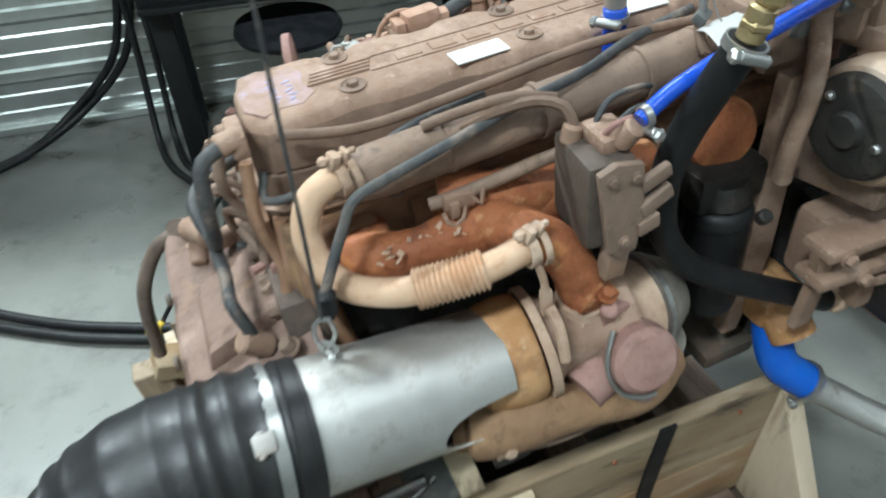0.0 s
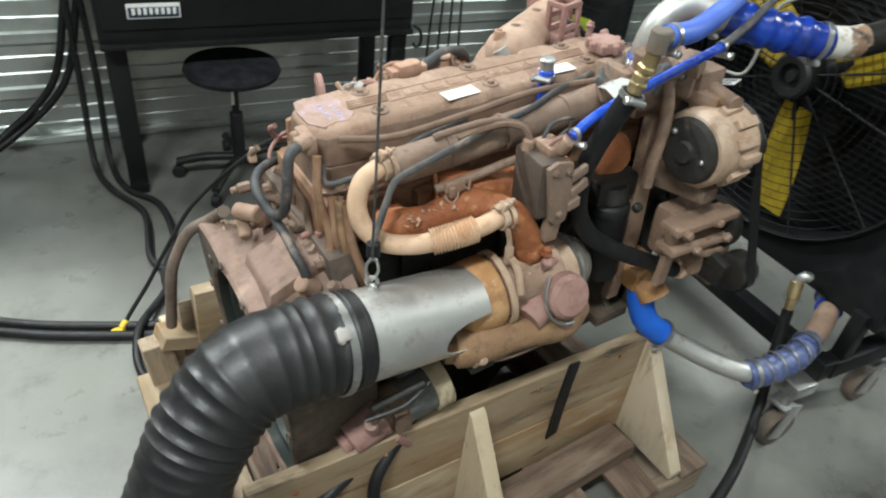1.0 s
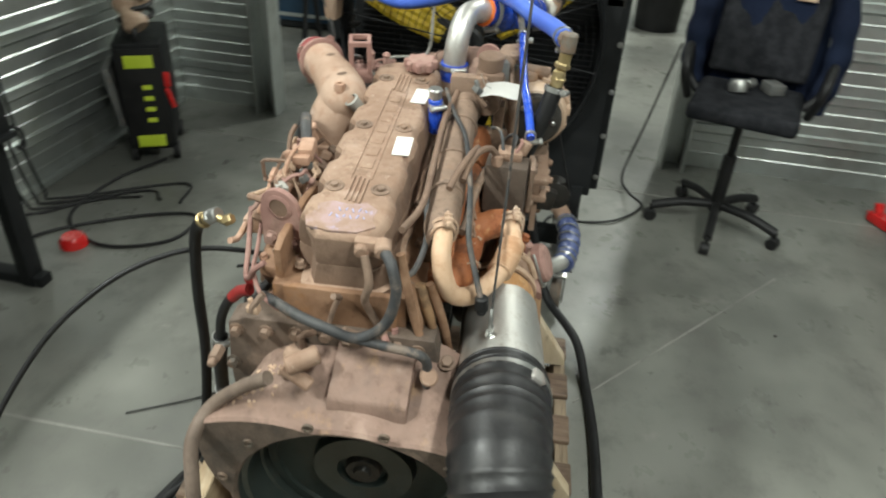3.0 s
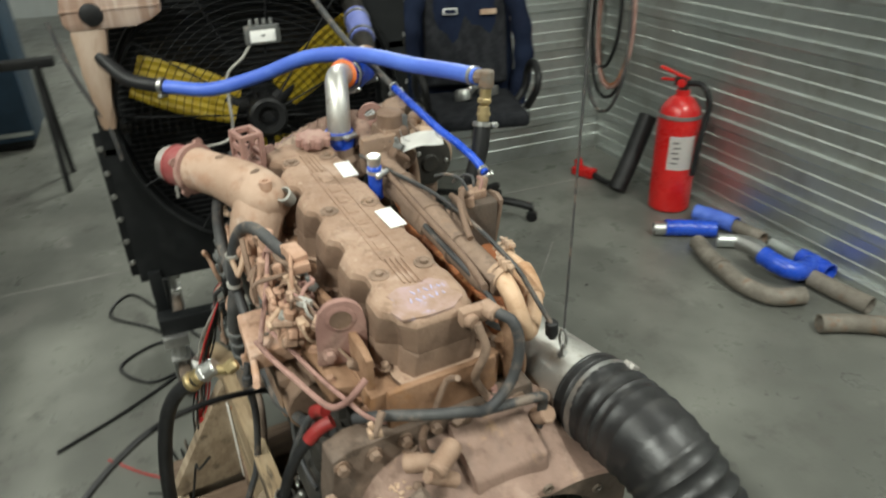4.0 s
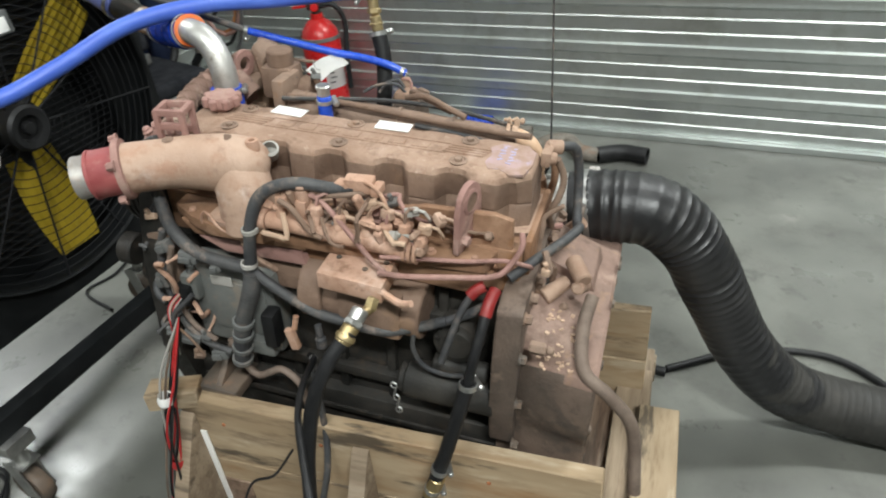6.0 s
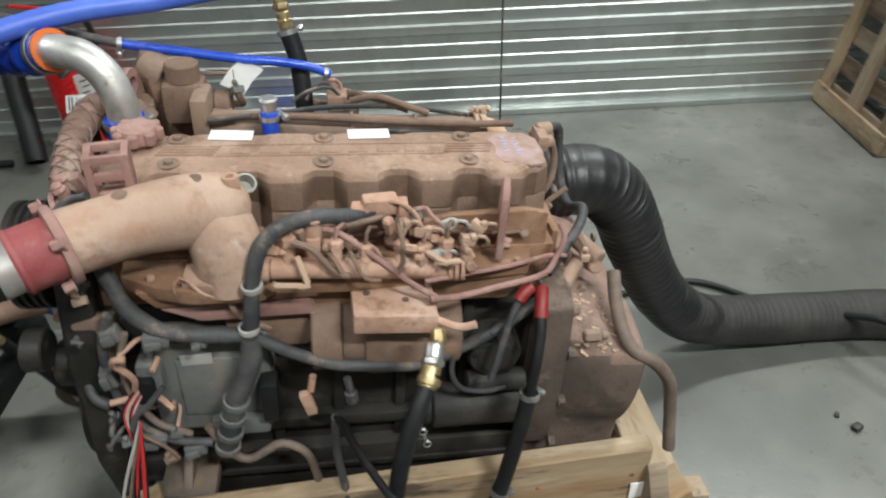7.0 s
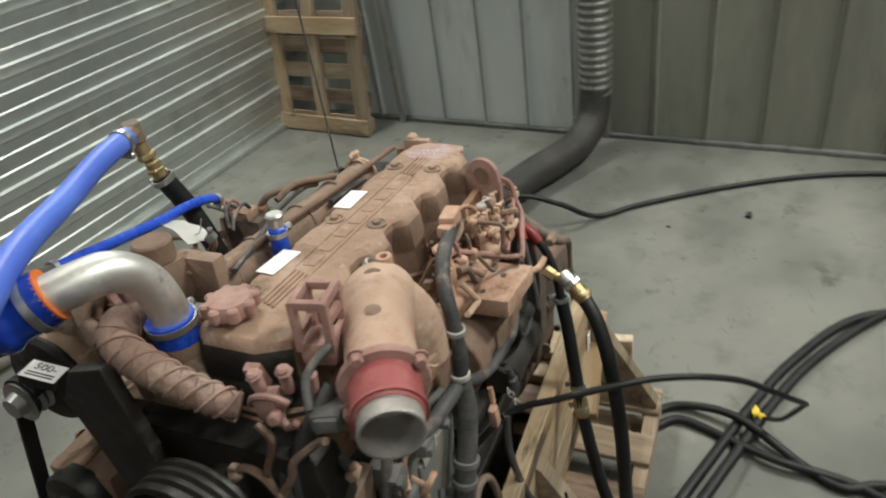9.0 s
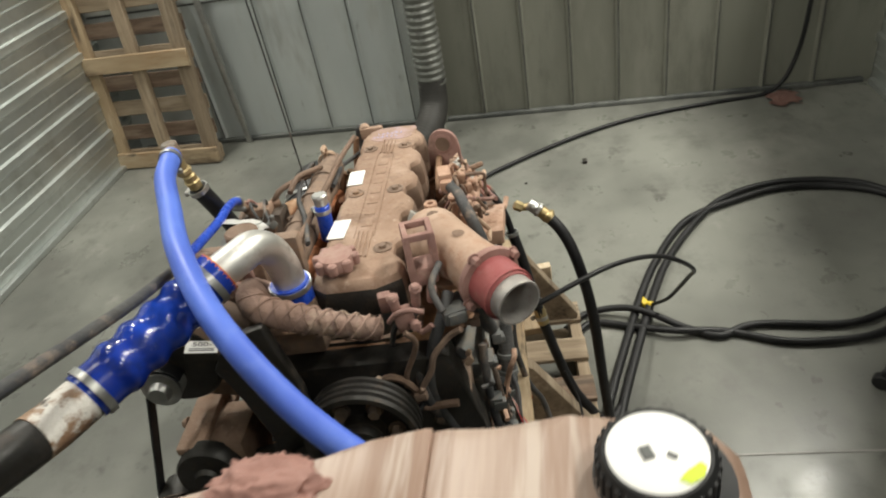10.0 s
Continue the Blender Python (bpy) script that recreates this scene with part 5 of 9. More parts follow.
# pale plugs and short pigtails over the rear cylinders
for k, (x, y, z, rz) in enumerate(((-0.115, 0.165, -0.045, 20), (-0.15, 0.172, -0.055, -25), (-0.19, 0.16, -0.05, 40), (-0.22, 0.175, -0.07, 10), (-0.24, 0.155, -0.06, -40), (-0.17, 0.19, -0.085, 65))):
    part("injector_plug", merged(box((x, y, z), (0.026, 0.015, 0.016), 0.003, (10 * (k % 3), 12 - 9 * k, rz)), box((x - 0.008, y + 0.004, z + 0.008), (0.01, 0.012, 0.008), 0.002, (0, 0, rz)), tube([(x - 0.01, y, z), (x - 0.022, y + 0.006, z + 0.012), (x - 0.034, y + 0.004, z - 0.004), (x - 0.03, y - 0.012, z - 0.022)], 0.003, 6)), ("dust_pale", "elbow", "wire_pale")[k % 3], engine, "pale dusty injector plug with a pigtail")
part("rail_post", merged(cyl((0.02, 0.165, -0.125), (0.018, 0.168, -0.03), 0.014), cyl((0.018, 0.168, -0.03), (0.018, 0.168, -0.02), 0.018), box((0.018, 0.17, -0.08), (0.022, 0.03, 0.05), 0.005)), "dust_rose", engine)
built("plug_connector", "connector", (box((-0.085, 0.14, -0.022), (0.055, 0.03, 0.028), 0.006, (0, 0, 8)), box((-0.055, 0.145, -0.03), (0.03, 0.026, 0.022), 0.005, (0, 0, -6)), box((-0.12, 0.142, -0.026), (0.016, 0.034, 0.018), 0.003)), "dust_rose", engine, "pale dusty plug connectors")
random.seed(11)
for k in range(16):
    x = random.uniform(-0.24, 0.07)
    y = random.uniform(0.125, 0.205)
    z = random.uniform(-0.115, -0.05)
    r = random.uniform(0.006, 0.013)
    ax2 = random.choice([(1, 0, 0.2), (0, 1, 0.3), (0.2, 0.3, 1)])
    part("fitting", merged(cyl((x, y, z), Vector((x, y, z)) + Vector(ax2).normalized() * random.uniform(0.015, 0.035), r, seg=6), cyl(Vector((x, y, z)) - Vector(ax2).normalized() * 0.012, (x, y, z), r * 0.7, seg=10)), random.choice(["dust_rose", "dust_pink", "dust"]), engine)
for pts, r, mt in (
        ([(0.02, 0.165, -0.045), (-0.02, 0.175, -0.05), (-0.08, 0.2, -0.085), (-0.13, 0.225, -0.115), (-0.165, 0.24, -0.13)], 0.006, "dust_pink"),
        ([(-0.155, 0.245, -0.13), (-0.2, 0.232, -0.138), (-0.27, 0.21, -0.14), (-0.35, 0.185, -0.138), (-0.375, 0.165, -0.12), (-0.39, 0.15, -0.09), (-0.385, 0.13, -0.075)], 0.0065, "dust_pink"),
        ([(-0.15, 0.22, -0.115), (-0.22, 0.2, -0.118), (-0.3, 0.18, -0.12), (-0.36, 0.165, -0.115), (-0.4, 0.14, -0.135), (-0.405, 0.11, -0.16)], 0.005, "dust_pink"),
        ([(-0.16, 0.255, -0.16), (-0.2, 0.262, -0.175), (-0.225, 0.268, -0.165)], 0.008, "dust_rose"),
        ([(-0.07, 0.14, -0.02), (-0.11, 0.155, -0.01), (-0.14, 0.165, -0.03), (-0.15, 0.17, -0.07)], 0.0045, "dust_rose"),
        ([(0.115, 0.19, -0.099), (0.15, 0.195, -0.13), (0.14, 0.19, -0.19), (0.1, 0.17, -0.24)], 0.007, "dust"),
        ([(0.22, 0.195, -0.155), (0.225, 0.205, -0.12), (0.21, 0.205, -0.1), (0.18, 0.21, -0.13), (0.12, 0.205, -0.15)], 0.0035, "dust_rose")):
    part("steel_line", tube(pts, r * 0.82, 8), mt, engine)
pump_plate = part("bracket_block", slab([(-0.035, 0.165), (-0.165, 0.168), (-0.168, 0.262), (-0.038, 0.254)], -0.186, -0.15, "xy", 0.004), "dust_rose", engine, "flat-topped dusty bracket block")
for x, y in ((-0.06, 0.2), (-0.12, 0.22), (-0.15, 0.19)):
    part("bracket_hole", lathe([(0, 0.001), (0.004, 0.001), (0.0055, 0.002), (0.0055, -0.002)], (x, y, -0.15), (0, 0, 1), 10), "dust_dark", pump_plate)
built("fuel_pump", "pump_head", (cyl((-0.02, 0.155, -0.26), (-0.22, 0.16, -0.265), 0.062), box((-0.12, 0.17, -0.26), (0.13, 0.11, 0.1), 0.014), cyl((0.03, 0.155, -0.26), (-0.02, 0.155, -0.26), 0.07), box((0.1, 0.14, -0.25), (0.14, 0.06, 0.07), 0.014)), "dust_side", engine, "rusty brown fuel pump")
# lifting eye at the rear
eye = part("lifting_eye", slab([(-0.038, -0.08), (0.038, -0.08), (0.036, -0.01)] + [(0.034 * math.cos(math.radians(15 * q)), 0.034 * math.sin(math.radians(15 * q))) for q in range(13)] + [(-0.036, -0.01)], -0.005, 0.005, "yz", 0.0015), "dust_pink", engine, "lifting eye plate", m=pose(-0.285, 0.13, -0.028, 0, 0, -13) @ Matrix.Scale(1.12, 4))
part("eye_hole", merged(lathe([(0.0, 0.0), (0.0165, 0.0), (0.0165, 0.004)], (-0.0062, 0, 0.002), (1, 0, 0), 24), lathe([(0.0, 0.0), (0.0165, 0.0), (0.0165, -0.004)], (0.0062, 0, 0.002), (1, 0, 0), 24)), "dust_side", eye)
part("eye_rim", lathe([(0.0165, -0.0075), (0.022, -0.006), (0.022, 0.006), (0.0165, 0.0075), (0.0165, -0.0075)], (0, 0, 0.002), (1, 0, 0), 28), "dust_pink", eye)
part("eye_bolt", merged(hexbolt((-0.005, -0.02, -0.06), (-1, 0, 0), 0.009, 0.01), hexbolt((-0.005, 0.02, -0.06), (-1, 0, 0), 0.009, 0.01)), "dust_pink", eye)
part("lifting_eye", merged(lathe([(0.016, -0.005), (0.03, -0.005), (0.031, 0.0), (0.03, 0.005), (0.016, 0.005), (0.016, -0.005)], (0.34, -0.19, 0.035), (1, -0.2, 0), 26), slab([(-0.215, 0.02), (-0.165, 0.02), (-0.15, -0.06), (-0.22, -0.06)], 0.335, 0.345, "yz", 0.002)), "dust_pink", engine)
built("side_cup", "cup_rim", (lathe([(0.0, -0.03), (0.014, -0.03), (0.017, 0.0), (0.013, 0.002), (0.013, -0.02), (0, -0.02)], (0.118, 0.098, -0.004), (-0.3, 0.5, 0.8), 20),), "wire_pale", engine, "pale plastic cup tucked behind the intake hood")
# engine control unit
ecu = built("control_unit", "unit_fin", (box((0.2, 0.165, -0.345), (0.2, 0.06, 0.21), 0.014), box((0.185, 0.196, -0.34), (0.13, 0.008, 0.13), 0.004), *[cyl((0.115 + 0.17 * (k % 2), 0.193, -0.255 - 0.18 * (k // 2)), (0.115 + 0.17 * (k % 2), 0.202, -0.255 - 0.18 * (k // 2)), 0.008, seg=8) for k in range(4)], box((0.29, 0.185, -0.3), (0.04, 0.06, 0.06), 0.008), box((0.16, 0.19, -0.43), (0.1, 0.05, 0.04), 0.01)), "ecu", engine, "dusty grey engine control unit")
part("unit_label", box((0.215, 0.2012, -0.272), (0.05, 0.003, 0.022), 0.0005, (0, 3, 0)), "wire_pale", ecu, "faded paper label")
built("unit_plug", "unit_plug", (box((0.3, 0.215, -0.315), (0.035, 0.03, 0.05), 0.006), box((0.105, 0.21, -0.36), (0.03, 0.04, 0.09), 0.008)), "plastic", ecu)
for k in range(7):
    part("cut_wire", tube([(0.30, 0.225, -0.315 + 0.004 * k), (0.315 + 0.003 * k, 0.245, -0.34), (0.325, 0.25 + 0.003 * (k % 3), -0.4), (0.33 + 0.004 * (k % 4), 0.25, -0.47)], 0.0018, 5), ["wire_pale", "wire_red", "rubber", "dust_rose"][k % 4], ecu)
built("starter_motor", "starter_nose", (cyl((-0.37, 0.175, -0.45), (-0.18, 0.175, -0.45), 0.042), cyl((-0.35, 0.185, -0.38), (-0.24, 0.185, -0.38), 0.022), cyl((-0.18, 0.175, -0.45), (-0.165, 0.175, -0.45), 0.034)), "oil_shade", engine, "oily black starter motor")
# looms
for pts, r, mt in (
        ([(0.121, 0.222, -0.214), (0.115, 0.224, -0.16), (0.108, 0.216, -0.1), (0.093, 0.2, -0.052), (0.06, 0.185, -0.028), (0.015, 0.172, -0.022), (-0.04, 0.155, -0.032), (-0.075, 0.145, -0.028)], 0.0128, "rubber_dust"),
        ([(0.121, 0.222, -0.205), (0.085, 0.222, -0.232), (0.044, 0.222, -0.257), (-0.007, 0.222, -0.28), (-0.06, 0.224, -0.285), (-0.143, 0.222, -0.292), (-0.2, 0.21, -0.28), (-0.27, 0.2, -0.25)], 0.0108, "rubber_dust"),
        ([(0.122, 0.222, -0.205), (0.17, 0.22, -0.204), (0.225, 0.218, -0.2), (0.262, 0.216, -0.186), (0.295, 0.212, -0.15), (0.31, 0.205, -0.11), (0.325, 0.19, -0.075), (0.345, 0.17, -0.055)], 0.0135, "rubber_dust"),
        ([(0.121, 0.224, -0.21), (0.125, 0.23, -0.25), (0.142, 0.234, -0.3), (0.159, 0.234, -0.345), (0.172, 0.232, -0.4), (0.187, 0.226, -0.465)], 0.0185, "rubber_dust"),
        ([(0.215, 0.215, -0.42), (0.187, 0.222, -0.477), (0.156, 0.225, -0.503), (0.12, 0.225, -0.482), (0.091, 0.225, -0.466), (0.049, 0.228, -0.5), (0.03, 0.24, -0.585), (0.02, 0.262, -0.63)], 0.0078, "drain"),
        ([(-0.003, 0.25, -0.378), (-0.003, 0.25, -0.466), (-0.02, 0.27, -0.587), (-0.03, 0.3, -0.66), (-0.02, 0.32, -0.75)], 0.0075, "rubber_dust"),
        ([(0.33, 0.2, -0.17), (0.352, 0.2, -0.24), (0.35, 0.205, -0.33), (0.325, 0.215, -0.4), (0.27, 0.222, -0.44), (0.21, 0.224, -0.45)], 0.008, "rubber_dust"),
        ([(0.31, 0.21, -0.2), (0.325, 0.216, -0.26), (0.318, 0.222, -0.33), (0.29, 0.226, -0.39), (0.24, 0.228, -0.42)], 0.006, "drain"),
        ([(-0.27, 0.2, -0.25), (-0.31, 0.19, -0.23), (-0.35, 0.18, -0.2)], 0.009, "rubber_dust"),
        ([(0.36, 0.16, -0.03), (0.39, 0.145, -0.06), (0.405, 0.12, -0.12), (0.41, 0.11, -0.2), (0.41, 0.14, -0.29), (0.395, 0.18, -0.32)], 0.01, "rubber_dust"),
        ([(0.33, 0.15, 0.01), (0.37, 0.135, -0.01), (0.40, 0.15, -0.04)], 0.006, "rubber_dust")):
    part("wiring_loom", tube(pts, r, 12, rib=(lambda s: 0.94 + 0.016 * math.sin(s * 785) + 0.07 * noise.noise((s * 22, 0.3, 1.7))) if r > 0.01 else None, step=0.002 if r > 0.01 else 0.012), mt, engine, "dusty corrugated wiring loom" if r > 0.012 else "")
for c, a in (((0.11, 0.218, -0.112), (0.05, 0.1, 1)), ((0.122, 0.224, -0.19), (0, 0, 1))):
    part("loom_tie", lathe([(0.013, -0.005), (0.0165, -0.004), (0.0165, 0.004), (0.013, 0.005), (0.013, -0.005)], c, a, 18), "wire_pale", engine)
for k, q in enumerate((0.0, 0.2, 0.42, 0.62)):
    part("boot_band", lathe([(0.0185, -0.006), (0.0225, -0.005), (0.0225, 0.005), (0.0185, 0.006), (0.0185, -0.006)], Vector((0.157, 0.234, -0.34)).lerp(Vector((0.19, 0.225, -0.478)), q * 1.4), (-0.18, 0.02, 0.9), 18), "grey", engine)
for c, sz, rz in (((0.33, 0.205, -0.205), (0.04, 0.03, 0.035), 20), ((0.262, 0.222, -0.205), (0.055, 0.026, 0.03), -8), ((0.35, 0.21, -0.29), (0.03, 0.034, 0.05), 10), ((0.305, 0.226, -0.43), (0.06, 0.03, 0.03), -15), ((0.24, 0.226, -0.462), (0.05, 0.026, 0.032), 10), ((0.2, 0.222, -0.215), (0.03, 0.022, 0.024), 0)):
    part("loom_plug", merged(box(c, [q * 0.72 for q in sz], 0.004, (0, rz, 6)), box((c[0] + 0.005, c[1] + 0.006, c[2] - 0.003), (sz[0] * 0.45, sz[1] * 0.75, sz[2] * 0.45), 0.003, (0, rz, 12))), "grey", engine)
part("hanging_plug", merged(tube([(0.03, 0.235, -0.29), (0.035, 0.24, -0.32)], 0.006, 8), box((0.04, 0.243, -0.345), (0.018, 0.014, 0.05), 0.003, (0, 14, 0))), "dust_rose", engine)
part("plug_tail", merged(tube([(-0.025, 0.25, -0.285), (-0.03, 0.255, -0.31)], 0.007, 8), cyl((-0.03, 0.255, -0.31), (-0.033, 0.257, -0.335), 0.011, seg=10)), "rubber_dust", engine)
for pts in ([(0.4, 0.155, -0.3), (0.39, 0.2, -0.34), (0.36, 0.21, -0.36)], [(0.395, 0.09, -0.12), (0.42, 0.1, -0.2), (0.4, 0.13, -0.3)]):
    part("loom_stub", tube(pts, 0.009, 10), "rubber_dust", engine)
built("side_bracket", "bracket_arm", (slab([(0.33, -0.19), (0.40, -0.21), (0.41, -0.5), (0.36, -0.5)], 0.155, 0.175, "xz", 0.004)), "dust_wall", engine)
for k in range(5):
    part("chain_link", lathe([(0.006, -0.002), (0.009, 0.0), (0.006, 0.002), (0.005, 0.0), (0.006, -0.002)], (-0.155 - 0.004 * k, 0.20 + 0.004 * k, -0.46 - 0.013 * k), (k % 2, 1 - k % 2, 0.2), 12), "steel", engine)
plate_f = part("adapter_plate", slab([(-0.17, -0.19), (0.17, -0.185), (0.205, -0.2), (0.215, -0.3), (0.215, -0.45), (0.2, -0.55), (-0.15, -0.55), (-0.19, -0.45), (-0.19, -0.3)], -0.412, -0.362, "yz", 0.006), "housing", engine, "grimy rear adapter plate between block and housing")
for k in range(7):
    part("plate_bolt", hexbolt((-0.413, 0.19 - 0.055 * k, -0.203 - 0.004 * abs(k - 3)), (-1, 0, 0), 0.01, 0.013), "dust_wall", plate_f)
for pz in (-0.3, -0.42, -0.54):
    part("plate_bolt", hexbolt((-0.413, 0.208, pz), (-1, 0, 0), 0.01, 0.013), "dust_dark", plate_f)
part("head_side", slab([(-0.13, -0.075), (-0.2, -0.06), (-0.33, -0.052), (-0.366, -0.06), (-0.372, -0.2), (-0.15, -0.2)], 0.108, 0.1215, "xz", 0.004), "rust_stain", engine, "rust-stained side of the cylinder head")
for px in (-0.18, -0.235, -0.33, -0.37):
    part("head_boss", merged(cyl((px, 0.12, -0.165), (px, 0.132, -0.165), 0.014, seg=14), hexbolt((px, 0.132, -0.165), (0, 1, 0), 0.008, 0.007)), "dust_rose", engine)
cover_disc = part("round_cover", lathe([(0, 0.05), (0.03, 0.05), (0.034, 0.046), (0.044, 0.044), (0.049, 0.036), (0.05, 0.0)], (-0.286, 0.15, -0.315), (0, 1, 0.1), 36), "oil_shade", engine, "round black drive cover")
for k in range(5):
    ca = 2 * math.pi * k / 5 + 0.3
    part("cover_screw", hexbolt((-0.286 + 0.039 * math.cos(ca), 0.195, -0.31 + 0.039 * math.sin(ca)), (0, 1, 0.1), 0.005, 0.005), "grease", cover_disc)
part("loose_loop", tube([(-0.25, 0.205, -0.25), (-0.215, 0.21, -0.275), (-0.205, 0.214, -0.32), (-0.225, 0.214, -0.365), (-0.27, 0.212, -0.38), (-0.31, 0.208, -0.375)], 0.0048, 8), "rubber_dust", engine)

# ---- rear of the head ----
part("rear_plate", box((-0.392, 0.0, -0.18), (0.014, 0.2, 0.14), 0.006), "rust_stain", engine)
built("rear_elbow", "elbow_flange", (cyl((-0.385, -0.075, -0.005), (-0.415, -0.082, -0.005), 0.014), cyl((-0.385, -0.04, -0.012), (-0.41, -0.045, -0.012), 0.012), box((-0.39, -0.06, -0.012), (0.02, 0.06, 0.03), 0.005)), "dust", engine)
for pts, r, mt, lb in (
        ([(-0.412, -0.085, -0.005), (-0.436, -0.1, -0.012), (-0.447, -0.108, -0.06), (-0.455, -0.09, -0.12), (-0.463, -0.045, -0.15), (-0.472, 0.005, -0.125), (-0.45, 0.06, -0.125), (-0.41, 0.11, -0.14), (-0.37, 0.15, -0.165)], 0.0092, "rubber_dust", "dusty rubber breather hose"),
        ([(-0.463, -0.045, -0.152), (-0.46, -0.1, -0.165), (-0.462, -0.15, -0.172), (-0.455, -0.163, -0.2), (-0.45, -0.163, -0.26)], 0.0085, "rubber_dust", "dusty rubber hose branch"),
        ([(-0.41, -0.05, -0.015), (-0.425, -0.06, -0.06), (-0.42, -0.05, -0.1), (-0.405, -0.055, -0.14), (-0.41, -0.08, -0.19)], 0.007, "dust_wall", ""),
        ([(-0.39, -0.105, -0.02), (-0.4, -0.12, -0.09), (-0.39, -0.13, -0.16), (-0.4, -0.15, -0.22), (-0.39, -0.17, -0.27)], 0.008, "rust_stain", ""),
        ([(-0.375, -0.09, -0.05), (-0.38, -0.12, -0.07), (-0.3, -0.135, -0.055), (-0.2, -0.12, -0.03), (-0.1, -0.115, -0.02)], 0.0055, "rubber_dust", ""),
        ([(-0.52, 0.095, -0.21), (-0.515, 0.15, -0.25), (-0.53, 0.205, -0.295), (-0.58, 0.222, -0.325), (-0.625, 0.213, -0.385), (-0.645, 0.212, -0.45), (-0.665, 0.228, -0.565)], 0.0125, "drain", "dusty drain tube curving down")):
    part("hose" if r > 0.01 else "line", tube(pts, r, 14), mt, engine, lb)
part("tube_union", merged(cyl((-0.50, 0.07, -0.2), (-0.47, 0.02, -0.19), 0.017), cyl((-0.50, 0.03, -0.24), (-0.49, 0.08, -0.21), 0.013)), "dust", engine)
for k in (0, 3):
    a = 0.12 - 0.045 * k
    part("sump_fitting", merged(cyl((-0.43, a + 0.1, -0.25 - 0.006 * k), (-0.46, a + 0.1, -0.25 - 0.006 * k), 0.012, seg=6), cyl((-0.46, a + 0.1, -0.25 - 0.006 * k), (-0.475, a + 0.1, -0.25), 0.008, seg=10)), "dust_wall", engine)
part("long_lead", tube([(0.2, -0.105, 0.004), (0.09, -0.135, 0.004), (0.0, -0.168, 0.0), (-0.09, -0.185, -0.004), (-0.18, -0.198, -0.016), (-0.26, -0.205, -0.03), (-0.297, -0.208, -0.04), (-0.315, -0.216, -0.062), (-0.34, -0.23, -0.098), (-0.357, -0.241, -0.123)], 0.0062, 10, flat=0.75), "rubber_dust", engine, "long dusty grey lead along the head")
part("lead_plug", merged(cyl((-0.357, -0.242, -0.12), (-0.36, -0.244, -0.15), 0.012), cyl((-0.36, -0.244, -0.15), (-0.362, -0.245, -0.158), 0.008)), "plastic", engine)
for pts in ([(-0.05, -0.2, 0.0), (-0.1, -0.19, 0.012), (-0.16, -0.17, 0.0), (-0.2, -0.16, -0.01)], [(0.2, -0.13, 0.0), (0.05, -0.12, 0.005), (-0.1, -0.12, -0.005), (-0.25, -0.12, -0.012), (-0.35, -0.1, -0.002)]):
    part("thin_loom", tube(pts, 0.0065, 10), "dust_side", engine)
part("lower_pipe", tube([(-0.21, -0.19, -0.094), (-0.182, -0.196, -0.09), (-0.12, -0.2, -0.082), (-0.07, -0.208, -0.07), (-0.03, -0.22, -0.06)], 0.0085, 12), "dust_wall", engine, "dusty pipe below the cooler")
part("cable_clip", merged(box((-0.178, -0.203, -0.09), (0.04, 0.012, 0.02), 0.004, (0, 6, 0)), box((-0.186, -0.206, -0.098), (0.012, 0.014, 0.022), 0.003), tube([(-0.2, -0.206, -0.1), (-0.194, -0.214, -0.116), (-0.178, -0.212, -0.112), (-0.172, -0.206, -0.098)], 0.003, 6), tube([(-0.166, -0.204, -0.082), (-0.155, -0.212, -0.1), (-0.148, -0.206, -0.082)], 0.003, 6)), "dust", engine)
# under the sleeve: second pump body and brackets
pump = built("oil_separator", "separator_cap", (cyl((-0.24, -0.27, -0.50), (-0.335, -0.27, -0.513), 0.046), cyl((-0.3, -0.27, -0.5), (-0.3, -0.2, -0.48), 0.03)), "grey", engine, "grey cylindrical pump under the sleeve")
part("pump_band", band((-0.25, -0.27, -0.501), (1, 0, 0.13), 0.046, 0.036, 0.006, False), "wood_pale", engine)
part("pump_waist", merged(cyl((-0.33, -0.27, -0.512), (-0.362, -0.272, -0.517), 0.05, 0.047, seg=20), cyl((-0.36, -0.272, -0.516), (-0.378, -0.273, -0.519), 0.036, seg=20), box((-0.35, -0.318, -0.51), (0.03, 0.016, 0.05), 0.005)), "dust_side", pump, "brown clamped waist")
part("pump_end", merged(cyl((-0.375, -0.273, -0.518), (-0.45, -0.28, -0.54), 0.043, 0.037, seg=24), cyl((-0.41, -0.31, -0.5), (-0.415, -0.318, -0.47), 0.014, seg=12), box((-0.43, -0.28, -0.575), (0.08, 0.06, 0.06), 0.012), cyl((-0.45, -0.28, -0.54), (-0.468, -0.282, -0.545), 0.024, seg=16)), "dust_pink", pump, "dusty red pump end")
built("pump_bracket", "bracket_web", (box((-0.41, -0.26, -0.6), (0.16, 0.05, 0.09), 0.012), cyl((-0.36, -0.3, -0.56), (-0.33, -0.3, -0.6), 0.016)), "dust_pink", engine)
# mounts that carry the engine on the crate
for sy in (-1, 1):
    built("mount_foot", "foot_gusset", (box((0.27, sy * 0.185, -0.588), (0.1, 0.11, 0.03), 0.006), slab([(sy * 0.15, -0.6), (sy * 0.15, -0.5), (sy * 0.23, -0.575)], 0.262, 0.278, "yz", 0.003)), "dust_dark", engine)


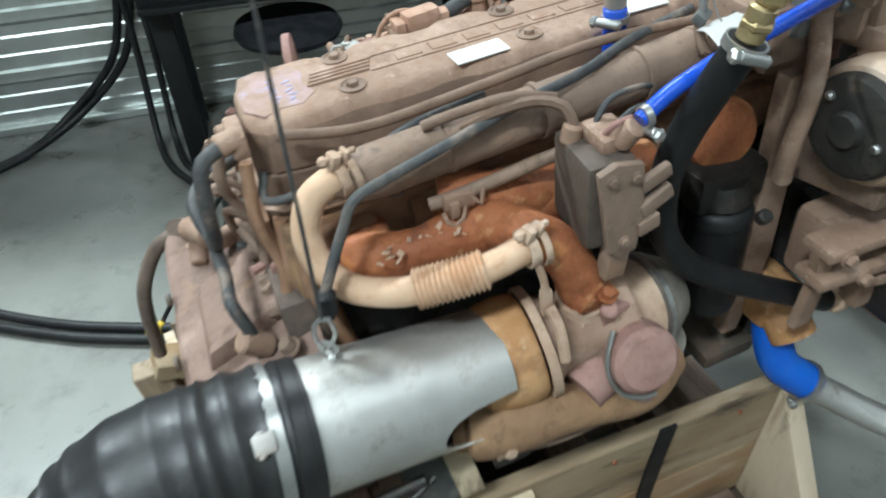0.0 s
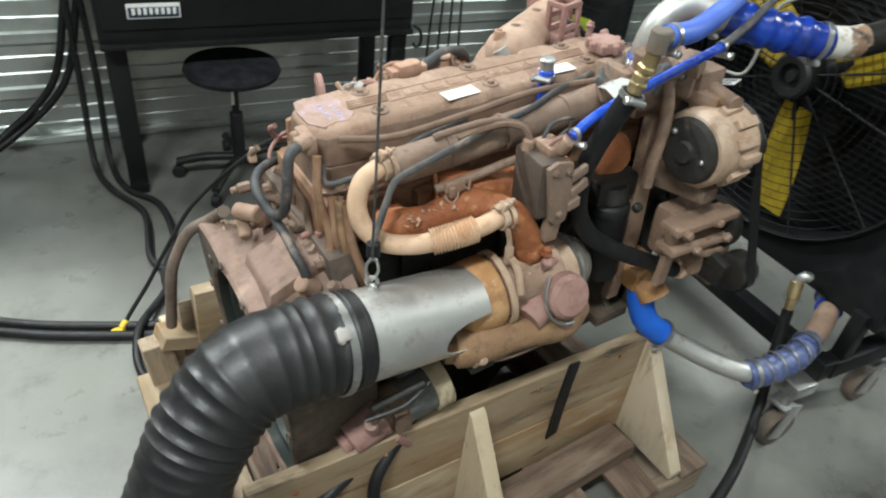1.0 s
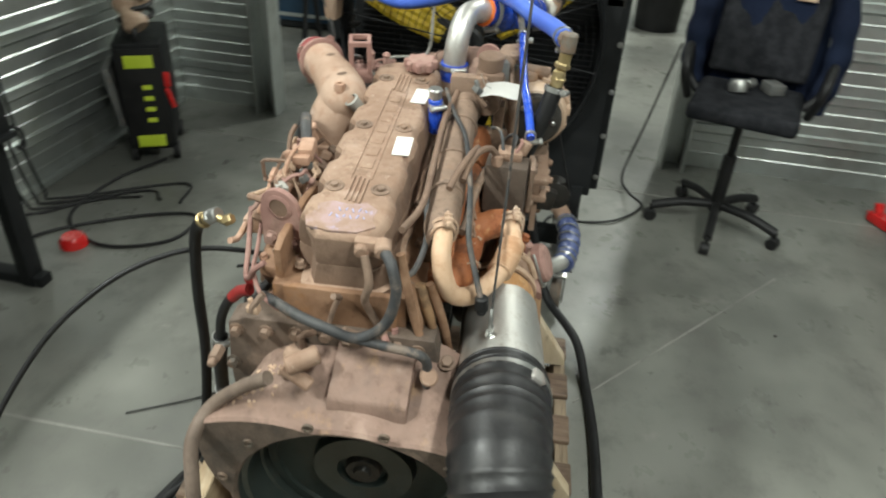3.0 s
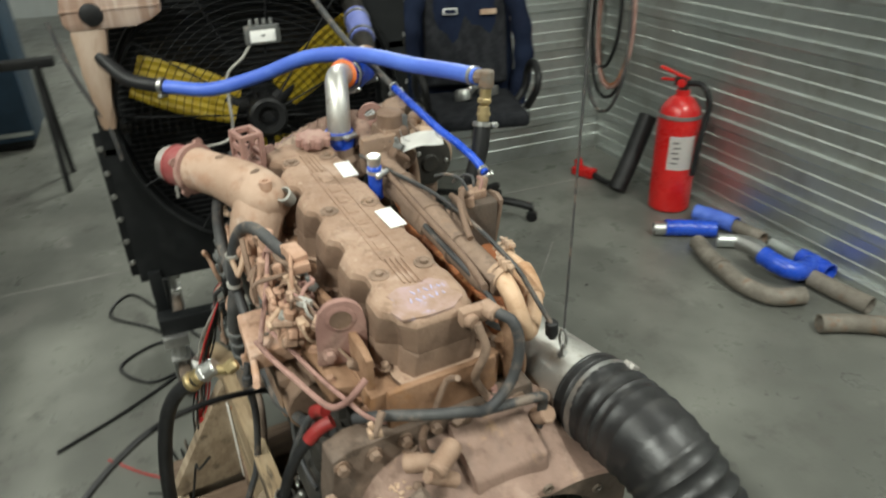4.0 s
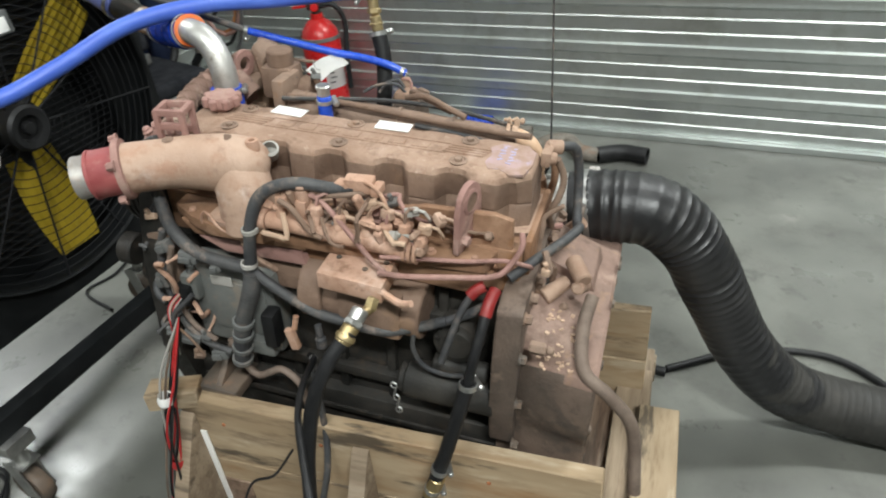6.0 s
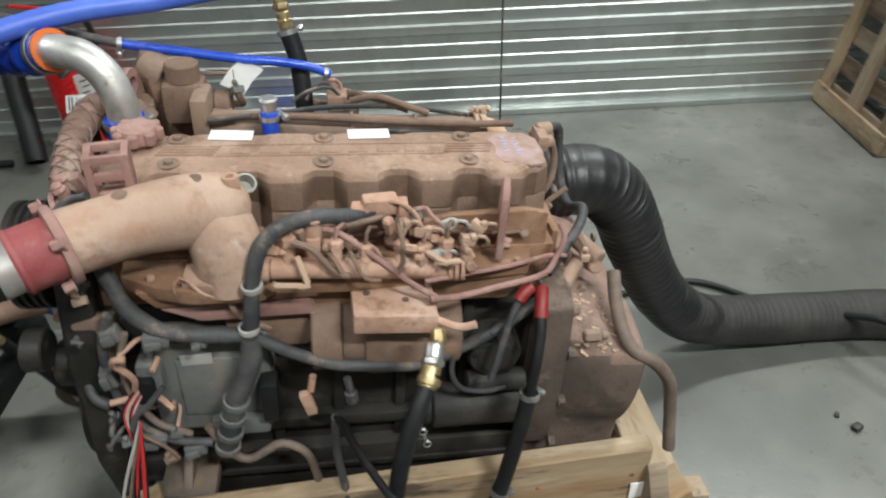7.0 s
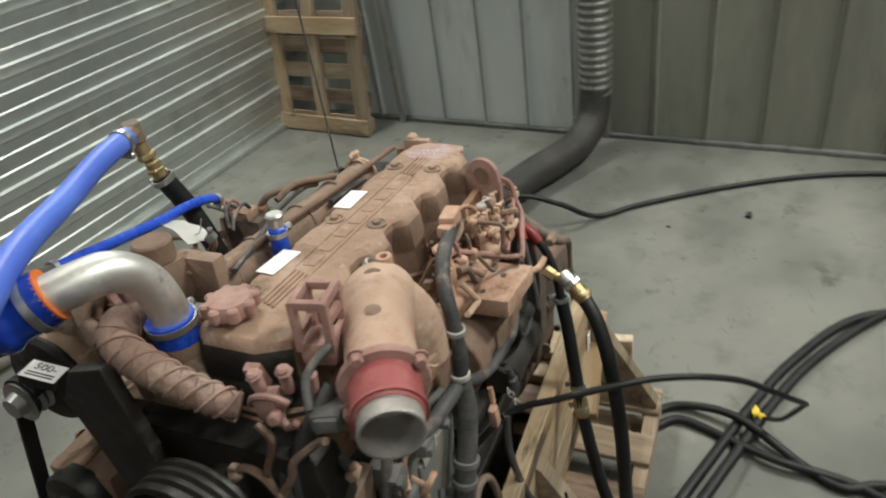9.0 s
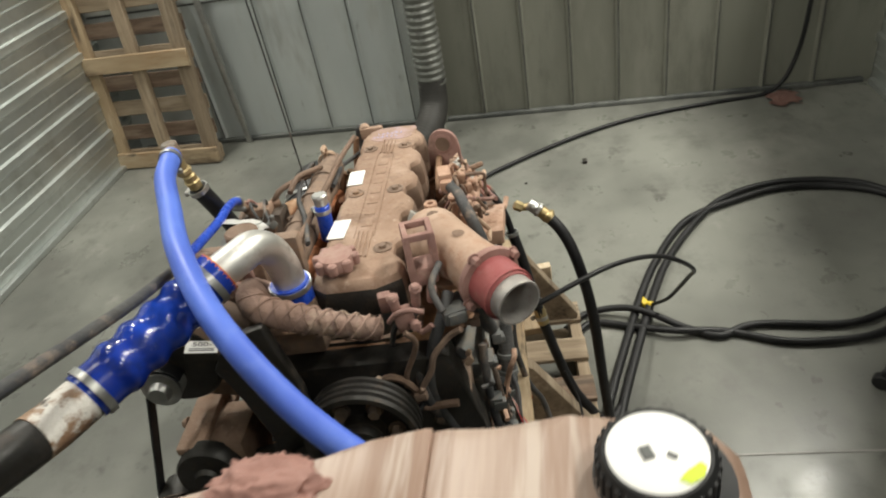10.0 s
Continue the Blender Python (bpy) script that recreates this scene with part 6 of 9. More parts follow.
# ---- small leads, clips and plugs tucked between the large parts ----
def tangle(n, lo, hi, mats, r, seed, reach=0.09, plugs=0):
    """Short slack leads inside a block of space, some ending in a plug."""
    rnd = random.Random(seed)
    lo, hi = Vector(lo), Vector(hi)

    def within(v):
        return Vector([min(max(v[i], lo[i]), hi[i]) for i in range(3)])

    for k in range(n):
        p = Vector([rnd.uniform(lo[i], hi[i]) for i in range(3)])
        way = Vector((rnd.uniform(-1, 1), rnd.uniform(-0.6, 0.6), rnd.uniform(-0.7, 0.7))).normalized()
        pts = [p]
        for j in range(rnd.randint(3, 5)):
            way = (way + Vector((rnd.uniform(-0.7, 0.7), rnd.uniform(-0.5, 0.5), rnd.uniform(-0.7, 0.5)))).normalized()
            pts.append(within(pts[-1] + way * reach * rnd.uniform(0.5, 1.0)) + Vector((0.002 * j, 0.0015 * k, 0.002 * j)))
        mat = rnd.choice(mats)
        part("small_lead", tube(pts, r * rnd.uniform(0.7, 1.35), 7, 0.008), mat, engine)
        if k < plugs:
            part("lead_plug", merged(box(pts[-1], (0.022, 0.016, 0.014), 0.003, (rnd.uniform(-40, 40), rnd.uniform(-40, 40), rnd.uniform(0, 90))), cyl(pts[-1] + Vector((0, 0, 0.004)), pts[-1] + Vector((0.004, 0.006, 0.02)), 0.005, seg=8)), rnd.choice(["dust_wall", "grey", "dust_pale"]), engine)


tangle(4, (0.15, -0.25, -0.03), (0.28, -0.18, 0.03), ["dust_wall", "rubber_dust", "dust_side", "dust"], 0.005, 21, 0.05, 3)
tangle(9, (0.37, 0.02, -0.22), (0.42, 0.2, -0.06), ["rubber", "dust_side", "rubber_dust", "dust_wall"], 0.006, 22, 0.06, 5)
tangle(12, (-0.24, 0.13, -0.11), (0.07, 0.21, -0.035), ["dust_pale", "dust_pink", "dust_side", "dust_wall"], 0.0042, 23, 0.06, 6)
tangle(9, (0.26, 0.19, -0.46), (0.36, 0.245, -0.22), ["rubber_dust", "dust_rose", "dust_side", "rubber_dust"], 0.0042, 24, 0.07, 5)
tangle(5, (-0.44, -0.1, -0.26), (-0.405, 0.14, -0.08), ["dust_wall", "dust_side", "dust_pink"], 0.006, 25, 0.07, 2)

# cast ribs and rust runs down the rear corner of the block
for k, (y0, y1) in enumerate(((-0.118, -0.14), (-0.135, -0.165), (-0.152, -0.185))):
    part("cast_rib", tube([(-0.374 + 0.006 * k, y0, -0.1), (-0.382 + 0.008 * k, (y0 + y1) / 2 - 0.006, -0.17), (-0.37 + 0.01 * k, y1, -0.24), (-0.345 + 0.012 * k, y1 - 0.008, -0.33)], 0.009, 10, 0.008, rib=lambda s: 1 + 0.18 * noise.noise((s * 30, k * 2.1, 0.4))), ("rust_stain", "brown_scale", "rust_stain")[k], engine)
part("rust_run", slab([(-0.375, -0.11), (-0.352, -0.105), (-0.348, -0.2), (-0.335, -0.27), (-0.33, -0.315), (-0.352, -0.33), (-0.365, -0.26), (-0.372, -0.19)], -0.15, -0.125, "xz", 0.006), "brown_scale", engine, "ochre rust run down the block")
part("rust_run", tube([(-0.36, -0.15, -0.2), (-0.352, -0.158, -0.25), (-0.345, -0.16, -0.3)], 0.012, 12, 0.006, rib=lambda s: 1 + 0.2 * math.sin(s * 60)), "ochre", engine)

# ---- crate ----
CR = pose(0, 0, 0, 0, 0, 5.3)
crate = thing("engine_crate", "oil-stained pallet crate of pale timber boards carrying the engine", "crate", CR)
mesh_cache = {}


def plank(name, size, c, material, parent, rot=(0, 0, 0), wob=0.0):
    """A board, its length along its own x, with softened edges."""
    key = (tuple(round(s, 4) for s in size), material)
    if key not in mesh_cache:
        mesh_cache[key] = meshed(name, box((0, 0, 0), size, 0.003, seg=1), material)
    m = pose(c[0], c[1], c[2], rot[0], rot[1], rot[2] + random.uniform(-wob, wob))
    return part(name, mesh_cache[key], material, parent, m=m)


random.seed(7)
for y in (-0.503, -0.03, 0.443):
    plank("stringer", (1.16, 0.038, 0.085), (-0.06, y, 0.0595), "wood_grey", crate)
for k in range(4):
    plank("bottom_board", (0.97, 0.1, 0.017), (-0.56 + 0.335 * k, -0.03, 0.0085), "wood_grey", crate, (0, 0, 90))
for k in range(7):
    plank("deck_board", (0.99, 0.098, 0.018), (-0.585 + 0.176 * k, -0.03, 0.111), ["wood_grey", "wood_dark"][k in (2, 3, 4, 5, 6)], crate, (0, 0, 90), 0.5)
for y, w, hb, ln in ((0.25, 0.038, 0.196, 0.965), (-0.302, 0.028, 0.168, 1.02)):
    plank("side_board", (ln, w, 0.16), (-0.61 + ln / 2 + (1.02 - ln), y, 0.2), "wood", crate)
    plank("side_board", (ln, w, hb), (-0.61 + ln / 2 + (1.02 - ln), y, 0.282 + hb / 2), "wood", crate)
plank("loose_beam", (0.42, 0.09, 0.05), (0.13, -0.385, 0.146), "wood_dark", crate, (0, 0, 3))
plank("rear_beam", (0.72, 0.09, 0.06), (-0.585, -0.01, 0.147), "wood_grey", crate, (0, 0, 90))
plank("rear_board", (0.5, 0.1, 0.03), (-0.655, 0.05, 0.2), "wood", crate, (0, 0, 90))
plank("front_beam", (0.56, 0.09, 0.09), (0.33, -0.007, 0.165), "wood_dark", crate, (0, 0, 90))
plank("rear_post", (0.2, 0.1, 0.03), (-0.6, 0.33, 0.22), "wood_pale", crate, (0, 90, 8))
plank("inner_board", (0.5, 0.16, 0.02), (-0.5, -0.03, 0.135), "wood_dark", crate, (0, 0, 90))
plank("rear_post", (0.22, 0.05, 0.07), (-0.64, 0.27, 0.23), "wood_grey", crate, (0, 84, 0))
plank("rear_post", (0.3, 0.07, 0.04), (-0.5, 0.28, 0.3), "wood", crate, (0, 20, 6))
plank("end_block", (0.12, 0.06, 0.05), (0.415, 0.26, 0.48), "wood", crate, (0, 0, 20))
for sy, y0, y1 in ((-1, -0.317, -0.515), (1, 0.27, 0.455)):
    for gx in (0.4, -0.12) if sy < 0 else (0.39, -0.05, -0.565):
        g = slab([(y0, 0.121), (y1, 0.121), (y1, 0.14), (y0 + 0.012 * sy, 0.428), (y0, 0.435)], gx - 0.019, gx + 0.019, "yz", 0.002)
        part("gusset", g, "wood_pale" if sy < 0 else "wood_grey", crate, "triangular timber gusset")
# black strip laid on for the shade in the gap between side boards
part("hanging_strap", slab([(0.128, 0.46), (0.158, 0.46), (0.15, 0.36), (0.146, 0.22), (0.116, 0.21), (0.12, 0.35)], -0.3225, -0.3165, "xz", 0.001), "rubber", crate, "black strip for the dark gap between the side boards")
for y in (0.27, -0.318):
    for x in (-0.52, -0.33, 0.05, 0.3):
        part("nail", lathe([(0, 0.002), (0.004, 0.0015), (0.005, 0), (0.005, -0.003)], (x, y, 0.405 + 0.008 * (x > 0)), (0, 1 if y > 0 else -1, 0), 8), "rust", crate)
for x, y in ((0.37, 0.273), (-0.535, 0.273)):
    part("corner_strap", box((x, y, 0.25), (0.03, 0.004, 0.26), 0.001), "white", crate, "pale corner strap with nail holes")

# ---- exhaust sleeve, flexible hose and wall duct ----
sleeve = thing("exhaust_sleeve", "bright steel exhaust sleeve over the turbine outlet", "sleeve", ENG)
SLEEVE_A, SLEEVE_B = Vector((-0.195, -0.2805, -0.307)), Vector((-0.478, -0.296, -0.254))
SLEEVE_R = 0.08


def sleeve_shell():
    """A thin tube with a rounded notch cut into its lower front edge."""
    bm = bmesh.new()
    axis = (SLEEVE_B - SLEEVE_A).normalized()
    side = axis.cross(Vector((0, 0, 1))).normalized()
    up = side.cross(axis)
    n, k = 64, 26
    rows = []
    for i in range(k + 1):
        row = []
        for j in range(n):
            a = 2 * math.pi * j / n
            off = (a - math.radians(268)) / math.radians(27)
            start = 0.095 * math.sqrt(max(0.0, 1 - off * off)) ** 0.6 if abs(off) < 1 else 0.0
            d = start + ((SLEEVE_B - SLEEVE_A).length - start) * i / k
            r = SLEEVE_R * (1 + 0.006 * math.sin(3 * a + 5 * d))
            row.append(bm.verts.new(SLEEVE_A + axis * d + r * (up * math.cos(a) + side * math.sin(a))))
        rows.append(row)
    for p, q in zip(rows, rows[1:]):
        for j in range(n):
            bm.faces.new((p[j], p[(j + 1) % n], q[(j + 1) % n], q[j]))
    bmesh.ops.recalc_face_normals(bm, faces=bm.faces)
    bmesh.ops.solidify(bm, geom=list(bm.faces), thickness=0.002)
    return bm


part("sleeve_shell", sleeve_shell(), "chrome", sleeve)
part("eye_bolt", merged(lathe([(0.0085, -0.003), (0.013, 0), (0.0085, 0.003), (0.0055, 0.0), (0.0085, -0.003)], (-0.373, -0.262, -0.183), (0.6, 1, 0), 18), cyl((-0.373, -0.268, -0.208), (-0.373, -0.264, -0.19), 0.005), hexbolt((-0.373, -0.266, -0.198), (0, 0.3, 1), 0.009, 0.006)), "steel", sleeve)
part("shell_screw", hexbolt((-0.41, -0.362, -0.292), (0, -1, -0.45), 0.007, 0.004), "grease", sleeve)
built("grip_bracket", "grip_rod", (box((-0.2, -0.335, -0.395), (0.05, 0.05, 0.02), 0.004), cyl((-0.31, -0.335, -0.40), (-0.42, -0.33, -0.415), 0.008), tube([(-0.30, -0.335, -0.405), (-0.36, -0.345, -0.425), (-0.43, -0.33, -0.44)], 0.005, 8)), "grease", sleeve)

hose_pts = [E(*SLEEVE_B.lerp(SLEEVE_A, 0.16))] + [Vector(q) for q in ((-0.46, -0.344, 0.743), (-0.564, -0.359, 0.731), (-0.647, -0.39, 0.642), (-0.727, -0.433, 0.466), (-0.812, -0.45, 0.302), (-0.928, -0.47, 0.178), (-1.085, -0.505, 0.115), (-1.359, -0.535, 0.083), (-1.6, -0.53, 0.08), (-1.85, -0.47, 0.08), (-2.05, -0.39, 0.085), (-2.2, -0.335, 0.11), (-2.31, -0.308, 0.19), (-2.352, -0.305, 0.34))]


def flex_rib(s):
    """Uneven rings: pinched where the hose bends, almost smooth where it lies stretched out."""
    plain = min(1.0, max(0.0, (s - 0.5) / 0.3))
    p = s / 0.0235 + 0.2 * math.sin(s * 23) + 0.12 * math.sin(s * 61)
    ring = 1 - abs(math.sin(math.pi * p)) ** 0.62
    depth = (0.055 + 0.025 * math.sin(s * 31)) * (1 - plain) + 0.016 * plain
    return 1 - 0.07 * min(1.0, max(0.0, (s - 0.12) / 0.3)) + depth * (ring - 0.35) + 0.012 * math.sin(s * 17)


flex = thing("flexible_exhaust_hose", "black ribbed flexible exhaust hose sagging to the floor", "hose")
part("hose_body", tube(hose_pts, 0.0835, 40, 0.0033, rib=flex_rib), "flex", flex, sharp=60)
hose_body = flex.children[0]
hose_body.data.materials.append(M["flex_dull"])
for f in hose_body.data.polygons:
    if f.center.x < -0.95 + 0.08 * math.sin(f.center.z * 70 + f.center.y * 50):
        f.material_index = 1
cl_d = E(*SLEEVE_B) - E(*SLEEVE_A)
cl_c = E(*SLEEVE_A.lerp(SLEEVE_B, 0.955))
part("hose_cuff", band(E(*SLEEVE_A.lerp(SLEEVE_B, 0.86)), cl_d, 0.0825, 0.026, 0.003, False), "flex", flex)
part("hose_band", band(cl_c, cl_d, 0.0855, 0.014, 0.0025, False), "steel", flex, "bright worm-drive hose band")
wd = cl_c + 0.089 * Vector((0.0, -0.62, 0.78))
part("band_screw", merged(box(wd, (0.024, 0.022, 0.012), 0.003, (40, 0, 5)), cyl(wd + Vector((-0.004, -0.012, -0.009)), wd + Vector((-0.004, 0.01, 0.008)), 0.005, seg=6)), "alloy", flex)
duct = solid("wall_duct", tube([(-2.352, -0.305, 0.3), (-2.355, -0.305, 1.2), (-2.355, -0.305, 2.95)], 0.079, 32, 0.006, rib=lambda s: 1 + 0.05 * math.sin(2 * math.pi * s / 0.036)), "duct", "ribbed grey metal exhaust duct rising along the wall", "duct")

wire = thing("hanging_cable", "thin steel cable from the ceiling holding the exhaust sleeve", "cable")
top = E(-0.373, -0.262, -0.171)
part("strand", cyl(top + Vector((0, 0, 0.03)), (top.x - 0.035, top.y - 0.055, 4.5), 0.0022, seg=8), "rubber_dust", wire)
part("snap_hook", merged(tube([top + Vector((0, 0, -0.012)), top + Vector((0.012, 0, 0.005)), top + Vector((0.006, 0, 0.034)), top + Vector((-0.008, 0, 0.03)), top + Vector((-0.01, 0, 0.004)), top + Vector((0, 0, -0.01))], 0.0028, 8)), "steel", wire)

# ---- coolant hoses and pipes ----
upper = thing("upper_coolant_pipe", "polished steel elbow with blue ribbed silicone hose", "coolant pipe")
el = [E(0.335, -0.105, -0.03), E(0.338, -0.108, 0.04), E(0.355, -0.115, 0.085), E(0.385, -0.126, 0.11), E(0.42, -0.143, 0.112), Vector((0.452, -0.132, 1.18))]
part("elbow", tube(el, 0.0275, 28, 0.006, hollow=0.85), "chrome", upper)
part("lower_boot", tube([E(0.335, -0.105, -0.04), E(0.336, -0.106, -0.015), E(0.338, -0.107, 0.012)], 0.0335, 24, 0.004), "blue", upper)
part("boot_band", band(E(0.337, -0.106, 0.004), (0, 0, 1), 0.0335, 0.01), "steel", upper)
rp = [Vector((0.445, -0.128, 1.182)), Vector((0.486, -0.158, 1.17)), Vector((0.545, -0.188, 1.161)), Vector((0.6, -0.216, 1.154)), Vector((0.655, -0.246, 1.147))]
part("liner_ring", lathe([(0.027, -0.003), (0.036, -0.002), (0.036, 0.003), (0.027, 0.003), (0.027, -0.003)], rp[0], rp[1] - rp[0], 28), "orange", upper, "orange inner liner edge")
part("ribbed_hose", tube(rp, 0.036, 40, 0.0025, rib=lambda s: 1.0 + (0.15 * (0.5 - 0.5 * math.cos(2 * math.pi * (s - 0.045) / 0.041)) if 0.045 < s < 0.209 else 0)), "blue_deep", upper, "glossy blue ribbed silicone hose", sharp=80)
for k in (0.1, 0.95):
    i = int(k * 4)
    c = rp[i].lerp(rp[i + 1], k * 4 - i)
    part("hose_band", band(c, rp[i + 1] - rp[i], 0.0372, 0.011), "steel", upper)
pp = [Vector((0.63, -0.233, 1.15)), Vector((0.7, -0.262, 1.15)), Vector((0.77, -0.28, 1.165)), Vector((0.84, -0.294, 1.19)), Vector((0.92, -0.306, 1.228)), Vector((1.03, -0.318, 1.29))]
part("steel_pipe", tube(pp, 0.032, 24, 0.01), "grease", upper, "black pipe with scraped bare patches")
part("scraped_patch", tube([Vector((0.66, -0.246, 1.149)), Vector((0.7, -0.262, 1.15)), Vector((0.73, -0.27, 1.156))], 0.0326, 24, 0.006), "flaky", upper)
part("sleeve_hose", tube([Vector((0.82, -0.291, 1.182)), Vector((0.87, -0.299, 1.203)), Vector((0.93, -0.307, 1.233))], 0.037, 24, 0.006), "purple", upper, "faded blue silicone sleeve")
for c, dd in (((0.833, -0.293, 1.187), (0.08, -0.014, 0.03)), ((0.915, -0.305, 1.225), (0.08, -0.012, 0.04))):
    part("hose_band", band(c, dd, 0.0375, 0.011), "steel", upper)

tank_hose = thing("tank_hose", "long pale blue hose arching from a brass fitting to the tank", "hose")
bh = [(0.121, -0.341, 1.221), (0.2, -0.318, 1.218), (0.302, -0.261, 1.218), (0.444, -0.176, 1.224), (0.575, -0.074, 1.204), (0.672, 0.043, 1.15), (0.745, 0.165, 1.113), (0.8, 0.26, 1.118), (0.822, 0.295, 1.122)]
part("hose_body", tube(bh, 0.0185, 20, 0.01), "blue_pale", tank_hose)
part("black_end", tube([(0.812, 0.28, 1.12), (0.84, 0.33, 1.128), (0.86, 0.37, 1.14), (0.885, 0.395, 1.16), (0.915, 0.43, 1.2)], 0.0195, 18, 0.008), "rubber", tank_hose)
part("hose_band", band((0.817, 0.288, 1.1215), (0.03, 0.045, 0.006), 0.02, 0.011), "steel", tank_hose)
part("hose_band", band((0.135, -0.338, 1.22), (1, 0.3, 0), 0.0187, 0.01), "steel", tank_hose)
part("elbow_fitting", merged(cyl((0.128, -0.339, 1.221), (0.1, -0.351, 1.223), 0.0165, seg=8), cyl((0.1, -0.352, 1.238), (0.1, -0.35, 1.2), 0.0165, seg=10)), "pipe_dirty", tank_hose, "dull steel elbow fitting")
part("brass_swivel", merged(cyl((0.1, -0.35, 1.205), (0.097, -0.345, 1.165), 0.0125), cyl((0.0975, -0.346, 1.18), (0.0965, -0.344, 1.168), 0.0165, seg=6), cyl((0.095, -0.342, 1.165), (0.09, -0.338, 1.13), 0.0132), cyl((0.0935, -0.341, 1.152), (0.0925, -0.34, 1.142), 0.0162, seg=6)), "brass", tank_hose, "brass swivel fitting")

big = thing("black_coolant_hose", "thick black rubber hose hooking round the oil filter", "hose")
part("hose_body", tube([(0.09, -0.337, 1.13), (0.077, -0.325, 1.08), (0.072, -0.305, 1.02), (0.074, -0.287, 0.96), (0.083, -0.279, 0.9), (0.103, -0.278, 0.845), (0.145, -0.283, 0.795), (0.21, -0.288, 0.755), (0.29, -0.29, 0.715), (0.36, -0.29, 0.68), (0.4, -0.288, 0.66)], 0.0182, 20, 0.01), "rubber", big)
part("hose_end", merged(cyl((0.395, -0.288, 0.663), (0.425, -0.284, 0.65), 0.015), cyl((0.418, -0.287, 0.652), (0.436, -0.284, 0.646), 0.02, seg=8), box((0.43, -0.27, 0.655), (0.04, 0.04, 0.05), 0.01)), "dust_pale", big)
part("hose_band", band((0.0895, -0.336, 1.126), (0.2, -0.2, 1), 0.0188, 0.01), "steel", big)

thin = thing("thin_blue_hose", "thin blue hose with a black tail", "hose")
part("hose_body", tube([E(-0.012, -0.302, 0.012), (0.05, -0.297, 1.067), (0.11, -0.283, 1.086), (0.175, -0.268, 1.1), (0.28, -0.25, 1.127), (0.382, -0.234, 1.153)], 0.0088, 12), "blue", thin)
part("black_tail", tube([(0.375, -0.235, 1.151), (0.45, -0.215, 1.182), (0.6, -0.17, 1.25), (0.85, -0.14, 1.35), (1.02, -0.15, 1.4)], 0.008, 10), "rubber_dust", thin)
part("hose_band", band((0.378, -0.2345, 1.152), (1, 0.2, 0.27), 0.0095, 0.008), "steel", thin)
part("hose_band", band(E(-0.005, -0.301, 0.014), (1, 0.1, 0.25), 0.0095, 0.008), "steel", thin)
cap_hose = thing("capped_blue_stub", "short blue hose stub closed with a bright plug", "hose stub", ENG)
part("stub", cyl((0.093, -0.096, -0.05), (0.093, -0.093, 0.03), 0.015), "blue", cap_hose)
part("plug", merged(cyl((0.093, -0.093, 0.028), (0.093, -0.093, 0.05), 0.0138), cyl((0.093, -0.093, 0.043), (0.093, -0.093, 0.053), 0.0165, seg=8)), "steel", cap_hose)
part("stub_band", band((0.093, -0.0945, 0.016), (0, 0, 1), 0.0151, 0.008), "steel", cap_hose)

lower = thing("lower_coolant_pipe", "blue elbow, bent steel pipe and ribbed hose to the radiator", "coolant pipe")
part("blue_elbow", tube([(0.374, -0.232, 0.6), (0.38, -0.25, 0.54), (0.4, -0.268, 0.488), (0.452, -0.292, 0.447)], 0.0315, 24, 0.006), "blue_bright", lower)
part("bent_pipe", tube([(0.436, -0.286, 0.456), (0.485, -0.312, 0.428), (0.545, -0.356, 0.4), (0.605, -0.405, 0.383), (0.645, -0.425, 0.377), (0.67, -0.43, 0.376)], 0.0255, 22, 0.008), "chrome", lower)
part("ribbed_hose", tube([(0.63, -0.424, 0.371), (0.7, -0.435, 0.378), (0.76, -0.437, 0.39), (0.82, -0.425, 0.402), (0.86, -0.41, 0.408)], 0.033, 24, 0.004, rib=lambda s: 1 + 0.1 * math.sin(2 * math.pi * s / 0.036)), "blue_clear", lower, "clear-blue ribbed hose")
for k in range(4):
    part("hose_ring", band(Vector((0.68, -0.431, 0.376)).lerp(Vector((0.8, -0.43, 0.399)), k / 3), (1, 0.02, 0.18), 0.0345, 0.006, 0.002, False), "steel", lower)
part("rusty_pipe", tube([(0.85, -0.414, 0.407), (0.93, -0.385, 0.412), (1.0, -0.35, 0.41), (1.05, -0.325, 0.4)], 0.029, 20), "dust", lower, "dull brown pipe section")
part("blue_end", tube([(1.02, -0.34, 0.406), (1.07, -0.31, 0.395), (1.12, -0.285, 0.375), (1.14, -0.26, 0.36)], 0.035, 22), "blue", lower)
for c, dd in (((0.442, -0.288, 0.453), (0.045, -0.018, -0.03)), ((0.65, -0.427, 0.374), (1, -0.2, 0.1)), ((0.84, -0.418, 0.405), (1, 0.3, 0.1)), ((1.04, -0.33, 0.402), (1, 0.5, -0.1))):
    part("hose_band", band(c, dd, 0.0345, 0.012), "steel", lower)

# ---- fan and radiator cart ----
cart = thing("radiator_fan_cart", "black wheeled radiator cart with a caged yellow-bladed fan", "fan cart", pose(1.0, 0.005, 0))
FY, FZ = -0.005, 0.955


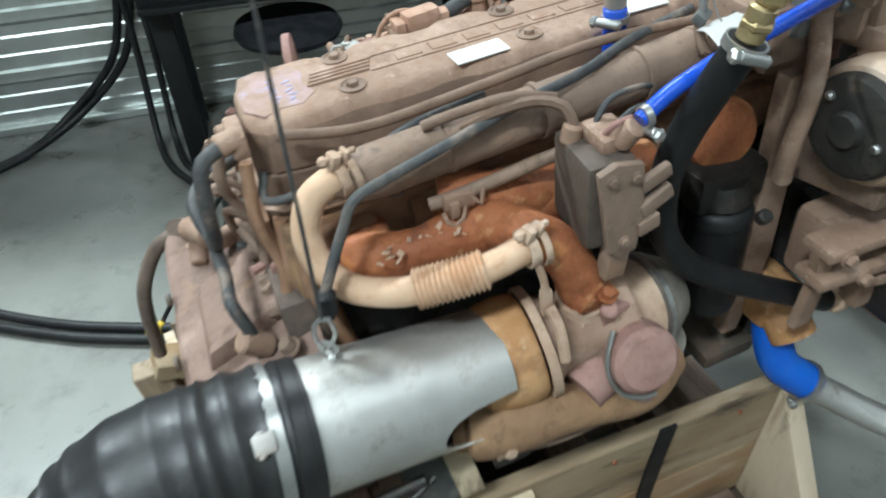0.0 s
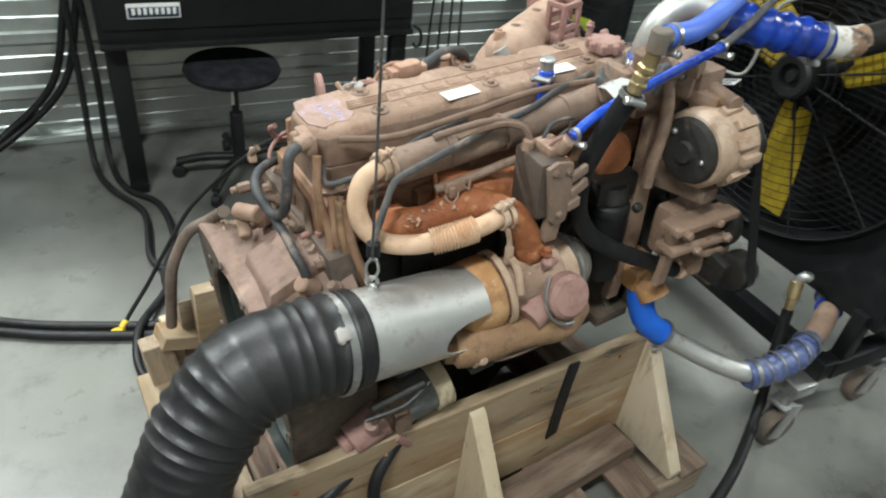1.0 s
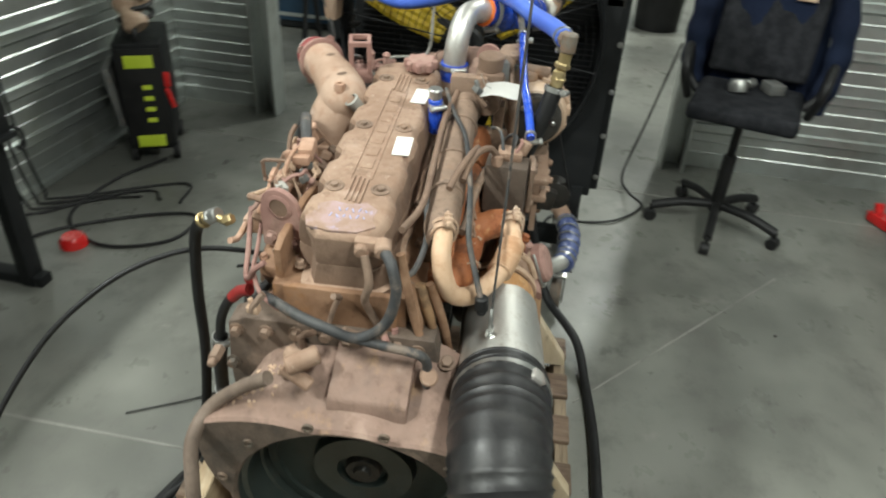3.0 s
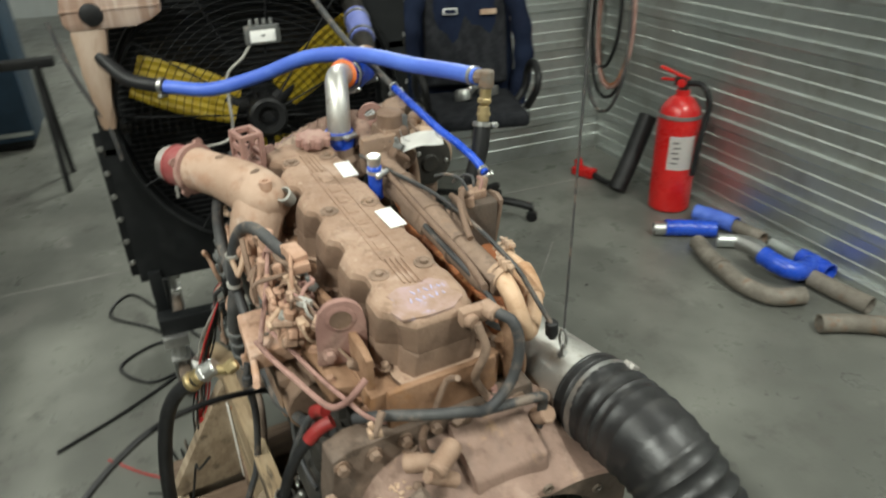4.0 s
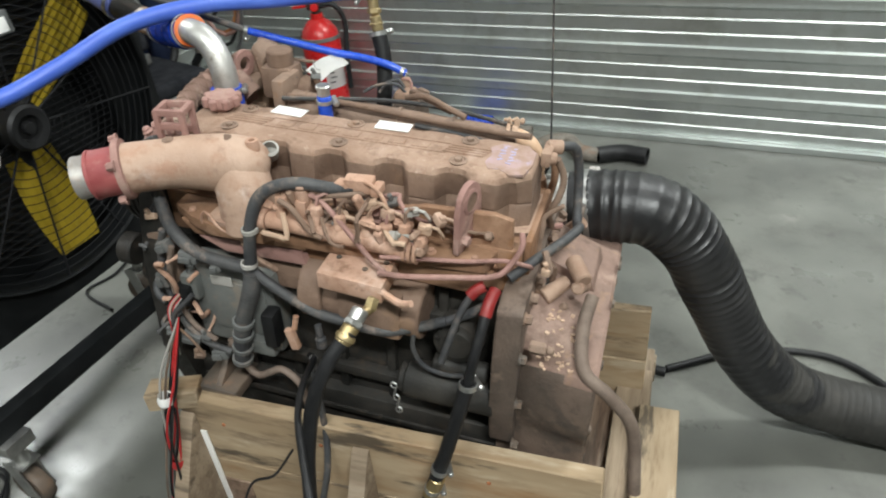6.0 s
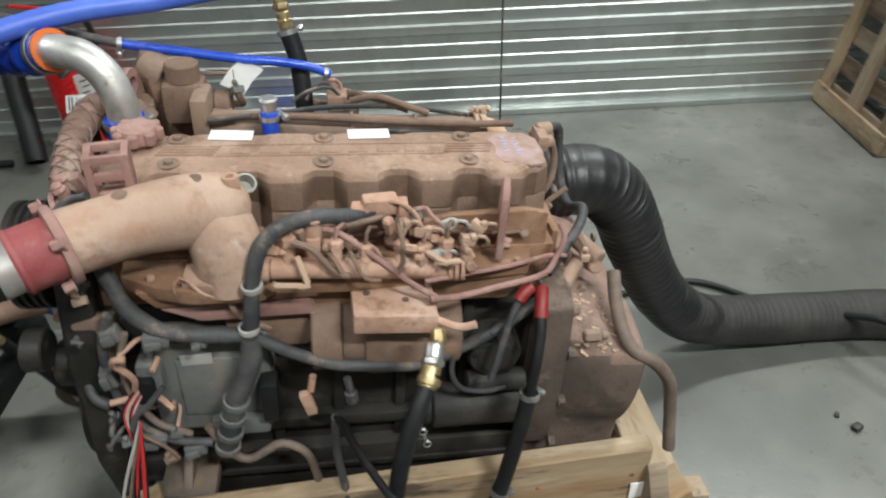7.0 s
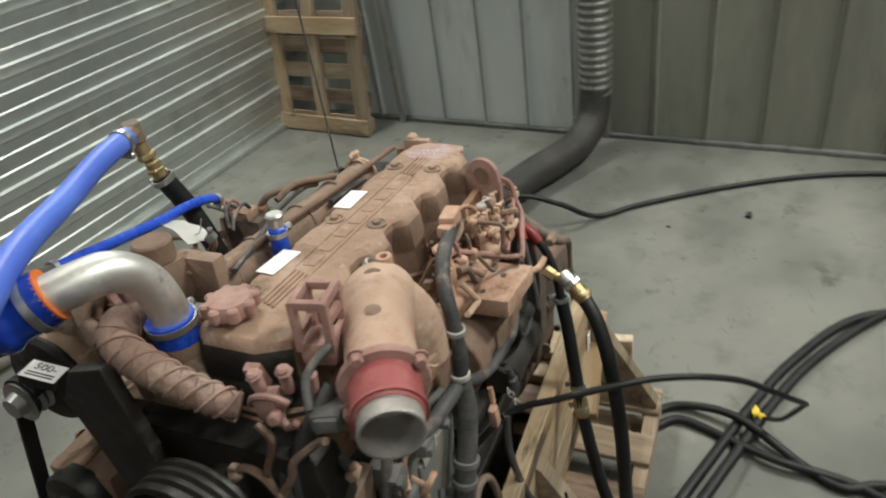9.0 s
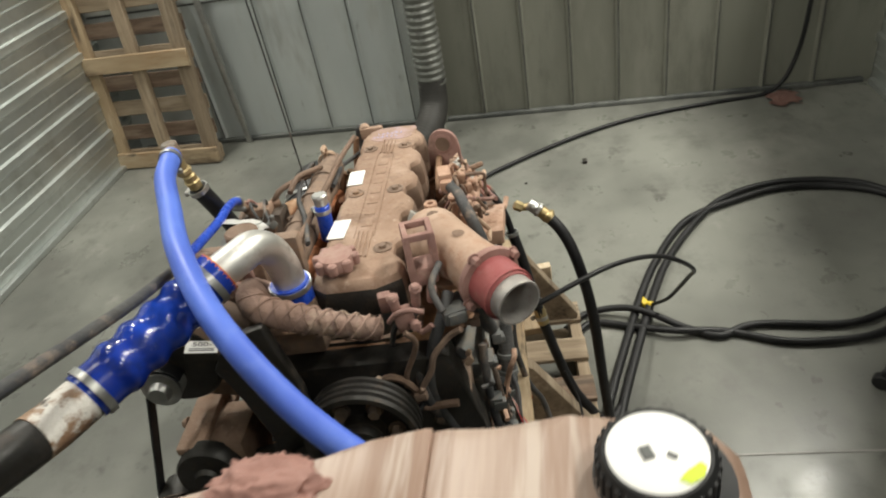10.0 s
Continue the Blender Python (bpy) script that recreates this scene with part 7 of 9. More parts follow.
def shroud():
    """A square front plate with a round opening and a short collar."""
    bm = bmesh.new()
    n = 96
    rings = []
    for x, r in ((-0.03, 0.432), (-0.034, 0.44), (-0.02, 0.446), (0.0, 0.446)):
        rings.append([bm.verts.new((x, FY + r * math.cos(2 * math.pi * k / n), FZ + r * math.sin(2 * math.pi * k / n))) for k in range(n)])

    def square(x, hw):
        out = []
        for k in range(n):
            c, s = math.cos(2 * math.pi * k / n), math.sin(2 * math.pi * k / n)
            q = hw / max(abs(c), abs(s))
            if c > 0.25 and s > 0.2:
                q = 0.452
            out.append(bm.verts.new((x, q * c, FZ - 0.025 + q * s + (0.025 if c > 0.25 and s > 0.2 else 0))))
        return out
    rings += [square(0.0, 0.485), square(0.06, 0.485)]
    back = [bm.verts.new((0.06, FY + 0.432 * math.cos(2 * math.pi * k / n), FZ + 0.432 * math.sin(2 * math.pi * k / n))) for k in range(n)]
    rings += [back]
    rings.append(rings[0])
    for a, b in zip(rings, rings[1:]):
        for i in range(n):
            bm.faces.new((a[i], a[(i + 1) % n], b[(i + 1) % n], b[i]))
    return bm


part("shroud", shroud(), "black", cart)
part("radiator_core", box((0.2, 0, 0.92), (0.06, 0.9, 0.88), 0.004), "black", cart)
for k in range(44):
    part("core_fin", box((0.166, 0, 0.55 + 0.0195 * k), (0.01, 0.84, 0.004), 0), "plastic", cart)
for sy in (-1, 1):
    side = part("side_panel", box((0.2, sy * 0.482, 0.93 if sy < 0 else 0.7), (0.28, 0.012, 0.96 if sy < 0 else 0.5), 0.002), "black", cart)
    part("side_flange", box((0.055, sy * 0.497, 0.93 if sy < 0 else 0.7), (0.012, 0.03, 0.96 if sy < 0 else 0.5), 0.002), "black", side)
    part("side_flange", box((0.345, sy * 0.497, 0.93 if sy < 0 else 0.7), (0.012, 0.03, 0.96 if sy < 0 else 0.5), 0.002), "black", side)
    for k in range(6):
        part("panel_bolt", hexbolt((0.1 + 0.2 * (k % 2), sy * 0.489, 0.5 + (0.15 if sy < 0 else 0.08) * k), (0, sy, 0), 0.007, 0.006), "steel", side)
        part("panel_bolt", hexbolt((0.048, sy * 0.5, 0.5 + (0.16 if sy < 0 else 0.08) * k), (-1, 0, 0), 0.007, 0.006), "steel", side)
    part("latch", box((0.02, sy * 0.46, 1.12 if sy < 0 else 0.9), (0.04, 0.06, 0.03), 0.005), "grease", side)
part("top_panel", box((0.23, -0.2, 1.4), (0.22, 0.55, 0.014), 0.002), "black", cart)
part("bottom_panel", box((0.2, 0, 0.455), (0.28, 0.96, 0.014), 0.002), "black", cart)
for k in range(16):
    r = 0.09 + 0.0228 * k
    part("guard_ring", tube([(-0.035 + 0.00008 * j, FY + r * math.cos(2 * math.pi * j / 48), FZ + r * math.sin(2 * math.pi * j / 48)) for j in range(49)], 0.0013, 5, 0.03), "guard", cart)
for k in range(12):
    a = 2 * math.pi * k / 12 + 0.13
    part("guard_spoke", cyl((-0.03, FY + 0.06 * math.cos(a), FZ + 0.06 * math.sin(a)), (-0.03, FY + 0.442 * math.cos(a), FZ + 0.442 * math.sin(a)), 0.003, seg=6), "guard", cart)


def blade():
    bm = bmesh.new()
    rows = []
    for i in range(15):
        r = 0.085 + 0.31 * i / 14
        w = 0.062 + 0.012 * math.sin(math.pi * i / 14)
        tw = 0.3 - 0.12 * i / 14
        row = []
        for j in range(13):
            s = -1 + 2 * j / 12
            ridge = 0.003 * (j % 2)
            row.append(bm.verts.new((0.012 + math.sin(tw) * w * s - ridge, r, math.cos(tw) * w * s)))
        rows.append(row)
    for a, b in zip(rows, rows[1:]):
        for j in range(12):
            bm.faces.new((a[j], a[j + 1], b[j + 1], b[j]))
    ext = bmesh.ops.solidify(bm, geom=list(bm.faces), thickness=0.006)
    return bm


blade_mesh = meshed("blade", blade(), "yellow", 25)
for a in (24, 144, 264):
    part("blade", blade_mesh, "yellow", cart, "yellow ribbed fan blade", m=Matrix.Translation((0, FY, FZ)) @ pose(0, 0, 0, a, 0, 0))
    part("blade_root", cyl((0.03, FY + 0.04 * math.cos(radians(a)), FZ + 0.04 * math.sin(radians(a))), (0.03, FY + 0.13 * math.cos(radians(a)), FZ + 0.13 * math.sin(radians(a))), 0.028, 0.02), "plastic", cart)
part("fan_hub", lathe([(0, -0.06), (0.014, -0.06), (0.018, -0.045), (0.03, -0.045), (0.034, -0.06), (0.052, -0.064), (0.06, -0.056), (0.06, 0.04), (0, 0.05)], (0.0, FY, FZ), (1, 0, 0), 36), "plastic", cart, "black ringed fan hub")
for c, s in (((-0.06, 0.0, 0.3), (0.05, 0.92, 0.06)), ((0.42, 0.0, 0.3), (0.05, 0.92, 0.06)), ((0.18, -0.44, 0.3), (0.44, 0.05, 0.06)), ((0.18, 0.44, 0.3), (0.44, 0.05, 0.06))):
    part("base_rail", box(c, s, 0.004), "black", cart)
for sx2 in (-0.0, 0.38):
    for sy in (-0.44, 0.44):
        part("upright", box((sx2, sy, 0.4), (0.04, 0.04, 0.16), 0.003), "black", cart)
for cxx, cyy in ((-0.12, -0.425), (0.3, -0.4), (-0.07, 0.42), (0.42, 0.42)):
    fork = part("caster_fork", merged(box((cxx, cyy, 0.25), (0.08, 0.08, 0.04), 0.004), cyl((cxx, cyy, 0.23), (cxx, cyy, 0.17), 0.02), box((cxx + 0.012, cyy - 0.027, 0.11), (0.05, 0.006, 0.13), 0.002, (0, 14, 0)), box((cxx + 0.012, cyy + 0.027, 0.11), (0.05, 0.006, 0.13), 0.002, (0, 14, 0)), box((cxx, cyy, 0.17), (0.06, 0.06, 0.008), 0.002)), "steel", cart, "swivel caster fork")
    wh = part("wheel", lathe([(0.012, -0.022), (0.038, -0.02), (0.058, -0.02), (0.063, -0.01), (0.063, 0.01), (0.058, 0.02), (0.038, 0.02), (0.012, 0.022), (0.012, -0.022)], (cxx + 0.02, cyy, 0.063), (0, 1, 0), 28), "dust_dark", fork)

# relay box on the fan cage
relay = thing("relay_box", "small grey relay box with a white label on the fan cage", "relay box", pose(0.955, -0.02, 1.205, 0, 4, 0))
part("case", box((0, 0, 0), (0.022, 0.105, 0.055), 0.006), "grey", relay)
part("label", box((-0.0125, 0, -0.004), (0.002, 0.075, 0.034), 0.0004), "white", relay)
part("label_mark", box((-0.0138, 0.0, -0.003), (0.0015, 0.012, 0.004), 0.0003), "plastic", relay)
for k in range(4):
    part("terminal", cyl((0, -0.03 + 0.02 * k, 0.026), (0, -0.03 + 0.02 * k, 0.045), 0.006, seg=8), "steel", relay)
part("cable", tube([(0.0, 0.04, -0.025), (-0.01, 0.07, -0.06), (-0.012, 0.12, -0.1), (-0.012, 0.13, -0.16), (-0.01, 0.135, -0.26), (-0.012, 0.16, -0.3), (-0.015, 0.24, -0.31), (-0.01, 0.3, -0.33), (0.0, 0.33, -0.38), (0.02, 0.335, -0.46)], 0.0045, 8), "wire_pale", relay)

# expansion tank
tank = thing("expansion_tank", "stained cream plastic expansion tank with a black and white cap", "tank", pose(0.0, -0.018, 0))
part("tank_body", slab([(0.262, 1.335), (0.305, 1.383), (0.4, 1.388), (0.485, 1.386), (0.512, 1.352), (0.518, 1.29), (0.503, 1.268), (0.338, 1.268), (0.3, 1.28), (0.262, 1.3)], 0.897, 1.05, "yz", 0.018), "tank_rose", tank)
part("tank_lower", slab([(0.506, 1.275), (0.5, 1.16), (0.49, 0.995), (0.45, 0.99), (0.445, 1.08), (0.43, 1.175), (0.41, 1.275)], 0.9, 1.047, "yz", 0.018), "tank", tank)
part("tank_lip", slab([(0.9, 0.31), (0.912, 0.265), (0.928, 0.235), (0.946, 0.2), (0.957, 0.128), (0.965, 0.128), (0.965, 0.31)], 1.362, 1.385, "xy", 0.006), "tank_rose", tank)
part("tank_seam", slab([(0.27, 1.318), (0.516, 1.318), (0.516, 1.325), (0.27, 1.325)], 0.894, 1.053, "yz", 0.002), "tank_rose", tank)
part("port", lathe([(0, 0.012), (0.02, 0.012), (0.028, 0.008), (0.03, 0.0)], (0.899, 0.44, 1.31), (-1, 0, 0), 24), "plastic", tank, "dark round level port")
CX, CY, CZ = 0.943, 0.45, 1.402
neck = part("filler_neck", lathe([(0.043, 0.0), (0.046, 0.003), (0.046, 0.008), (0.036, 0.012)], (CX, CY, CZ - 0.026), (0, 0, 1), 32), "plastic", tank)
capp = part("tank_cap", lathe([(0.03, -0.02), (0.034, -0.018), (0.034, 0.004), (0.031, 0.009), (0.029, 0.009)], (CX, CY, CZ), (0, 0, 1), 48), "plastic", tank, "ribbed black screw cap")
grip_mesh = meshed("grip_rib", box((0.034, 0, -0.006), (0.003, 0.004, 0.022), 0.001), "plastic")
for i in range(32):
    part("grip_rib", grip_mesh, "plastic", capp, m=pose(CX, CY, CZ, 0, 0, 11.25 * i))
part("cap_disc", lathe([(0, 0.0095), (0.0275, 0.0095), (0.0295, 0.008), (0.0295, 0.004), (0, 0.004)], (CX, CY, CZ), (0, 0, 1), 40), "white", capp, "white cap face with a yellow patch")
part("cap_mark", box((CX + 0.002, CY - 0.006, CZ + 0.0102), (0.009, 0.007, 0.001), 0.0003, (0, 0, 20)), "grey", capp)
part("cap_mark", box((CX + 0.004, CY + 0.008, CZ + 0.0102), (0.006, 0.003, 0.001), 0.0003, (0, 0, 60)), "grey", capp)
part("cap_patch", slab([(0.022, 0.0), (0.027, 0.004), (0.026, 0.013), (0.021, 0.018), (0.017, 0.017), (0.019, 0.007)], CZ + 0.0096, CZ + 0.0106, "xy"), "lime", capp, m=pose(CX, CY, 0, 0, 0, 25))
part("overflow_line", tube([(0.91, 0.55, 1.3), (0.905, 0.52, 1.15), (0.908, 0.47, 1.0), (0.915, 0.46, 0.9)], 0.006, 8), "rubber_dust", tank)
part("tank_bracket", merged(box((1.06, 0.47, 1.0), (0.03, 0.05, 0.1), 0.004), box((1.04, 0.46, 0.955), (0.06, 0.08, 0.012), 0.002)), "grease", tank)


def crumpled(c, size, seed):
    """A wad of cloth: a ball pulled flat and folded in sharp, uneven creases."""
    bm = bmesh.new()
    bmesh.ops.create_icosphere(bm, subdivisions=5, radius=1.0)
    q = Vector((seed, seed * 0.7, 1.3))
    for v in bm.verts:
        d = v.co.normalized()
        fold = 0.0
        for f, amp in ((1.6, 0.34), (3.4, 0.2), (7.0, 0.1)):
            fold += amp * (1 - 2.4 * abs(noise.noise(d * f + q)))
        r = 0.8 + 0.55 * fold
        v.co = Vector((c[0] + size[0] * d.x * r, c[1] + size[1] * d.y * r, c[2] + size[2] * d.z * r))
    return bm


solid("shop_rag", crumpled((0.953, 0.187, 1.38), (0.028, 0.043, 0.021), 4.2), "tank_pink", "crumpled faded pink shop rag wedged against the tank", "rag", sharp=80)

# ---- hoses and cables about the engine ----
fuel = thing("fuel_hose", "black fuel hose with brass and steel couplings", "hose")
part("hose_body", tube([(-0.163, 0.335, 0.845), (-0.135, 0.378, 0.8), (-0.108, 0.41, 0.72), (-0.085, 0.437, 0.58), (-0.07, 0.455, 0.38), (-0.085, 0.475, 0.17), (-0.13, 0.49, 0.04), (-0.22, 0.51, 0.014), (-0.4, 0.56, 0.014)], 0.0135, 14), "rubber", fuel)
fa, fb, fc = E(-0.163, 0.285, -0.155), Vector((-0.17, 0.3, 0.868)), Vector((-0.16, 0.34, 0.842))
part("brass_nut", merged(cyl(fa, fa + Vector((0, 0.02, -0.012)), 0.012, seg=6), cyl(fa + Vector((0, 0.018, -0.01)), fb + Vector((0, 0.01, -0.008)), 0.009, seg=12)), "brass", fuel)
part("steel_coupling", merged(cyl(fb, fb.lerp(fc, 0.5), 0.015, seg=16), cyl(fb.lerp(fc, 0.45), fb.lerp(fc, 0.7), 0.0175, seg=6)), "steel", fuel)
part("brass_tail", merged(cyl(fb.lerp(fc, 0.65), fc + Vector((0.006, 0.012, -0.012)), 0.015, seg=16), cyl(fc, fc + Vector((0.004, 0.008, -0.008)), 0.018, seg=16)), "brass", fuel)
ret = thing("return_hose", "black return hose with red cap and bright clamps", "hose")
part("hose_body", tube([(-0.326, 0.238, 0.68), (-0.308, 0.258, 0.605), (-0.288, 0.275, 0.53), (-0.248, 0.31, 0.39), (-0.21, 0.37, 0.2), (-0.19, 0.43, 0.1), (-0.2, 0.475, 0.03), (-0.28, 0.52, 0.014)], 0.0145, 14), "rubber", ret)
part("upper_hose", tube([(-0.348, 0.172, 0.818), (-0.345, 0.2, 0.785), (-0.336, 0.224, 0.735), (-0.326, 0.238, 0.68)], 0.0095, 12), "rubber", ret)
part("red_sleeve", tube([(-0.354, 0.145, 0.834), (-0.35, 0.168, 0.822), (-0.347, 0.186, 0.803)], 0.0115, 14, 0.006), "red_cap", ret, "red heat-shrink cap")
part("red_sleeve", tube([(-0.335, 0.15, 0.842), (-0.322, 0.158, 0.836), (-0.312, 0.166, 0.826)], 0.011, 14, 0.006), "red_cap", ret, "red heat-shrink cap")
part("branch_hose", tube([(-0.315, 0.163, 0.829), (-0.295, 0.18, 0.79), (-0.275, 0.2, 0.73), (-0.262, 0.21, 0.69)], 0.007, 10), "rubber_dust", ret)
for c, dd in (((-0.326, 0.238, 0.676), (0.1, 0.2, -1)), ((-0.272, 0.288, 0.475), (0.3, 0.2, -1)), ((-0.258, 0.3, 0.425), (0.3, 0.2, -1))):
    part("hose_band", band(c, dd, 0.015, 0.01), "steel", ret)
part("brass_joint", cyl((-0.268, 0.292, 0.455), (-0.252, 0.306, 0.405), 0.0165, seg=12), "brass", ret)
loop = thing("looped_cable", "stiff grey cable looping out with a yellow plug", "cable")
part("cable_body", tube([(0.06, 0.195, 0.6), (-0.0, 0.255, 0.66), (-0.038, 0.341, 0.69), (-0.081, 0.42, 0.705), (-0.131, 0.487, 0.7), (-0.19, 0.559, 0.673), (-0.253, 0.624, 0.624), (-0.301, 0.676, 0.568), (-0.36, 0.715, 0.502), (-0.44, 0.745, 0.418), (-0.515, 0.748, 0.338), (-0.589, 0.733, 0.23), (-0.659, 0.712, 0.125), (-0.722, 0.684, 0.05), (-0.745, 0.668, 0.022)], 0.0065, 10), "rubber", loop)
part("yellow_plug", merged(cyl((-0.738, 0.672, 0.03), (-0.757, 0.656, 0.016), 0.012, seg=10), box((-0.765, 0.65, 0.013), (0.05, 0.026, 0.02), 0.005, (0, 10, 40)), cyl((-0.785, 0.655, 0.011), (-0.762, 0.63, 0.012), 0.007, seg=8)), "yellow", loop)

for nm, off in (("a", 0.0), ("b", 0.045)):
    t = [(-0.18 + off * 0.3, 0.5 - off, 0.016), (-0.35, 0.545 - off, 0.016), (-0.6, 0.62 - off, 0.016), (-0.82, 0.69 - off, 0.016), (-1.03, 0.775 - off, 0.016), (-1.27, 0.92 - off, 0.016), (-1.44 + off, 1.08, 0.016), (-1.525 + off, 1.33, 0.016), (-1.47 + off, 1.62, 0.016), (-1.25, 1.8 - off * 0.4, 0.02), (-1.08 + off, 1.9, 0.1), (-0.86 + off, 1.925, 0.3), (-0.76 + off, 1.93, 0.6), (-0.7 + off * 1.2, 1.93, 0.9), (-0.68 + off * 1.2, 1.93, 1.4)]
    solid("floor_hose", tube(t, 0.015, 12, 0.02), "rubber", "long black hose snaking over the floor and up the wall", "hose", group="floor hoses")
for k, pts in enumerate(([(-0.62, 0.4, 0.016), (-0.67, 0.46, 0.016), (-0.64, 0.6, 0.016), (-0.6, 0.72, 0.03), (-0.6, 0.9, 0.016), (-0.54, 1.1, 0.016), (-0.56, 1.35, 0.016), (-0.66, 1.5, 0.016), (-0.7, 1.7, 0.05), (-0.69, 1.78, 0.4), (-0.7, 1.8, 0.9)],
                         [(-0.64, 0.36, 0.016), (-0.72, 0.44, 0.016), (-0.71, 0.6, 0.04), (-0.62, 0.78, 0.016), (-0.58, 0.88, 0.016), (-0.63, 1.0, 0.016), (-0.62, 1.3, 0.016), (-0.72, 1.52, 0.016), (-0.76, 1.7, 0.05), (-0.75, 1.8, 0.4), (-0.74, 1.82, 0.9)])):
    solid("floor_hose", tube(pts, 0.0125, 12, 0.02), "rubber", "black cable hose trailing from the crate to the console", "hose", group="floor hoses")
solid("floor_cable", tube([(-0.62, -0.62, 0.012), (-0.85, -0.78, 0.012), (-1.1, -0.82, 0.012), (-1.3, -0.66, 0.03), (-1.42, -0.5, 0.12), (-1.5, -0.37, 0.182), (-1.58, -0.23, 0.12), (-1.68, -0.1, 0.02), (-1.84, 0.06, 0.012), (-2.1, 0.42, 0.012), (-2.28, 0.78, 0.012), (-2.38, 1.2, 0.012), (-2.43, 1.5, 0.02), (-2.46, 1.62, 0.2), (-2.47, 1.66, 0.6), (-2.47, 1.68, 1.2)], 0.0115, 10, 0.02), "rubber", "black cable lying across the hose and along the wall", "cable")
solid("front_hose", tube([(0.93, -0.286, 0.388), (0.9, -0.326, 0.25), (0.85, -0.388, 0.082), (0.633, -0.511, 0.07), (0.481, -0.559, 0.018), (0.2, -0.6, 0.016), (-0.2, -0.62, 0.016), (-0.62, -0.6, 0.016)], 0.0155, 12), "rubber", "black hose hanging from a cart fitting to the floor", "hose")
coupling = thing("hose_coupling", "brass coupling and steel elbow on a hanging hose", "coupling")
part("brass_body", merged(cyl((0.93, -0.286, 0.388), (0.94, -0.274, 0.428), 0.0145, seg=6), cyl((0.938, -0.277, 0.42), (0.95, -0.263, 0.468), 0.018)), "brass", coupling)
part("steel_elbow", tube([(0.95, -0.263, 0.468), (0.96, -0.271, 0.488), (0.97, -0.279, 0.484)], 0.0145, 14, 0.006), "steel", coupling)
for pts, r in (([E(-0.39, -0.28, -0.6), (-0.46, -0.375, 0.33), (-0.47, -0.42, 0.24), (-0.46, -0.43, 0.16)], 0.014), ([E(-0.3, -0.28, -0.55), (-0.325, -0.36, 0.36), (-0.325, -0.38, 0.25), (-0.31, -0.39, 0.135)], 0.013)):
    solid("drain_hose", tube(pts, r, 12), "rubber", "short black drain hose hanging into the crate", "hose", group="drain hoses")
random.seed(21)
wires = thing("cut_wire_bundle", "tangled bundle of cut red, black and pale wires", "wires")
for k in range(10):
    j = [random.uniform(-0.02, 0.02) for _ in range(12)]
    end = (0.44 + random.uniform(-0.12, 0.3), 0.5 + random.uniform(-0.08, 0.2), 0.006)
    part("wire", tube([E(0.31, 0.245, -0.36), (0.345 + j[0], 0.32 + j[1], 0.56 + j[2]), (0.37 + j[3], 0.36 + j[4], 0.42), (0.385 + j[5], 0.39 + j[6], 0.25), (0.4 + j[7] * 2, 0.42 + j[8], 0.1), ((0.41 + end[0]) / 2, (0.44 + end[1]) / 2, 0.02), end], 0.0028, 6), ["wire_red", "rubber", "rubber", "wire_pale", "wire_red", "rubber", "dust_dark"][k % 7], wires)
for z, c in ((0.52, "white"), (0.33, "wire_red"), (0.19, "plastic")):
    part("wire_tape", lathe([(0.016, -0.012), (0.018, 0.0), (0.016, 0.012)], (0.36 + (0.5 - z) * 0.08, 0.35 + (0.5 - z) * 0.12, z), (0.1, 0.15, -1), 12), c, wires)
solid("thin_lead", tube([(0.02, 0.36, 0.5), (0.06, 0.39, 0.44), (0.12, 0.4, 0.4), (0.16, 0.42, 0.3), (0.2, 0.46, 0.12), (0.22, 0.5, 0.006), (0.1, 0.62, 0.006), (-0.02, 0.8, 0.006)], 0.003, 6), "rubber", "thin black lead hanging over the crate side", "cable")
for pts in ([(1.25, 0.35, 0.006), (1.55, 0.5, 0.006), (1.75, 0.62, 0.006), (1.6, 0.7, 0.006), (1.4, 0.52, 0.006), (1.15, 0.4, 0.006), (1.05, 0.55, 0.006), (1.2, 0.66, 0.006), (1.3, 0.5, 0.006), (1.12, 0.42, 0.006), (0.95, 0.6, 0.006), (0.8, 0.85, 0.006)], [(1.42, -0.3, 0.008), (1.62, -0.36, 0.006), (1.6, -0.5, 0.006), (1.66, -0.66, 0.012), (1.85, -0.78, 0.006), (1.98, -0.72, 0.006), (2.1, -0.68, 0.05), (2.2, -0.75, 0.3), (2.3, -0.85, 0.7)]):
    solid("floor_lead", tube(pts, 0.006, 8, 0.02), "rubber", "black mains lead coiled on the floor", "cable", group="floor leads")
TAG_U = Vector((0.023, 0.092, -0.01)).normalized()
TAG_V = Vector((0.0435, -0.001, 0.017)) - TAG_U * Vector((0.0435, -0.001, 0.017)).dot(TAG_U)
TAG_V.normalize()
tag = thing("paper_tag", "crumpled white paper tag tied to the valve", "tag", Matrix.Translation((0.165, -0.222, 1.087)) @ Matrix((TAG_U, TAG_V, TAG_U.cross(TAG_V))).transposed().to_4x4())
tg = bmesh.new()
tv = [[tg.verts.new(((i / 6 - 0.5) * 0.092, (j / 4 - 0.5) * 0.048, 0.002 * math.sin(i * 1.3) + 0.0015 * math.cos(j * 1.9 + i) + 0.003 * (i / 6 - 0.5) ** 2 * 4)) for j in range(5)] for i in range(7)]
for i in range(6):
    for j in range(4):
        tg.faces.new((tv[i][j], tv[i + 1][j], tv[i + 1][j + 1], tv[i][j + 1]))
bmesh.ops.solidify(tg, geom=list(tg.faces), thickness=0.0007)
part("paper", tg, "white", tag)
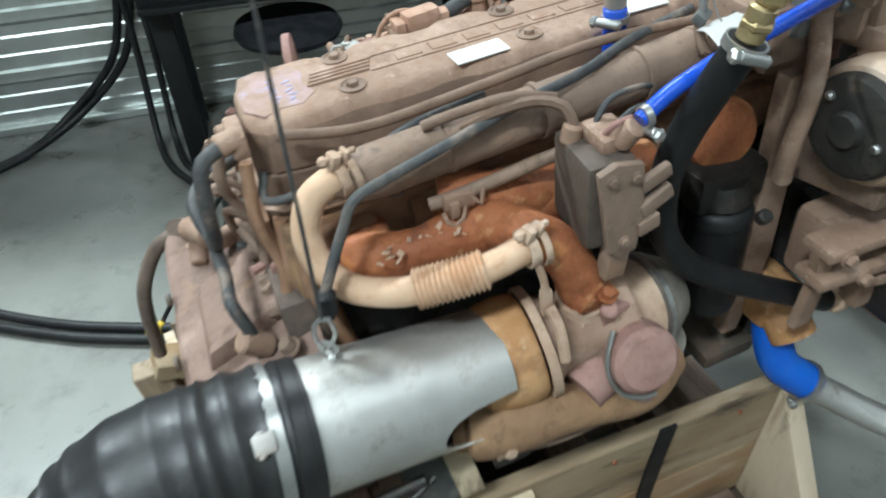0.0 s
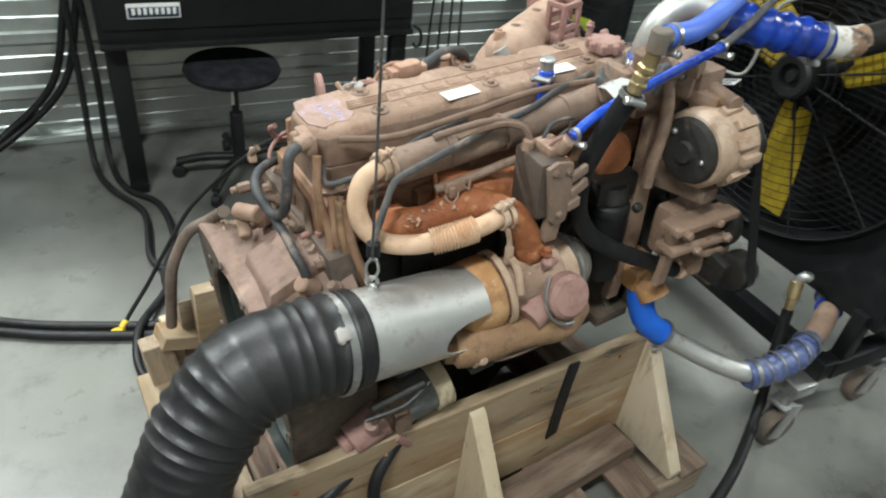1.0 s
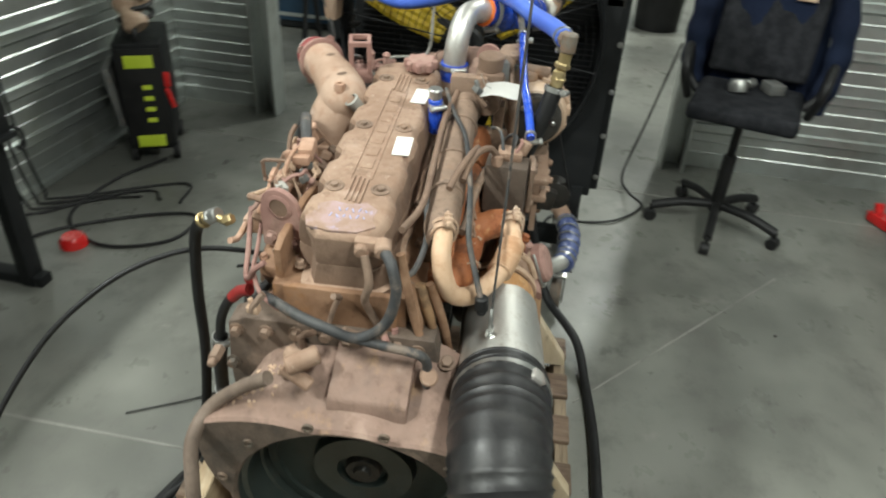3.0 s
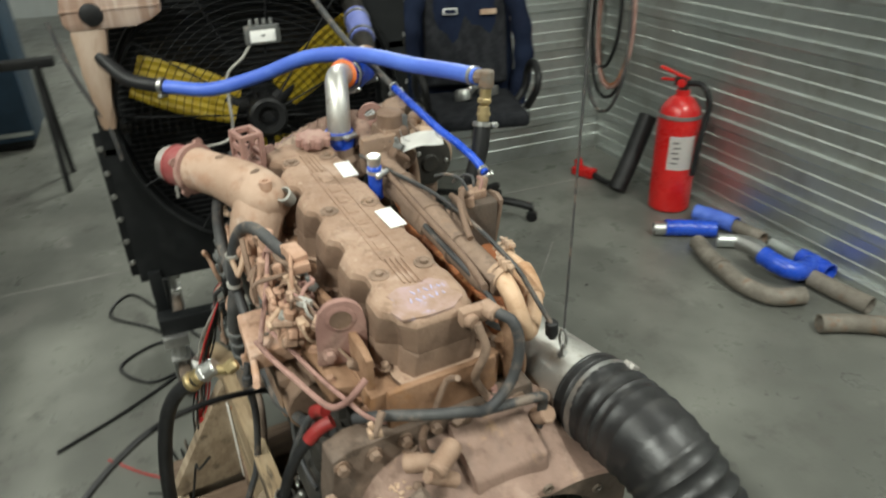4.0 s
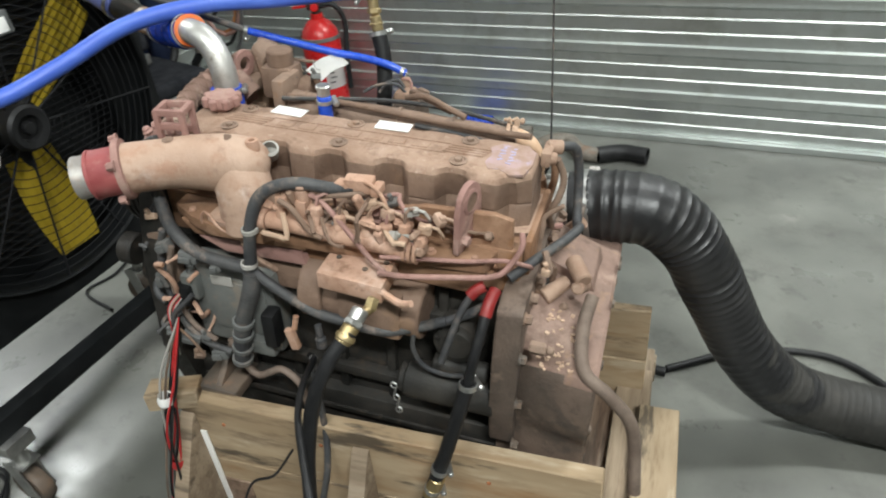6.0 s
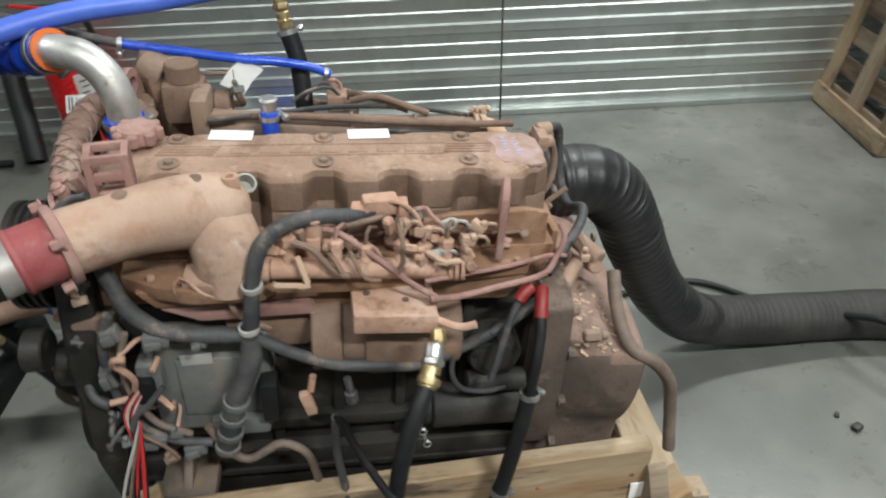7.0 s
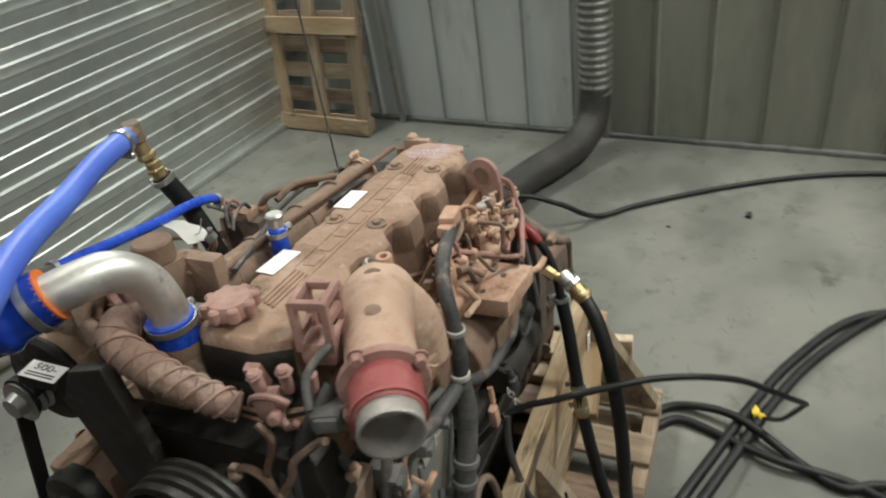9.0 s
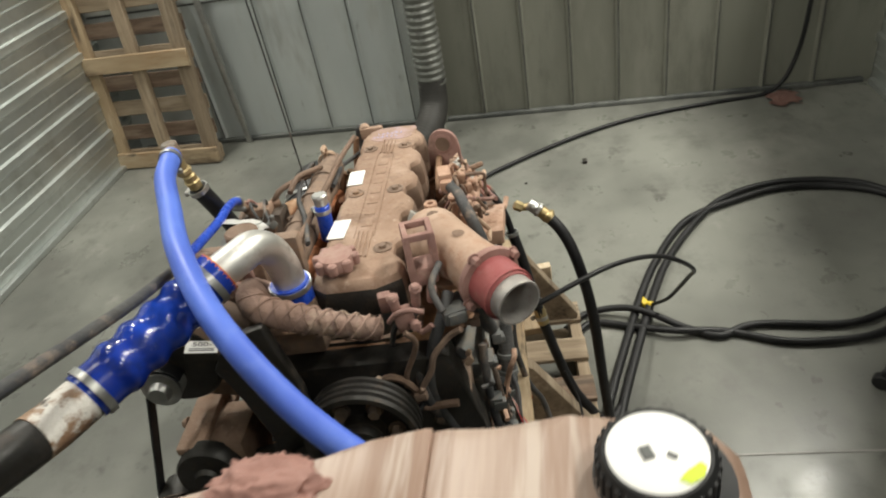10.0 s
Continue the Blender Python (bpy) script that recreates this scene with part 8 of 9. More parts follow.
for k in range(3):
    part("pen_mark", box((-0.006 + 0.004 * k, 0.007 - 0.007 * k, 0.0075), (0.026 - 0.004 * k, 0.0025, 0.0008), 0, (0, 0, 4)), "plastic", tag)
part("tag_wire", tube([(0.026, 0.0, 0.0), (0.04, 0.0, -0.01), (0.045, 0.004, -0.035)], 0.001, 5), "steel", tag)
part_tag = thing("part_tag", "white printed tag on the front bracket", "tag", pose(0.474, -0.192, 1.058, -8, 18, 108))
part("card", box((0, 0, 0), (0.05, 0.034, 0.001), 0.0003), "white", part_tag)
fo = bpy.data.curves.new("tag_text", "FONT")
fo.body, fo.size, fo.align_x, fo.align_y, fo.extrude = "500-", 0.017, "CENTER", "CENTER", 0.0002
fo.materials.append(M["plastic"])
fob = new("printed_number", fo)
fob.parent = part_tag
fob.matrix_basis = pose(0.0, 0.006, 0.0008)
for k in range(2):
    part("print_bar", box((0, -0.006 - 0.005 * k, 0.0008), (0.038, 0.0022, 0.0004), 0), "plastic", part_tag)
part("tag_clip", box((0.0, -0.012, -0.008), (0.05, 0.01, 0.014), 0.002), "grease", part_tag)

# ---- console, stool and welder by the north wall ----
desk = thing("test_console", "large black steel console on sled legs with a name plate", "console", pose(-0.07, 1.68, 0))
part("cabinet_body", box((0, 0.01, 0.94), (1.18, 0.48, 0.68), 0.008), "black", desk)
part("front_lid", box((0, -0.236, 0.96), (1.14, 0.014, 0.58), 0.005), "black", desk)
part("bottom_lip", box((0, -0.235, 0.612), (1.18, 0.03, 0.02), 0.004), "black", desk)
plate = part("name_plate", box((-0.4, -0.2455, 0.735), (0.175, 0.006, 0.052), 0.003), "white", desk, "blue and white name plate, lettering as plain bars")
part("plate_field", box((-0.4, -0.249, 0.731), (0.165, 0.004, 0.034), 0.001), "cabinet", plate)
for k in range(8):
    part("plate_bar", box((-0.466 + 0.019 * k, -0.252, 0.735), (0.011, 0.004, 0.022), 0.001), "white", plate)
for x in (-0.22, 0.36):
    lt = part("latch", merged(lathe([(0, 0.012), (0.024, 0.01), (0.03, 0.0)], (x, -0.243, 0.97), (0, -1, 0), 24), box((x, -0.262, 0.955), (0.016, 0.014, 0.05), 0.004), box((x, -0.266, 0.93), (0.07, 0.012, 0.016), 0.004)), "steel", desk, "bright T-handle latch")
for x in (-0.54, 0.56):
    for y in (-0.15, 0.2):
        part("leg", box((x, y, 0.305), (0.07, 0.05, 0.61), 0.004), "black", desk)
    part("foot_rail", box((x, 0.02, 0.022), (0.06, 0.46, 0.04), 0.004), "black", desk)
for x, y in ((0.57, 0.235), (0.83, -0.1)):
    solid("red_foot_cup", lathe([(0, 0.045), (0.04, 0.045), (0.052, 0.03), (0.055, 0.0), (0, 0.0)], (x - 0.07 + (0.0 if x < 0.6 else 0.0), 1.66 + y + (0.03 if x < 0.6 else 0), 0.0), (0, 0, 1), 24), "red", "red plastic foot cup on the floor", "foot cup", group="foot cups")
part("side_bracket", merged(box((-0.62, -0.16, 0.9), (0.08, 0.12, 0.06), 0.006, (0, 20, 0)), cyl((-0.6, -0.2, 0.8), (-0.66, -0.14, 1.05), 0.02)), "grease", desk)
part("hook", tube([(0.61, -0.2, 0.62), (0.64, -0.21, 0.6), (0.645, -0.21, 0.55), (0.625, -0.21, 0.53), (0.61, -0.21, 0.55)], 0.006, 8), "black", desk)

stool = thing("work_stool", "round black padded stool on casters", "stool", pose(-0.21, 1.5, 0))
part("seat", lathe([(0, 0.055), (0.14, 0.055), (0.175, 0.045), (0.185, 0.02), (0.175, 0.0), (0, 0.0)], (0, 0, 0.46), (0, 0, 1), 40), "fabric", stool)
part("column", merged(cyl((0, 0, 0.08), (0, 0, 0.3), 0.026), cyl((0, 0, 0.3), (0, 0, 0.46), 0.015)), "plastic", stool)
part("column_label", box((-0.012, -0.018, 0.37), (0.012, 0.004, 0.06), 0.001, (0, 0, -35)), "white", stool)
for k in range(5):
    a = radians(20 + 72 * k)
    c, s = math.cos(a), math.sin(a)
    part("base_arm", tube([(0.02 * c, 0.02 * s, 0.1), (0.14 * c, 0.14 * s, 0.095), (0.25 * c, 0.25 * s, 0.072)], 0.018, 10), "plastic", stool)
    part("caster", merged(cyl((0.25 * c - 0.015 * s, 0.25 * s + 0.015 * c, 0.026), (0.25 * c + 0.015 * s, 0.25 * s - 0.015 * c, 0.026), 0.026), cyl((0.25 * c, 0.25 * s, 0.04), (0.25 * c, 0.25 * s, 0.07), 0.008)), "plastic", stool)

weld = thing("welding_machine", "black welding machine with lime labels and a coiled torch", "welder", pose(1.72, 1.76, 0, 0, 0, 28))
part("case", box((0.02, 0, 0.35), (0.42, 0.22, 0.52), 0.012), "black", weld)
part("front_panel", box((-0.195, 0, 0.35), (0.014, 0.2, 0.48), 0.005), "plastic", weld)
for z, h in ((0.53, 0.06), (0.13, 0.06)):
    part("lime_label", box((-0.204, 0.0, z), (0.004, 0.13, h), 0.001), "lime", weld)
for k in range(4):
    part("lime_tick", box((-0.204, -0.02, 0.24 + 0.055 * k), (0.004, 0.045, 0.022), 0.001), "lime", weld)
part("side_sheet", box((-0.06, 0.145, 0.34), (0.2, 0.03, 0.3), 0.004, (-6, 0, 0)), "grey", weld)
part("handle", tube([(-0.14, 0, 0.6), (-0.12, 0, 0.66), (0.12, 0, 0.66), (0.16, 0, 0.6)], 0.014, 10), "plastic", weld)
for sx3 in (-0.13, 0.17):
    for sy in (-0.1, 0.1):
        part("wheel", cyl((sx3, sy - 0.015, 0.045), (sx3, sy + 0.015, 0.045), 0.045), "rubber", weld)
part("chassis", box((0.02, 0, 0.085), (0.4, 0.18, 0.02), 0.004), "black", weld)
part("coiled_cable", tube([(0.02 + 0.1 * math.cos(k * 0.7) * (1 - k * 0.004), 0.08 * math.sin(k * 0.7), 0.66 + 0.006 * k) for k in range(27)], 0.012, 8), "rubber", weld)
part("glove", merged(tube([(-0.1, -0.02, 0.66), (-0.06, 0.02, 0.72), (0.0, 0.03, 0.78), (0.06, 0.0, 0.8)], 0.05, 12, rib=lambda s: 1 + 0.25 * math.sin(s * 60)), tube([(-0.02, 0.04, 0.7), (0.03, -0.03, 0.76), (0.08, -0.04, 0.84)], 0.045, 12, rib=lambda s: 1 + 0.2 * math.sin(s * 70))), "dust_pale", weld, "tan leather gloves and rags")
part("torch", merged(cyl((-0.215, -0.11, 0.4), (-0.2, -0.13, 0.3), 0.012), box((-0.2, -0.115, 0.44), (0.02, 0.03, 0.07), 0.004)), "red", weld)
wb = thing("wall_box", "pale electrical box on the wall with hanging cords", "electrical box", pose(0.92, 1.985, 1.05))
part("case", box((0, 0, 0), (0.3, 0.07, 0.2), 0.008), "white", wb)
for k in range(4):
    part("cord", tube([(-0.06 + 0.05 * k, -0.03, -0.1), (-0.06 + 0.05 * k, -0.04, -0.4), (-0.08 + 0.06 * k, -0.05, -0.75), (-0.05 + 0.06 * k, -0.07, -1.0), (0.0 + 0.05 * k, -0.12, -1.04), (0.1 + 0.12 * k, -0.2 - 0.12 * k, -1.043), (0.28, -0.35 - 0.1 * k, -1.043)], 0.006, 8), "rubber", wb)
solid("floor_lead", tube([(0.55, 1.6, 0.007), (0.75, 1.75, 0.007), (1.0, 1.5, 0.007), (1.12, 1.22, 0.007), (0.9, 1.2, 0.007), (0.78, 1.45, 0.007), (0.95, 1.72, 0.007), (1.3, 1.75, 0.007), (1.6, 1.65, 0.007)], 0.0075, 8, 0.02), "rubber", "black lead lying in loops on the floor", "cable", group="floor leads")

# ---- chair by the opening ----
chair = thing("office_chair", "black office chair with a navy jacket over its back", "chair", pose(1.77, -1.1, 0, 0, 0, -14))
part("seat", box((0, 0, 0.6), (0.46, 0.44, 0.07), 0.03, seg=3), "fabric", chair)
part("backrest", box((0.26, 0, 0.9), (0.06, 0.42, 0.48), 0.028, (0, 8, 0), 3), "fabric", chair)
part("back_stem", tube([(0.1, 0, 0.56), (0.24, 0, 0.57), (0.28, 0, 0.66), (0.285, 0, 0.75)], 0.02, 10), "plastic", chair)
part("column", merged(cyl((0, 0, 0.08), (0, 0, 0.36), 0.03), cyl((0, 0, 0.36), (0, 0, 0.57), 0.018)), "plastic", chair)
for sy in (-1, 1):
    part("armrest", tube([(0.08, sy * 0.22, 0.6), (0.1, sy * 0.27, 0.66), (0.08, sy * 0.28, 0.76), (-0.02, sy * 0.28, 0.815), (-0.14, sy * 0.27, 0.79), (-0.16, sy * 0.26, 0.72), (-0.08, sy * 0.24, 0.62)], 0.018, 10), "plastic", chair)
for k in range(5):
    a = radians(38 + 72 * k)
    c, s = math.cos(a), math.sin(a)
    part("base_arm", tube([(0.02 * c, 0.02 * s, 0.115), (0.16 * c, 0.16 * s, 0.11), (0.29 * c, 0.29 * s, 0.08)], 0.022, 10, flat=0.8), "plastic", chair)
    part("caster", merged(cyl((0.29 * c - 0.02 * s, 0.29 * s + 0.02 * c, 0.028), (0.29 * c + 0.02 * s, 0.29 * s - 0.02 * c, 0.028), 0.028), cyl((0.29 * c, 0.29 * s, 0.045), (0.29 * c, 0.29 * s, 0.085), 0.009)), "plastic", chair)
jk = bmesh.new()
jr = []
for i in range(17):
    v = i / 16
    row = []
    for j in range(25):
        u = 2 * math.pi * j / 24
        w = 0.25 * (0.62 + 0.38 * min(1, v * 3)) + 0.02 * math.sin(5 * u + 4 * v)
        dpt = 0.055 * (0.5 + 0.5 * min(1, v * 3)) + 0.014 * math.sin(7 * u + 9 * v)
        row.append(jk.verts.new((0.275 + 0.03 * v + dpt * math.sin(u), w * math.cos(u), 1.2 - 0.62 * v + 0.012 * math.sin(3 * u))))
    jr.append(row)
for a, b in zip(jr, jr[1:]):
    for j in range(24):
        jk.faces.new((a[j], a[j + 1], b[j + 1], b[j]))
jk.faces.new(jr[0][:24])
jack = solid("jacket", jk, "navy", "navy blue work jacket draped over the chair back", "jacket", pose(1.77, -1.1, 0, 0, 0, -14), sharp=80)
part("badge", box((0.215, 0.08, 1.03), (0.01, 0.07, 0.03), 0.004, (0, 6, 0)), "white", jack, "pale oval badge")
part("badge_field", box((0.2095, 0.08, 1.03), (0.004, 0.056, 0.02), 0.001, (0, 6, 0)), "navy", jack)
part("name_patch", box((0.215, -0.11, 1.02), (0.01, 0.08, 0.025), 0.003, (0, 6, 0)), "dust_pale", jack)
part("sleeve", tube([(0.26, 0.24, 1.1), (0.23, 0.28, 0.95), (0.24, 0.29, 0.75), (0.25, 0.27, 0.6)], 0.05, 14, rib=lambda s: 1 + 0.08 * math.sin(s * 50)), "navy", jack)
part("sleeve", tube([(0.26, -0.24, 1.1), (0.23, -0.28, 0.95), (0.24, -0.3, 0.75), (0.26, -0.27, 0.55)], 0.05, 14, rib=lambda s: 1 + 0.08 * math.sin(s * 45)), "navy", jack)
solid("pipe_fitting", merged(lathe([(0.025, 0), (0.04, 0), (0.042, 0.03), (0.034, 0.05), (0.025, 0.05), (0.025, 0)], (1.82, -1.06, 0.64), (0.2, 0.1, 1), 24), cyl((1.85, -1.1, 0.664), (1.88, -1.13, 0.669), 0.02)), "steel", "bright pipe fitting lying on the chair seat", "fitting")
solid("small_box", box((1.86, -1.21, 0.66), (0.09, 0.07, 0.045), 0.006, (0, 0, 20)), "grey", "small grey box on the chair seat", "box")

# ---- south wall: extinguisher, pipes, hanging hoses ----
ext = thing("fire_extinguisher", "large red fire extinguisher standing by the wall", "fire extinguisher", pose(1.46, -2.1, 0, 0, 0, 20) @ Matrix.Scale(1.12, 4))
part("cylinder", lathe([(0, 0.0), (0.085, 0.0), (0.095, 0.012), (0.095, 0.44), (0.085, 0.49), (0.055, 0.53), (0.03, 0.545), (0.03, 0.57), (0, 0.57)], (0, 0, 0), (0, 0, 1), 40), "red", ext)
part("band", lathe([(0.0955, -0.009), (0.097, -0.008), (0.097, 0.008), (0.0955, 0.009), (0.0955, -0.009)], (0, 0, 0.46), (0, 0, 1), 40), "steel", ext)
lab = bmesh.new()
lv = [[lab.verts.new((0.0965 * math.cos(a), 0.0965 * math.sin(a), z)) for z in (0.22, 0.38)] for a in [radians(100 + 7 * i) for i in range(11)]]
for a, b in zip(lv, lv[1:]):
    lab.faces.new((a[0], b[0], b[1], a[1]))
bmesh.ops.solidify(lab, geom=list(lab.faces), thickness=-0.001)
part("label", lab, "white", ext, "white instruction label")
for k in range(5):
    a = radians(118 + 4 * (k % 2))
    part("label_bar", box((0.098 * math.cos(a), 0.098 * math.sin(a), 0.35 - 0.024 * k), (0.002, 0.03, 0.006), 0, (0, 0, math.degrees(a))), "grey", ext)
part("valve", merged(cyl((0, 0, 0.56), (0, 0, 0.6), 0.022), box((0.01, 0, 0.605), (0.06, 0.04, 0.04), 0.008)), "grease", ext)
part("lever", merged(box((0.05, 0, 0.635), (0.15, 0.022, 0.012), 0.004, (0, -14, 0)), box((0.05, 0, 0.605), (0.12, 0.022, 0.012), 0.004, (0, 4, 0))), "red", ext)
part("gauge", lathe([(0, 0.012), (0.018, 0.01), (0.02, 0)], (0.0, 0.02, 0.6), (0, 1, 0.2), 20), "red", ext)
part("discharge_hose", tube([(-0.02, 0, 0.6), (-0.09, 0.0, 0.6), (-0.13, 0.0, 0.52), (-0.12, 0.02, 0.36), (-0.115, 0.03, 0.2)], 0.013, 12), "rubber", ext)
solid("black_tube", tube([(1.66, -1.9, 0.055), (1.69, -1.99, 0.18), (1.74, -2.13, 0.42)], 0.05, 20, hollow=0.8), "rubber", "short black rubber tube leaning on the wall", "tube")
tool = thing("red_tool", "red and black hand tool on the floor", "tool", pose(2.02, -1.93, 0, 0, 0, 25))
part("body", merged(box((0, 0, 0.03), (0.14, 0.07, 0.05), 0.012), cyl((0.03, 0, 0.05), (0.05, 0, 0.1), 0.022)), "red", tool)
part("grip", tube([(-0.06, 0.0, 0.028), (-0.13, 0.03, 0.024), (-0.2, 0.05, 0.02)], 0.018, 12), "plastic", tool)
for k, (r, dz, mt, gx) in enumerate(((0.16, 0.0, "rust", 2.2), (0.19, -0.02, "rubber", 2.22), (0.14, 0.06, "rubber", 2.26), (0.17, 0.02, "dust_pink", 2.15), (0.21, -0.06, "rubber_dust", 2.2))):
    pts = [(gx + r * math.sin(2 * math.pi * i / 14), -2.19 + 0.012 * k + 0.01 * math.cos(i), 0.78 + dz - (r * 1.9) * math.cos(2 * math.pi * i / 14) * (1 if math.cos(2 * math.pi * i / 14) > 0 else 1.6)) for i in range(15)]
    solid("coiled_hose", tube(pts, 0.011, 10, 0.015), mt, "coiled hose hung on a wall hook", "hose", group="hung hoses")
solid("wall_hook", merged(box((2.2, -2.235, 1.18), (0.2, 0.02, 0.05), 0.003), cyl((2.15, -2.23, 1.16), (2.15, -2.12, 1.18), 0.009), cyl((2.25, -2.23, 1.16), (2.25, -2.12, 1.18), 0.009)), "steel", "steel double wall hook", "hook")


def loose_pipe(name, label, runs):
    t = thing(name, label, "coolant pipe", group="loose pipes")
    for nm, pts, r, mt in runs:
        part(nm, tube([(x - 0.035, y - 0.022, z) for x, y, z in pts], r, 20, 0.01, hollow=0.85, rib=(lambda s: 1 + 0.03 * math.sin(s * 120)) if "sleeve" in nm else None), mt, t)
    return t


loose_pipe("loose_pipe", "old pipe with a pale blue silicone sleeve on the floor", [("sleeve", [(1.3, -2.09, 0.042), (1.21, -2.13, 0.042), (1.09, -2.16, 0.042)], 0.042, "blue_pale"), ("pipe", [(1.1, -2.158, 0.036), (1.02, -2.17, 0.036), (0.93, -2.18, 0.036)], 0.034, "pipe_dirty")])
loose_pipe("loose_pipe", "blue silicone hose piece with a steel end on the floor", [("pipe", [(1.25, -1.79, 0.036), (1.22, -1.85, 0.036)], 0.034, "steel"), ("sleeve", [(1.225, -1.84, 0.042), (1.17, -1.94, 0.042), (1.1, -2.045, 0.042)], 0.041, "blue")])
loose_pipe("loose_pipe", "corroded brown bent pipe on the floor", [("pipe", [(1.04, -1.88, 0.038), (0.93, -1.84, 0.038), (0.8, -1.81, 0.038), (0.66, -1.79, 0.038), (0.53, -1.83, 0.038), (0.48, -1.95, 0.038)], 0.038, "pipe_dirty"), ("pipe_bead", [(0.82, -1.814, 0.038), (0.8, -1.81, 0.038)], 0.043, "pipe_dirty")])
loose_pipe("loose_pipe", "grey curved pipe on the floor", [("pipe", [(1.02, -1.985, 0.034), (0.96, -2.07, 0.034), (0.88, -2.1, 0.034), (0.79, -2.03, 0.034)], 0.033, "galv")])
loose_pipe("loose_pipe", "bright pipe with a deep blue elbow sleeve on the floor", [("pipe", [(0.87, -1.96, 0.1), (0.8, -1.97, 0.1), (0.72, -1.975, 0.095)], 0.034, "steel"), ("sleeve", [(0.74, -1.97, 0.095), (0.65, -1.98, 0.085), (0.6, -2.03, 0.07), (0.63, -2.13, 0.055), (0.65, -2.19, 0.045)], 0.042, "blue")])
loose_pipe("loose_pipe", "grey pipe ending in a blue sleeve on the floor", [("pipe", [(0.88, -2.185, 0.036), (0.8, -2.19, 0.036), (0.7, -2.185, 0.036)], 0.034, "galv"), ("sleeve", [(0.72, -2.187, 0.042), (0.66, -2.185, 0.045), (0.56, -2.185, 0.043)], 0.041, "blue")])
loose_pipe("loose_pipe", "dull grey pipe stub on the floor", [("pipe", [(0.57, -2.09, 0.038), (0.44, -2.1, 0.038), (0.31, -2.12, 0.038)], 0.038, "pipe_dirty")])
loose_pipe("loose_pipe", "long crooked pipe with a black rubber end on the floor", [("pipe", [(0.31, -1.84, 0.037), (0.26, -1.95, 0.037), (0.18, -2.06, 0.037), (0.1, -2.07, 0.037), (0.02, -1.97, 0.037), (-0.08, -1.945, 0.037)], 0.037, "pipe_dirty"), ("rubber_end", [(-0.07, -1.946, 0.04), (-0.18, -2.0, 0.04), (-0.3, -1.985, 0.04)], 0.04, "rubber")])

# ---- leaning pallet in the corner ----
pal = thing("leaning_pallet", "small timber pallet leaning in the corner", "pallet", pose(-2.26, -1.98, 0, 0, -7.5, -2))
random.seed(3)
for k, (y, mt) in enumerate(((-0.3, "wood"), (0.0, "wood_grey"), (0.3, "wood_grey"))):
    plank("stile", (1.16, 0.09 if k != 1 else 0.075, 0.04), (0.0, y, 0.58), mt, pal, (90, -90, 0) if False else (0, -90, 0))
for z in (0.05, 0.63, 1.12):
    plank("cross_board", (0.7, 0.02, 0.095), (0.032, 0.0, z), "wood", pal, (0, 0, 90))
for k in range(8):
    plank("back_board", (0.7, 0.016, 0.088), (-0.03, 0.0, 0.06 + 0.15 * k), "wood_dark" if k % 2 else "wood_grey", pal, (0, 0, 90))
solid("wall_strip", box((-2.455, -1.55, 1.0), (0.02, 0.035, 2.0), 0.003, (1.2, 0, 0)), "steel", "thin bright metal strip against the wall", "metal strip")

# ---- beyond the opening ----
bin_ = thing("waste_bin", "dark plastic waste bin on the workshop floor", "bin", pose(5.6, -1.0, 0))
part("tub", lathe([(0.0, 0.0), (0.2, 0.0), (0.24, 0.62), (0.25, 0.64), (0.23, 0.64), (0.19, 0.02), (0, 0.02)], (0, 0, 0), (0, 0, 1), 28), "plastic", bin_)
part("liner", lathe([(0.235, 0.6), (0.262, 0.64), (0.255, 0.55)], (0, 0, 0), (0, 0, 1), 28), "fabric", bin_)
far = thing("tool_cabinet", "dark blue cabinet with a red badge beyond the opening", "cabinet", pose(4.5, 1.75, 0))
part("body", box((0, 0, 0.62), (0.6, 1.1, 1.1), 0.01), "cabinet", far)
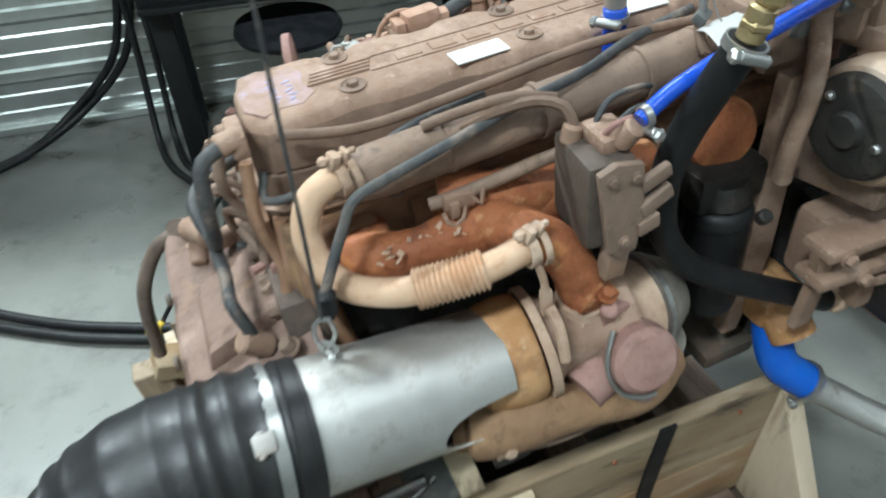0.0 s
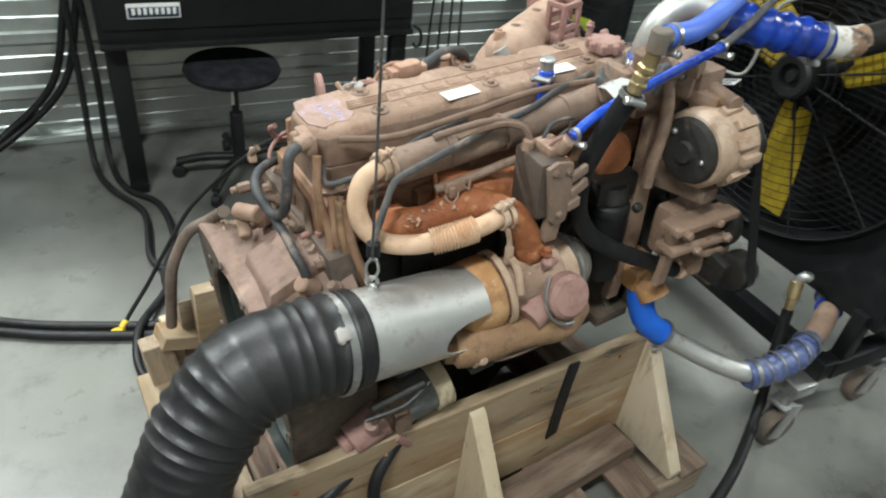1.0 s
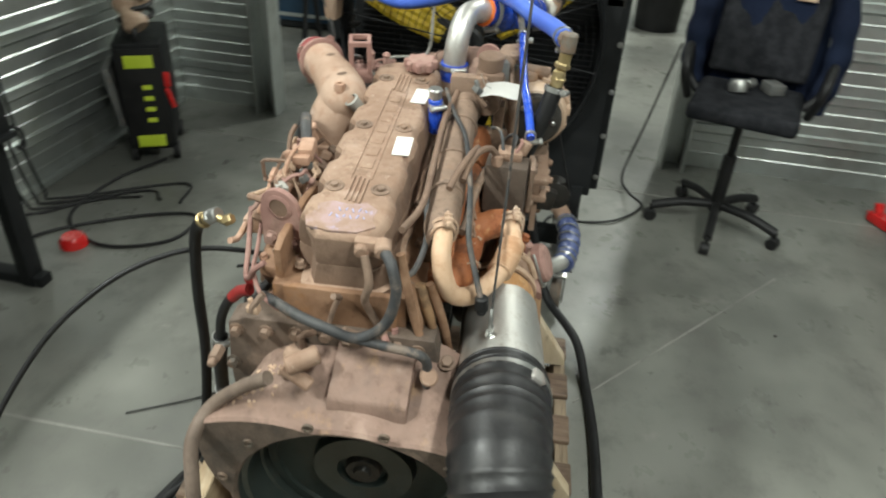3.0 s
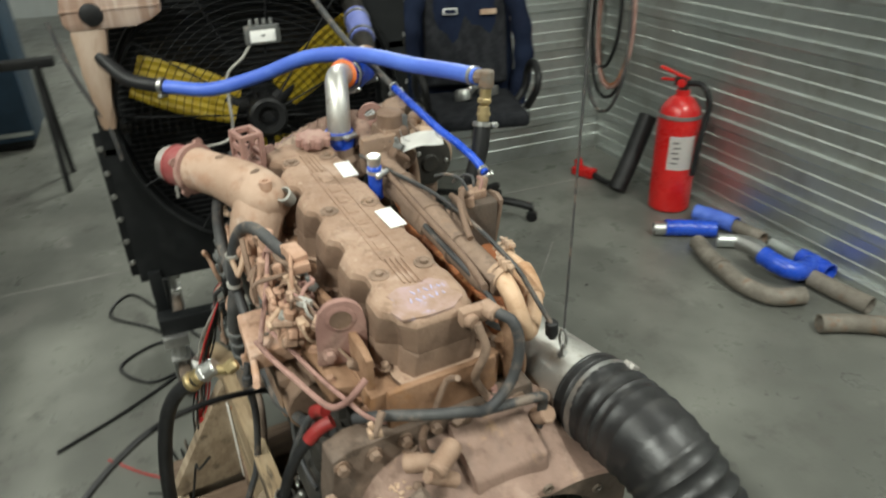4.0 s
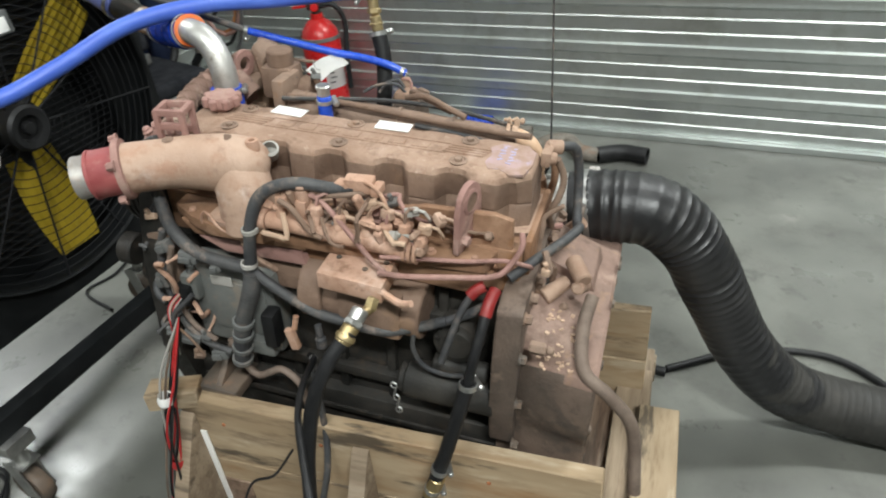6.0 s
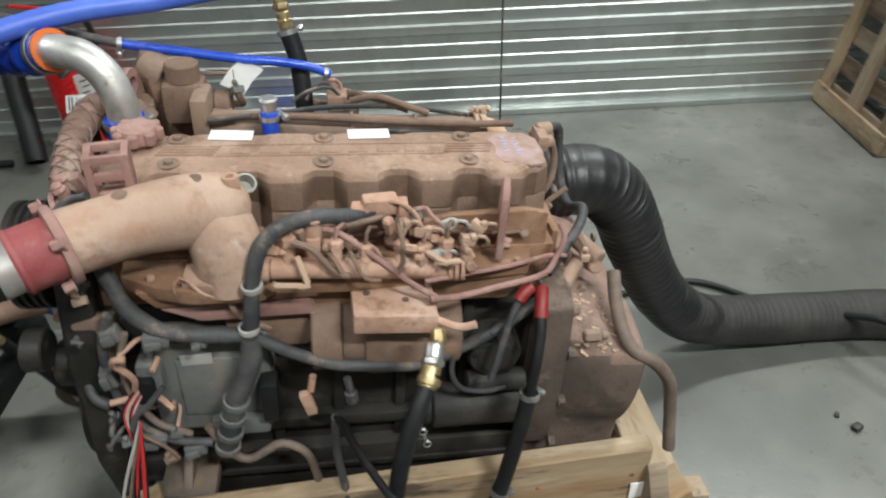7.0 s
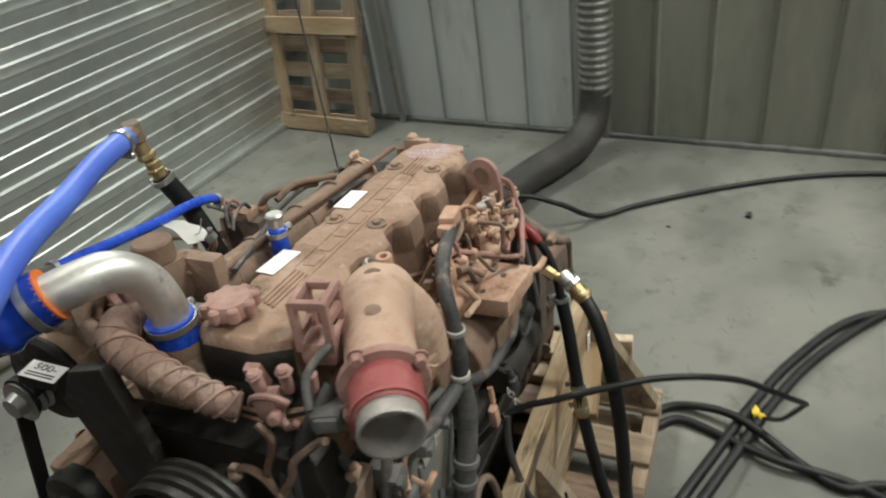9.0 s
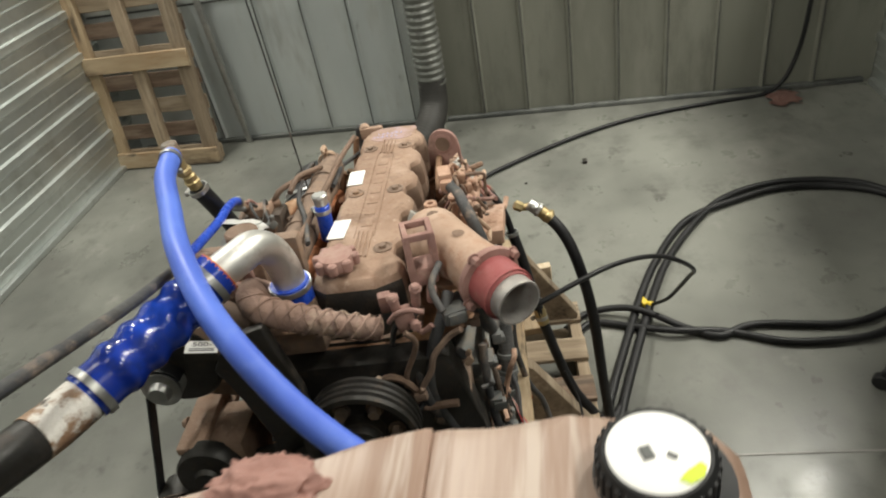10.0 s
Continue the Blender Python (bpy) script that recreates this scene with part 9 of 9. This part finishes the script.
part("plinth", box((0, 0, 0.05), (0.56, 1.04, 0.07), 0.005), "black", far)
part("edge_strip", box((-0.302, 0, 0.12), (0.006, 1.08, 0.03), 0.002), "galv", far)
part("badge", lathe([(0, 0.006), (0.07, 0.006), (0.075, 0.0)], (-0.301, -0.15, 0.5), (-1, 0, 0), 28), "red", far)
part("badge_bar", box((-0.31, -0.15, 0.5), (0.004, 0.09, 0.03), 0.002), "white", far)
part("white_bar", box((-0.303, -0.16, 0.38), (0.005, 0.16, 0.03), 0.001), "white", far)
stand = thing("folding_stand", "black folding trestle stand", "stand", pose(3.4, 1.25, 0))
for sx4 in (-1, 1):
    for sy in (-0.3, 0.3):
        part("leg", cyl((sx4 * 0.18, sy, 0.0), (sx4 * 0.03, sy, 0.72), 0.018), "plastic", stand)
part("beam", box((0, 0, 0.74), (0.09, 0.8, 0.05), 0.006), "plastic", stand)

# floor scraps
for k, (x, y, s) in enumerate(((-1.86, 0.49, 0.03), (-1.33, -0.16, 0.028), (-1.3, -0.21, 0.016), (-0.2, -0.95, 0.008), (0.95, -1.25, 0.01), (-1.7, 0.2, 0.012))):
    solid("dirt_clod", box((x, y, s * 0.3), (s, s * 0.8, s * 0.6), s * 0.2, (5, 8, 30 * k)), "grease", "small dark dirt clod on the floor", "dirt", group="dirt clods")
rg = bmesh.new()
gv = [[rg.verts.new((-2.36 + 0.16 * (i / 8 - 0.5) + 0.02 * math.sin(j), 1.55 + 0.14 * (j / 8 - 0.5) + 0.02 * math.sin(i * 1.7), 0.012 + 0.028 * abs(math.sin(i * 0.9 + j * 0.6)) * (1 - abs(i / 4 - 1)) * (1 - abs(j / 4 - 1)))) for j in range(9)] for i in range(9)]
for i in range(8):
    for j in range(8):
        rg.faces.new((gv[i][j], gv[i + 1][j], gv[i + 1][j + 1], gv[i][j + 1]))
bmesh.ops.solidify(rg, geom=list(rg.faces), thickness=0.008)
solid("rag", rg, "dust_pink", "crumpled dull red rag on the floor", "rag", sharp=80)
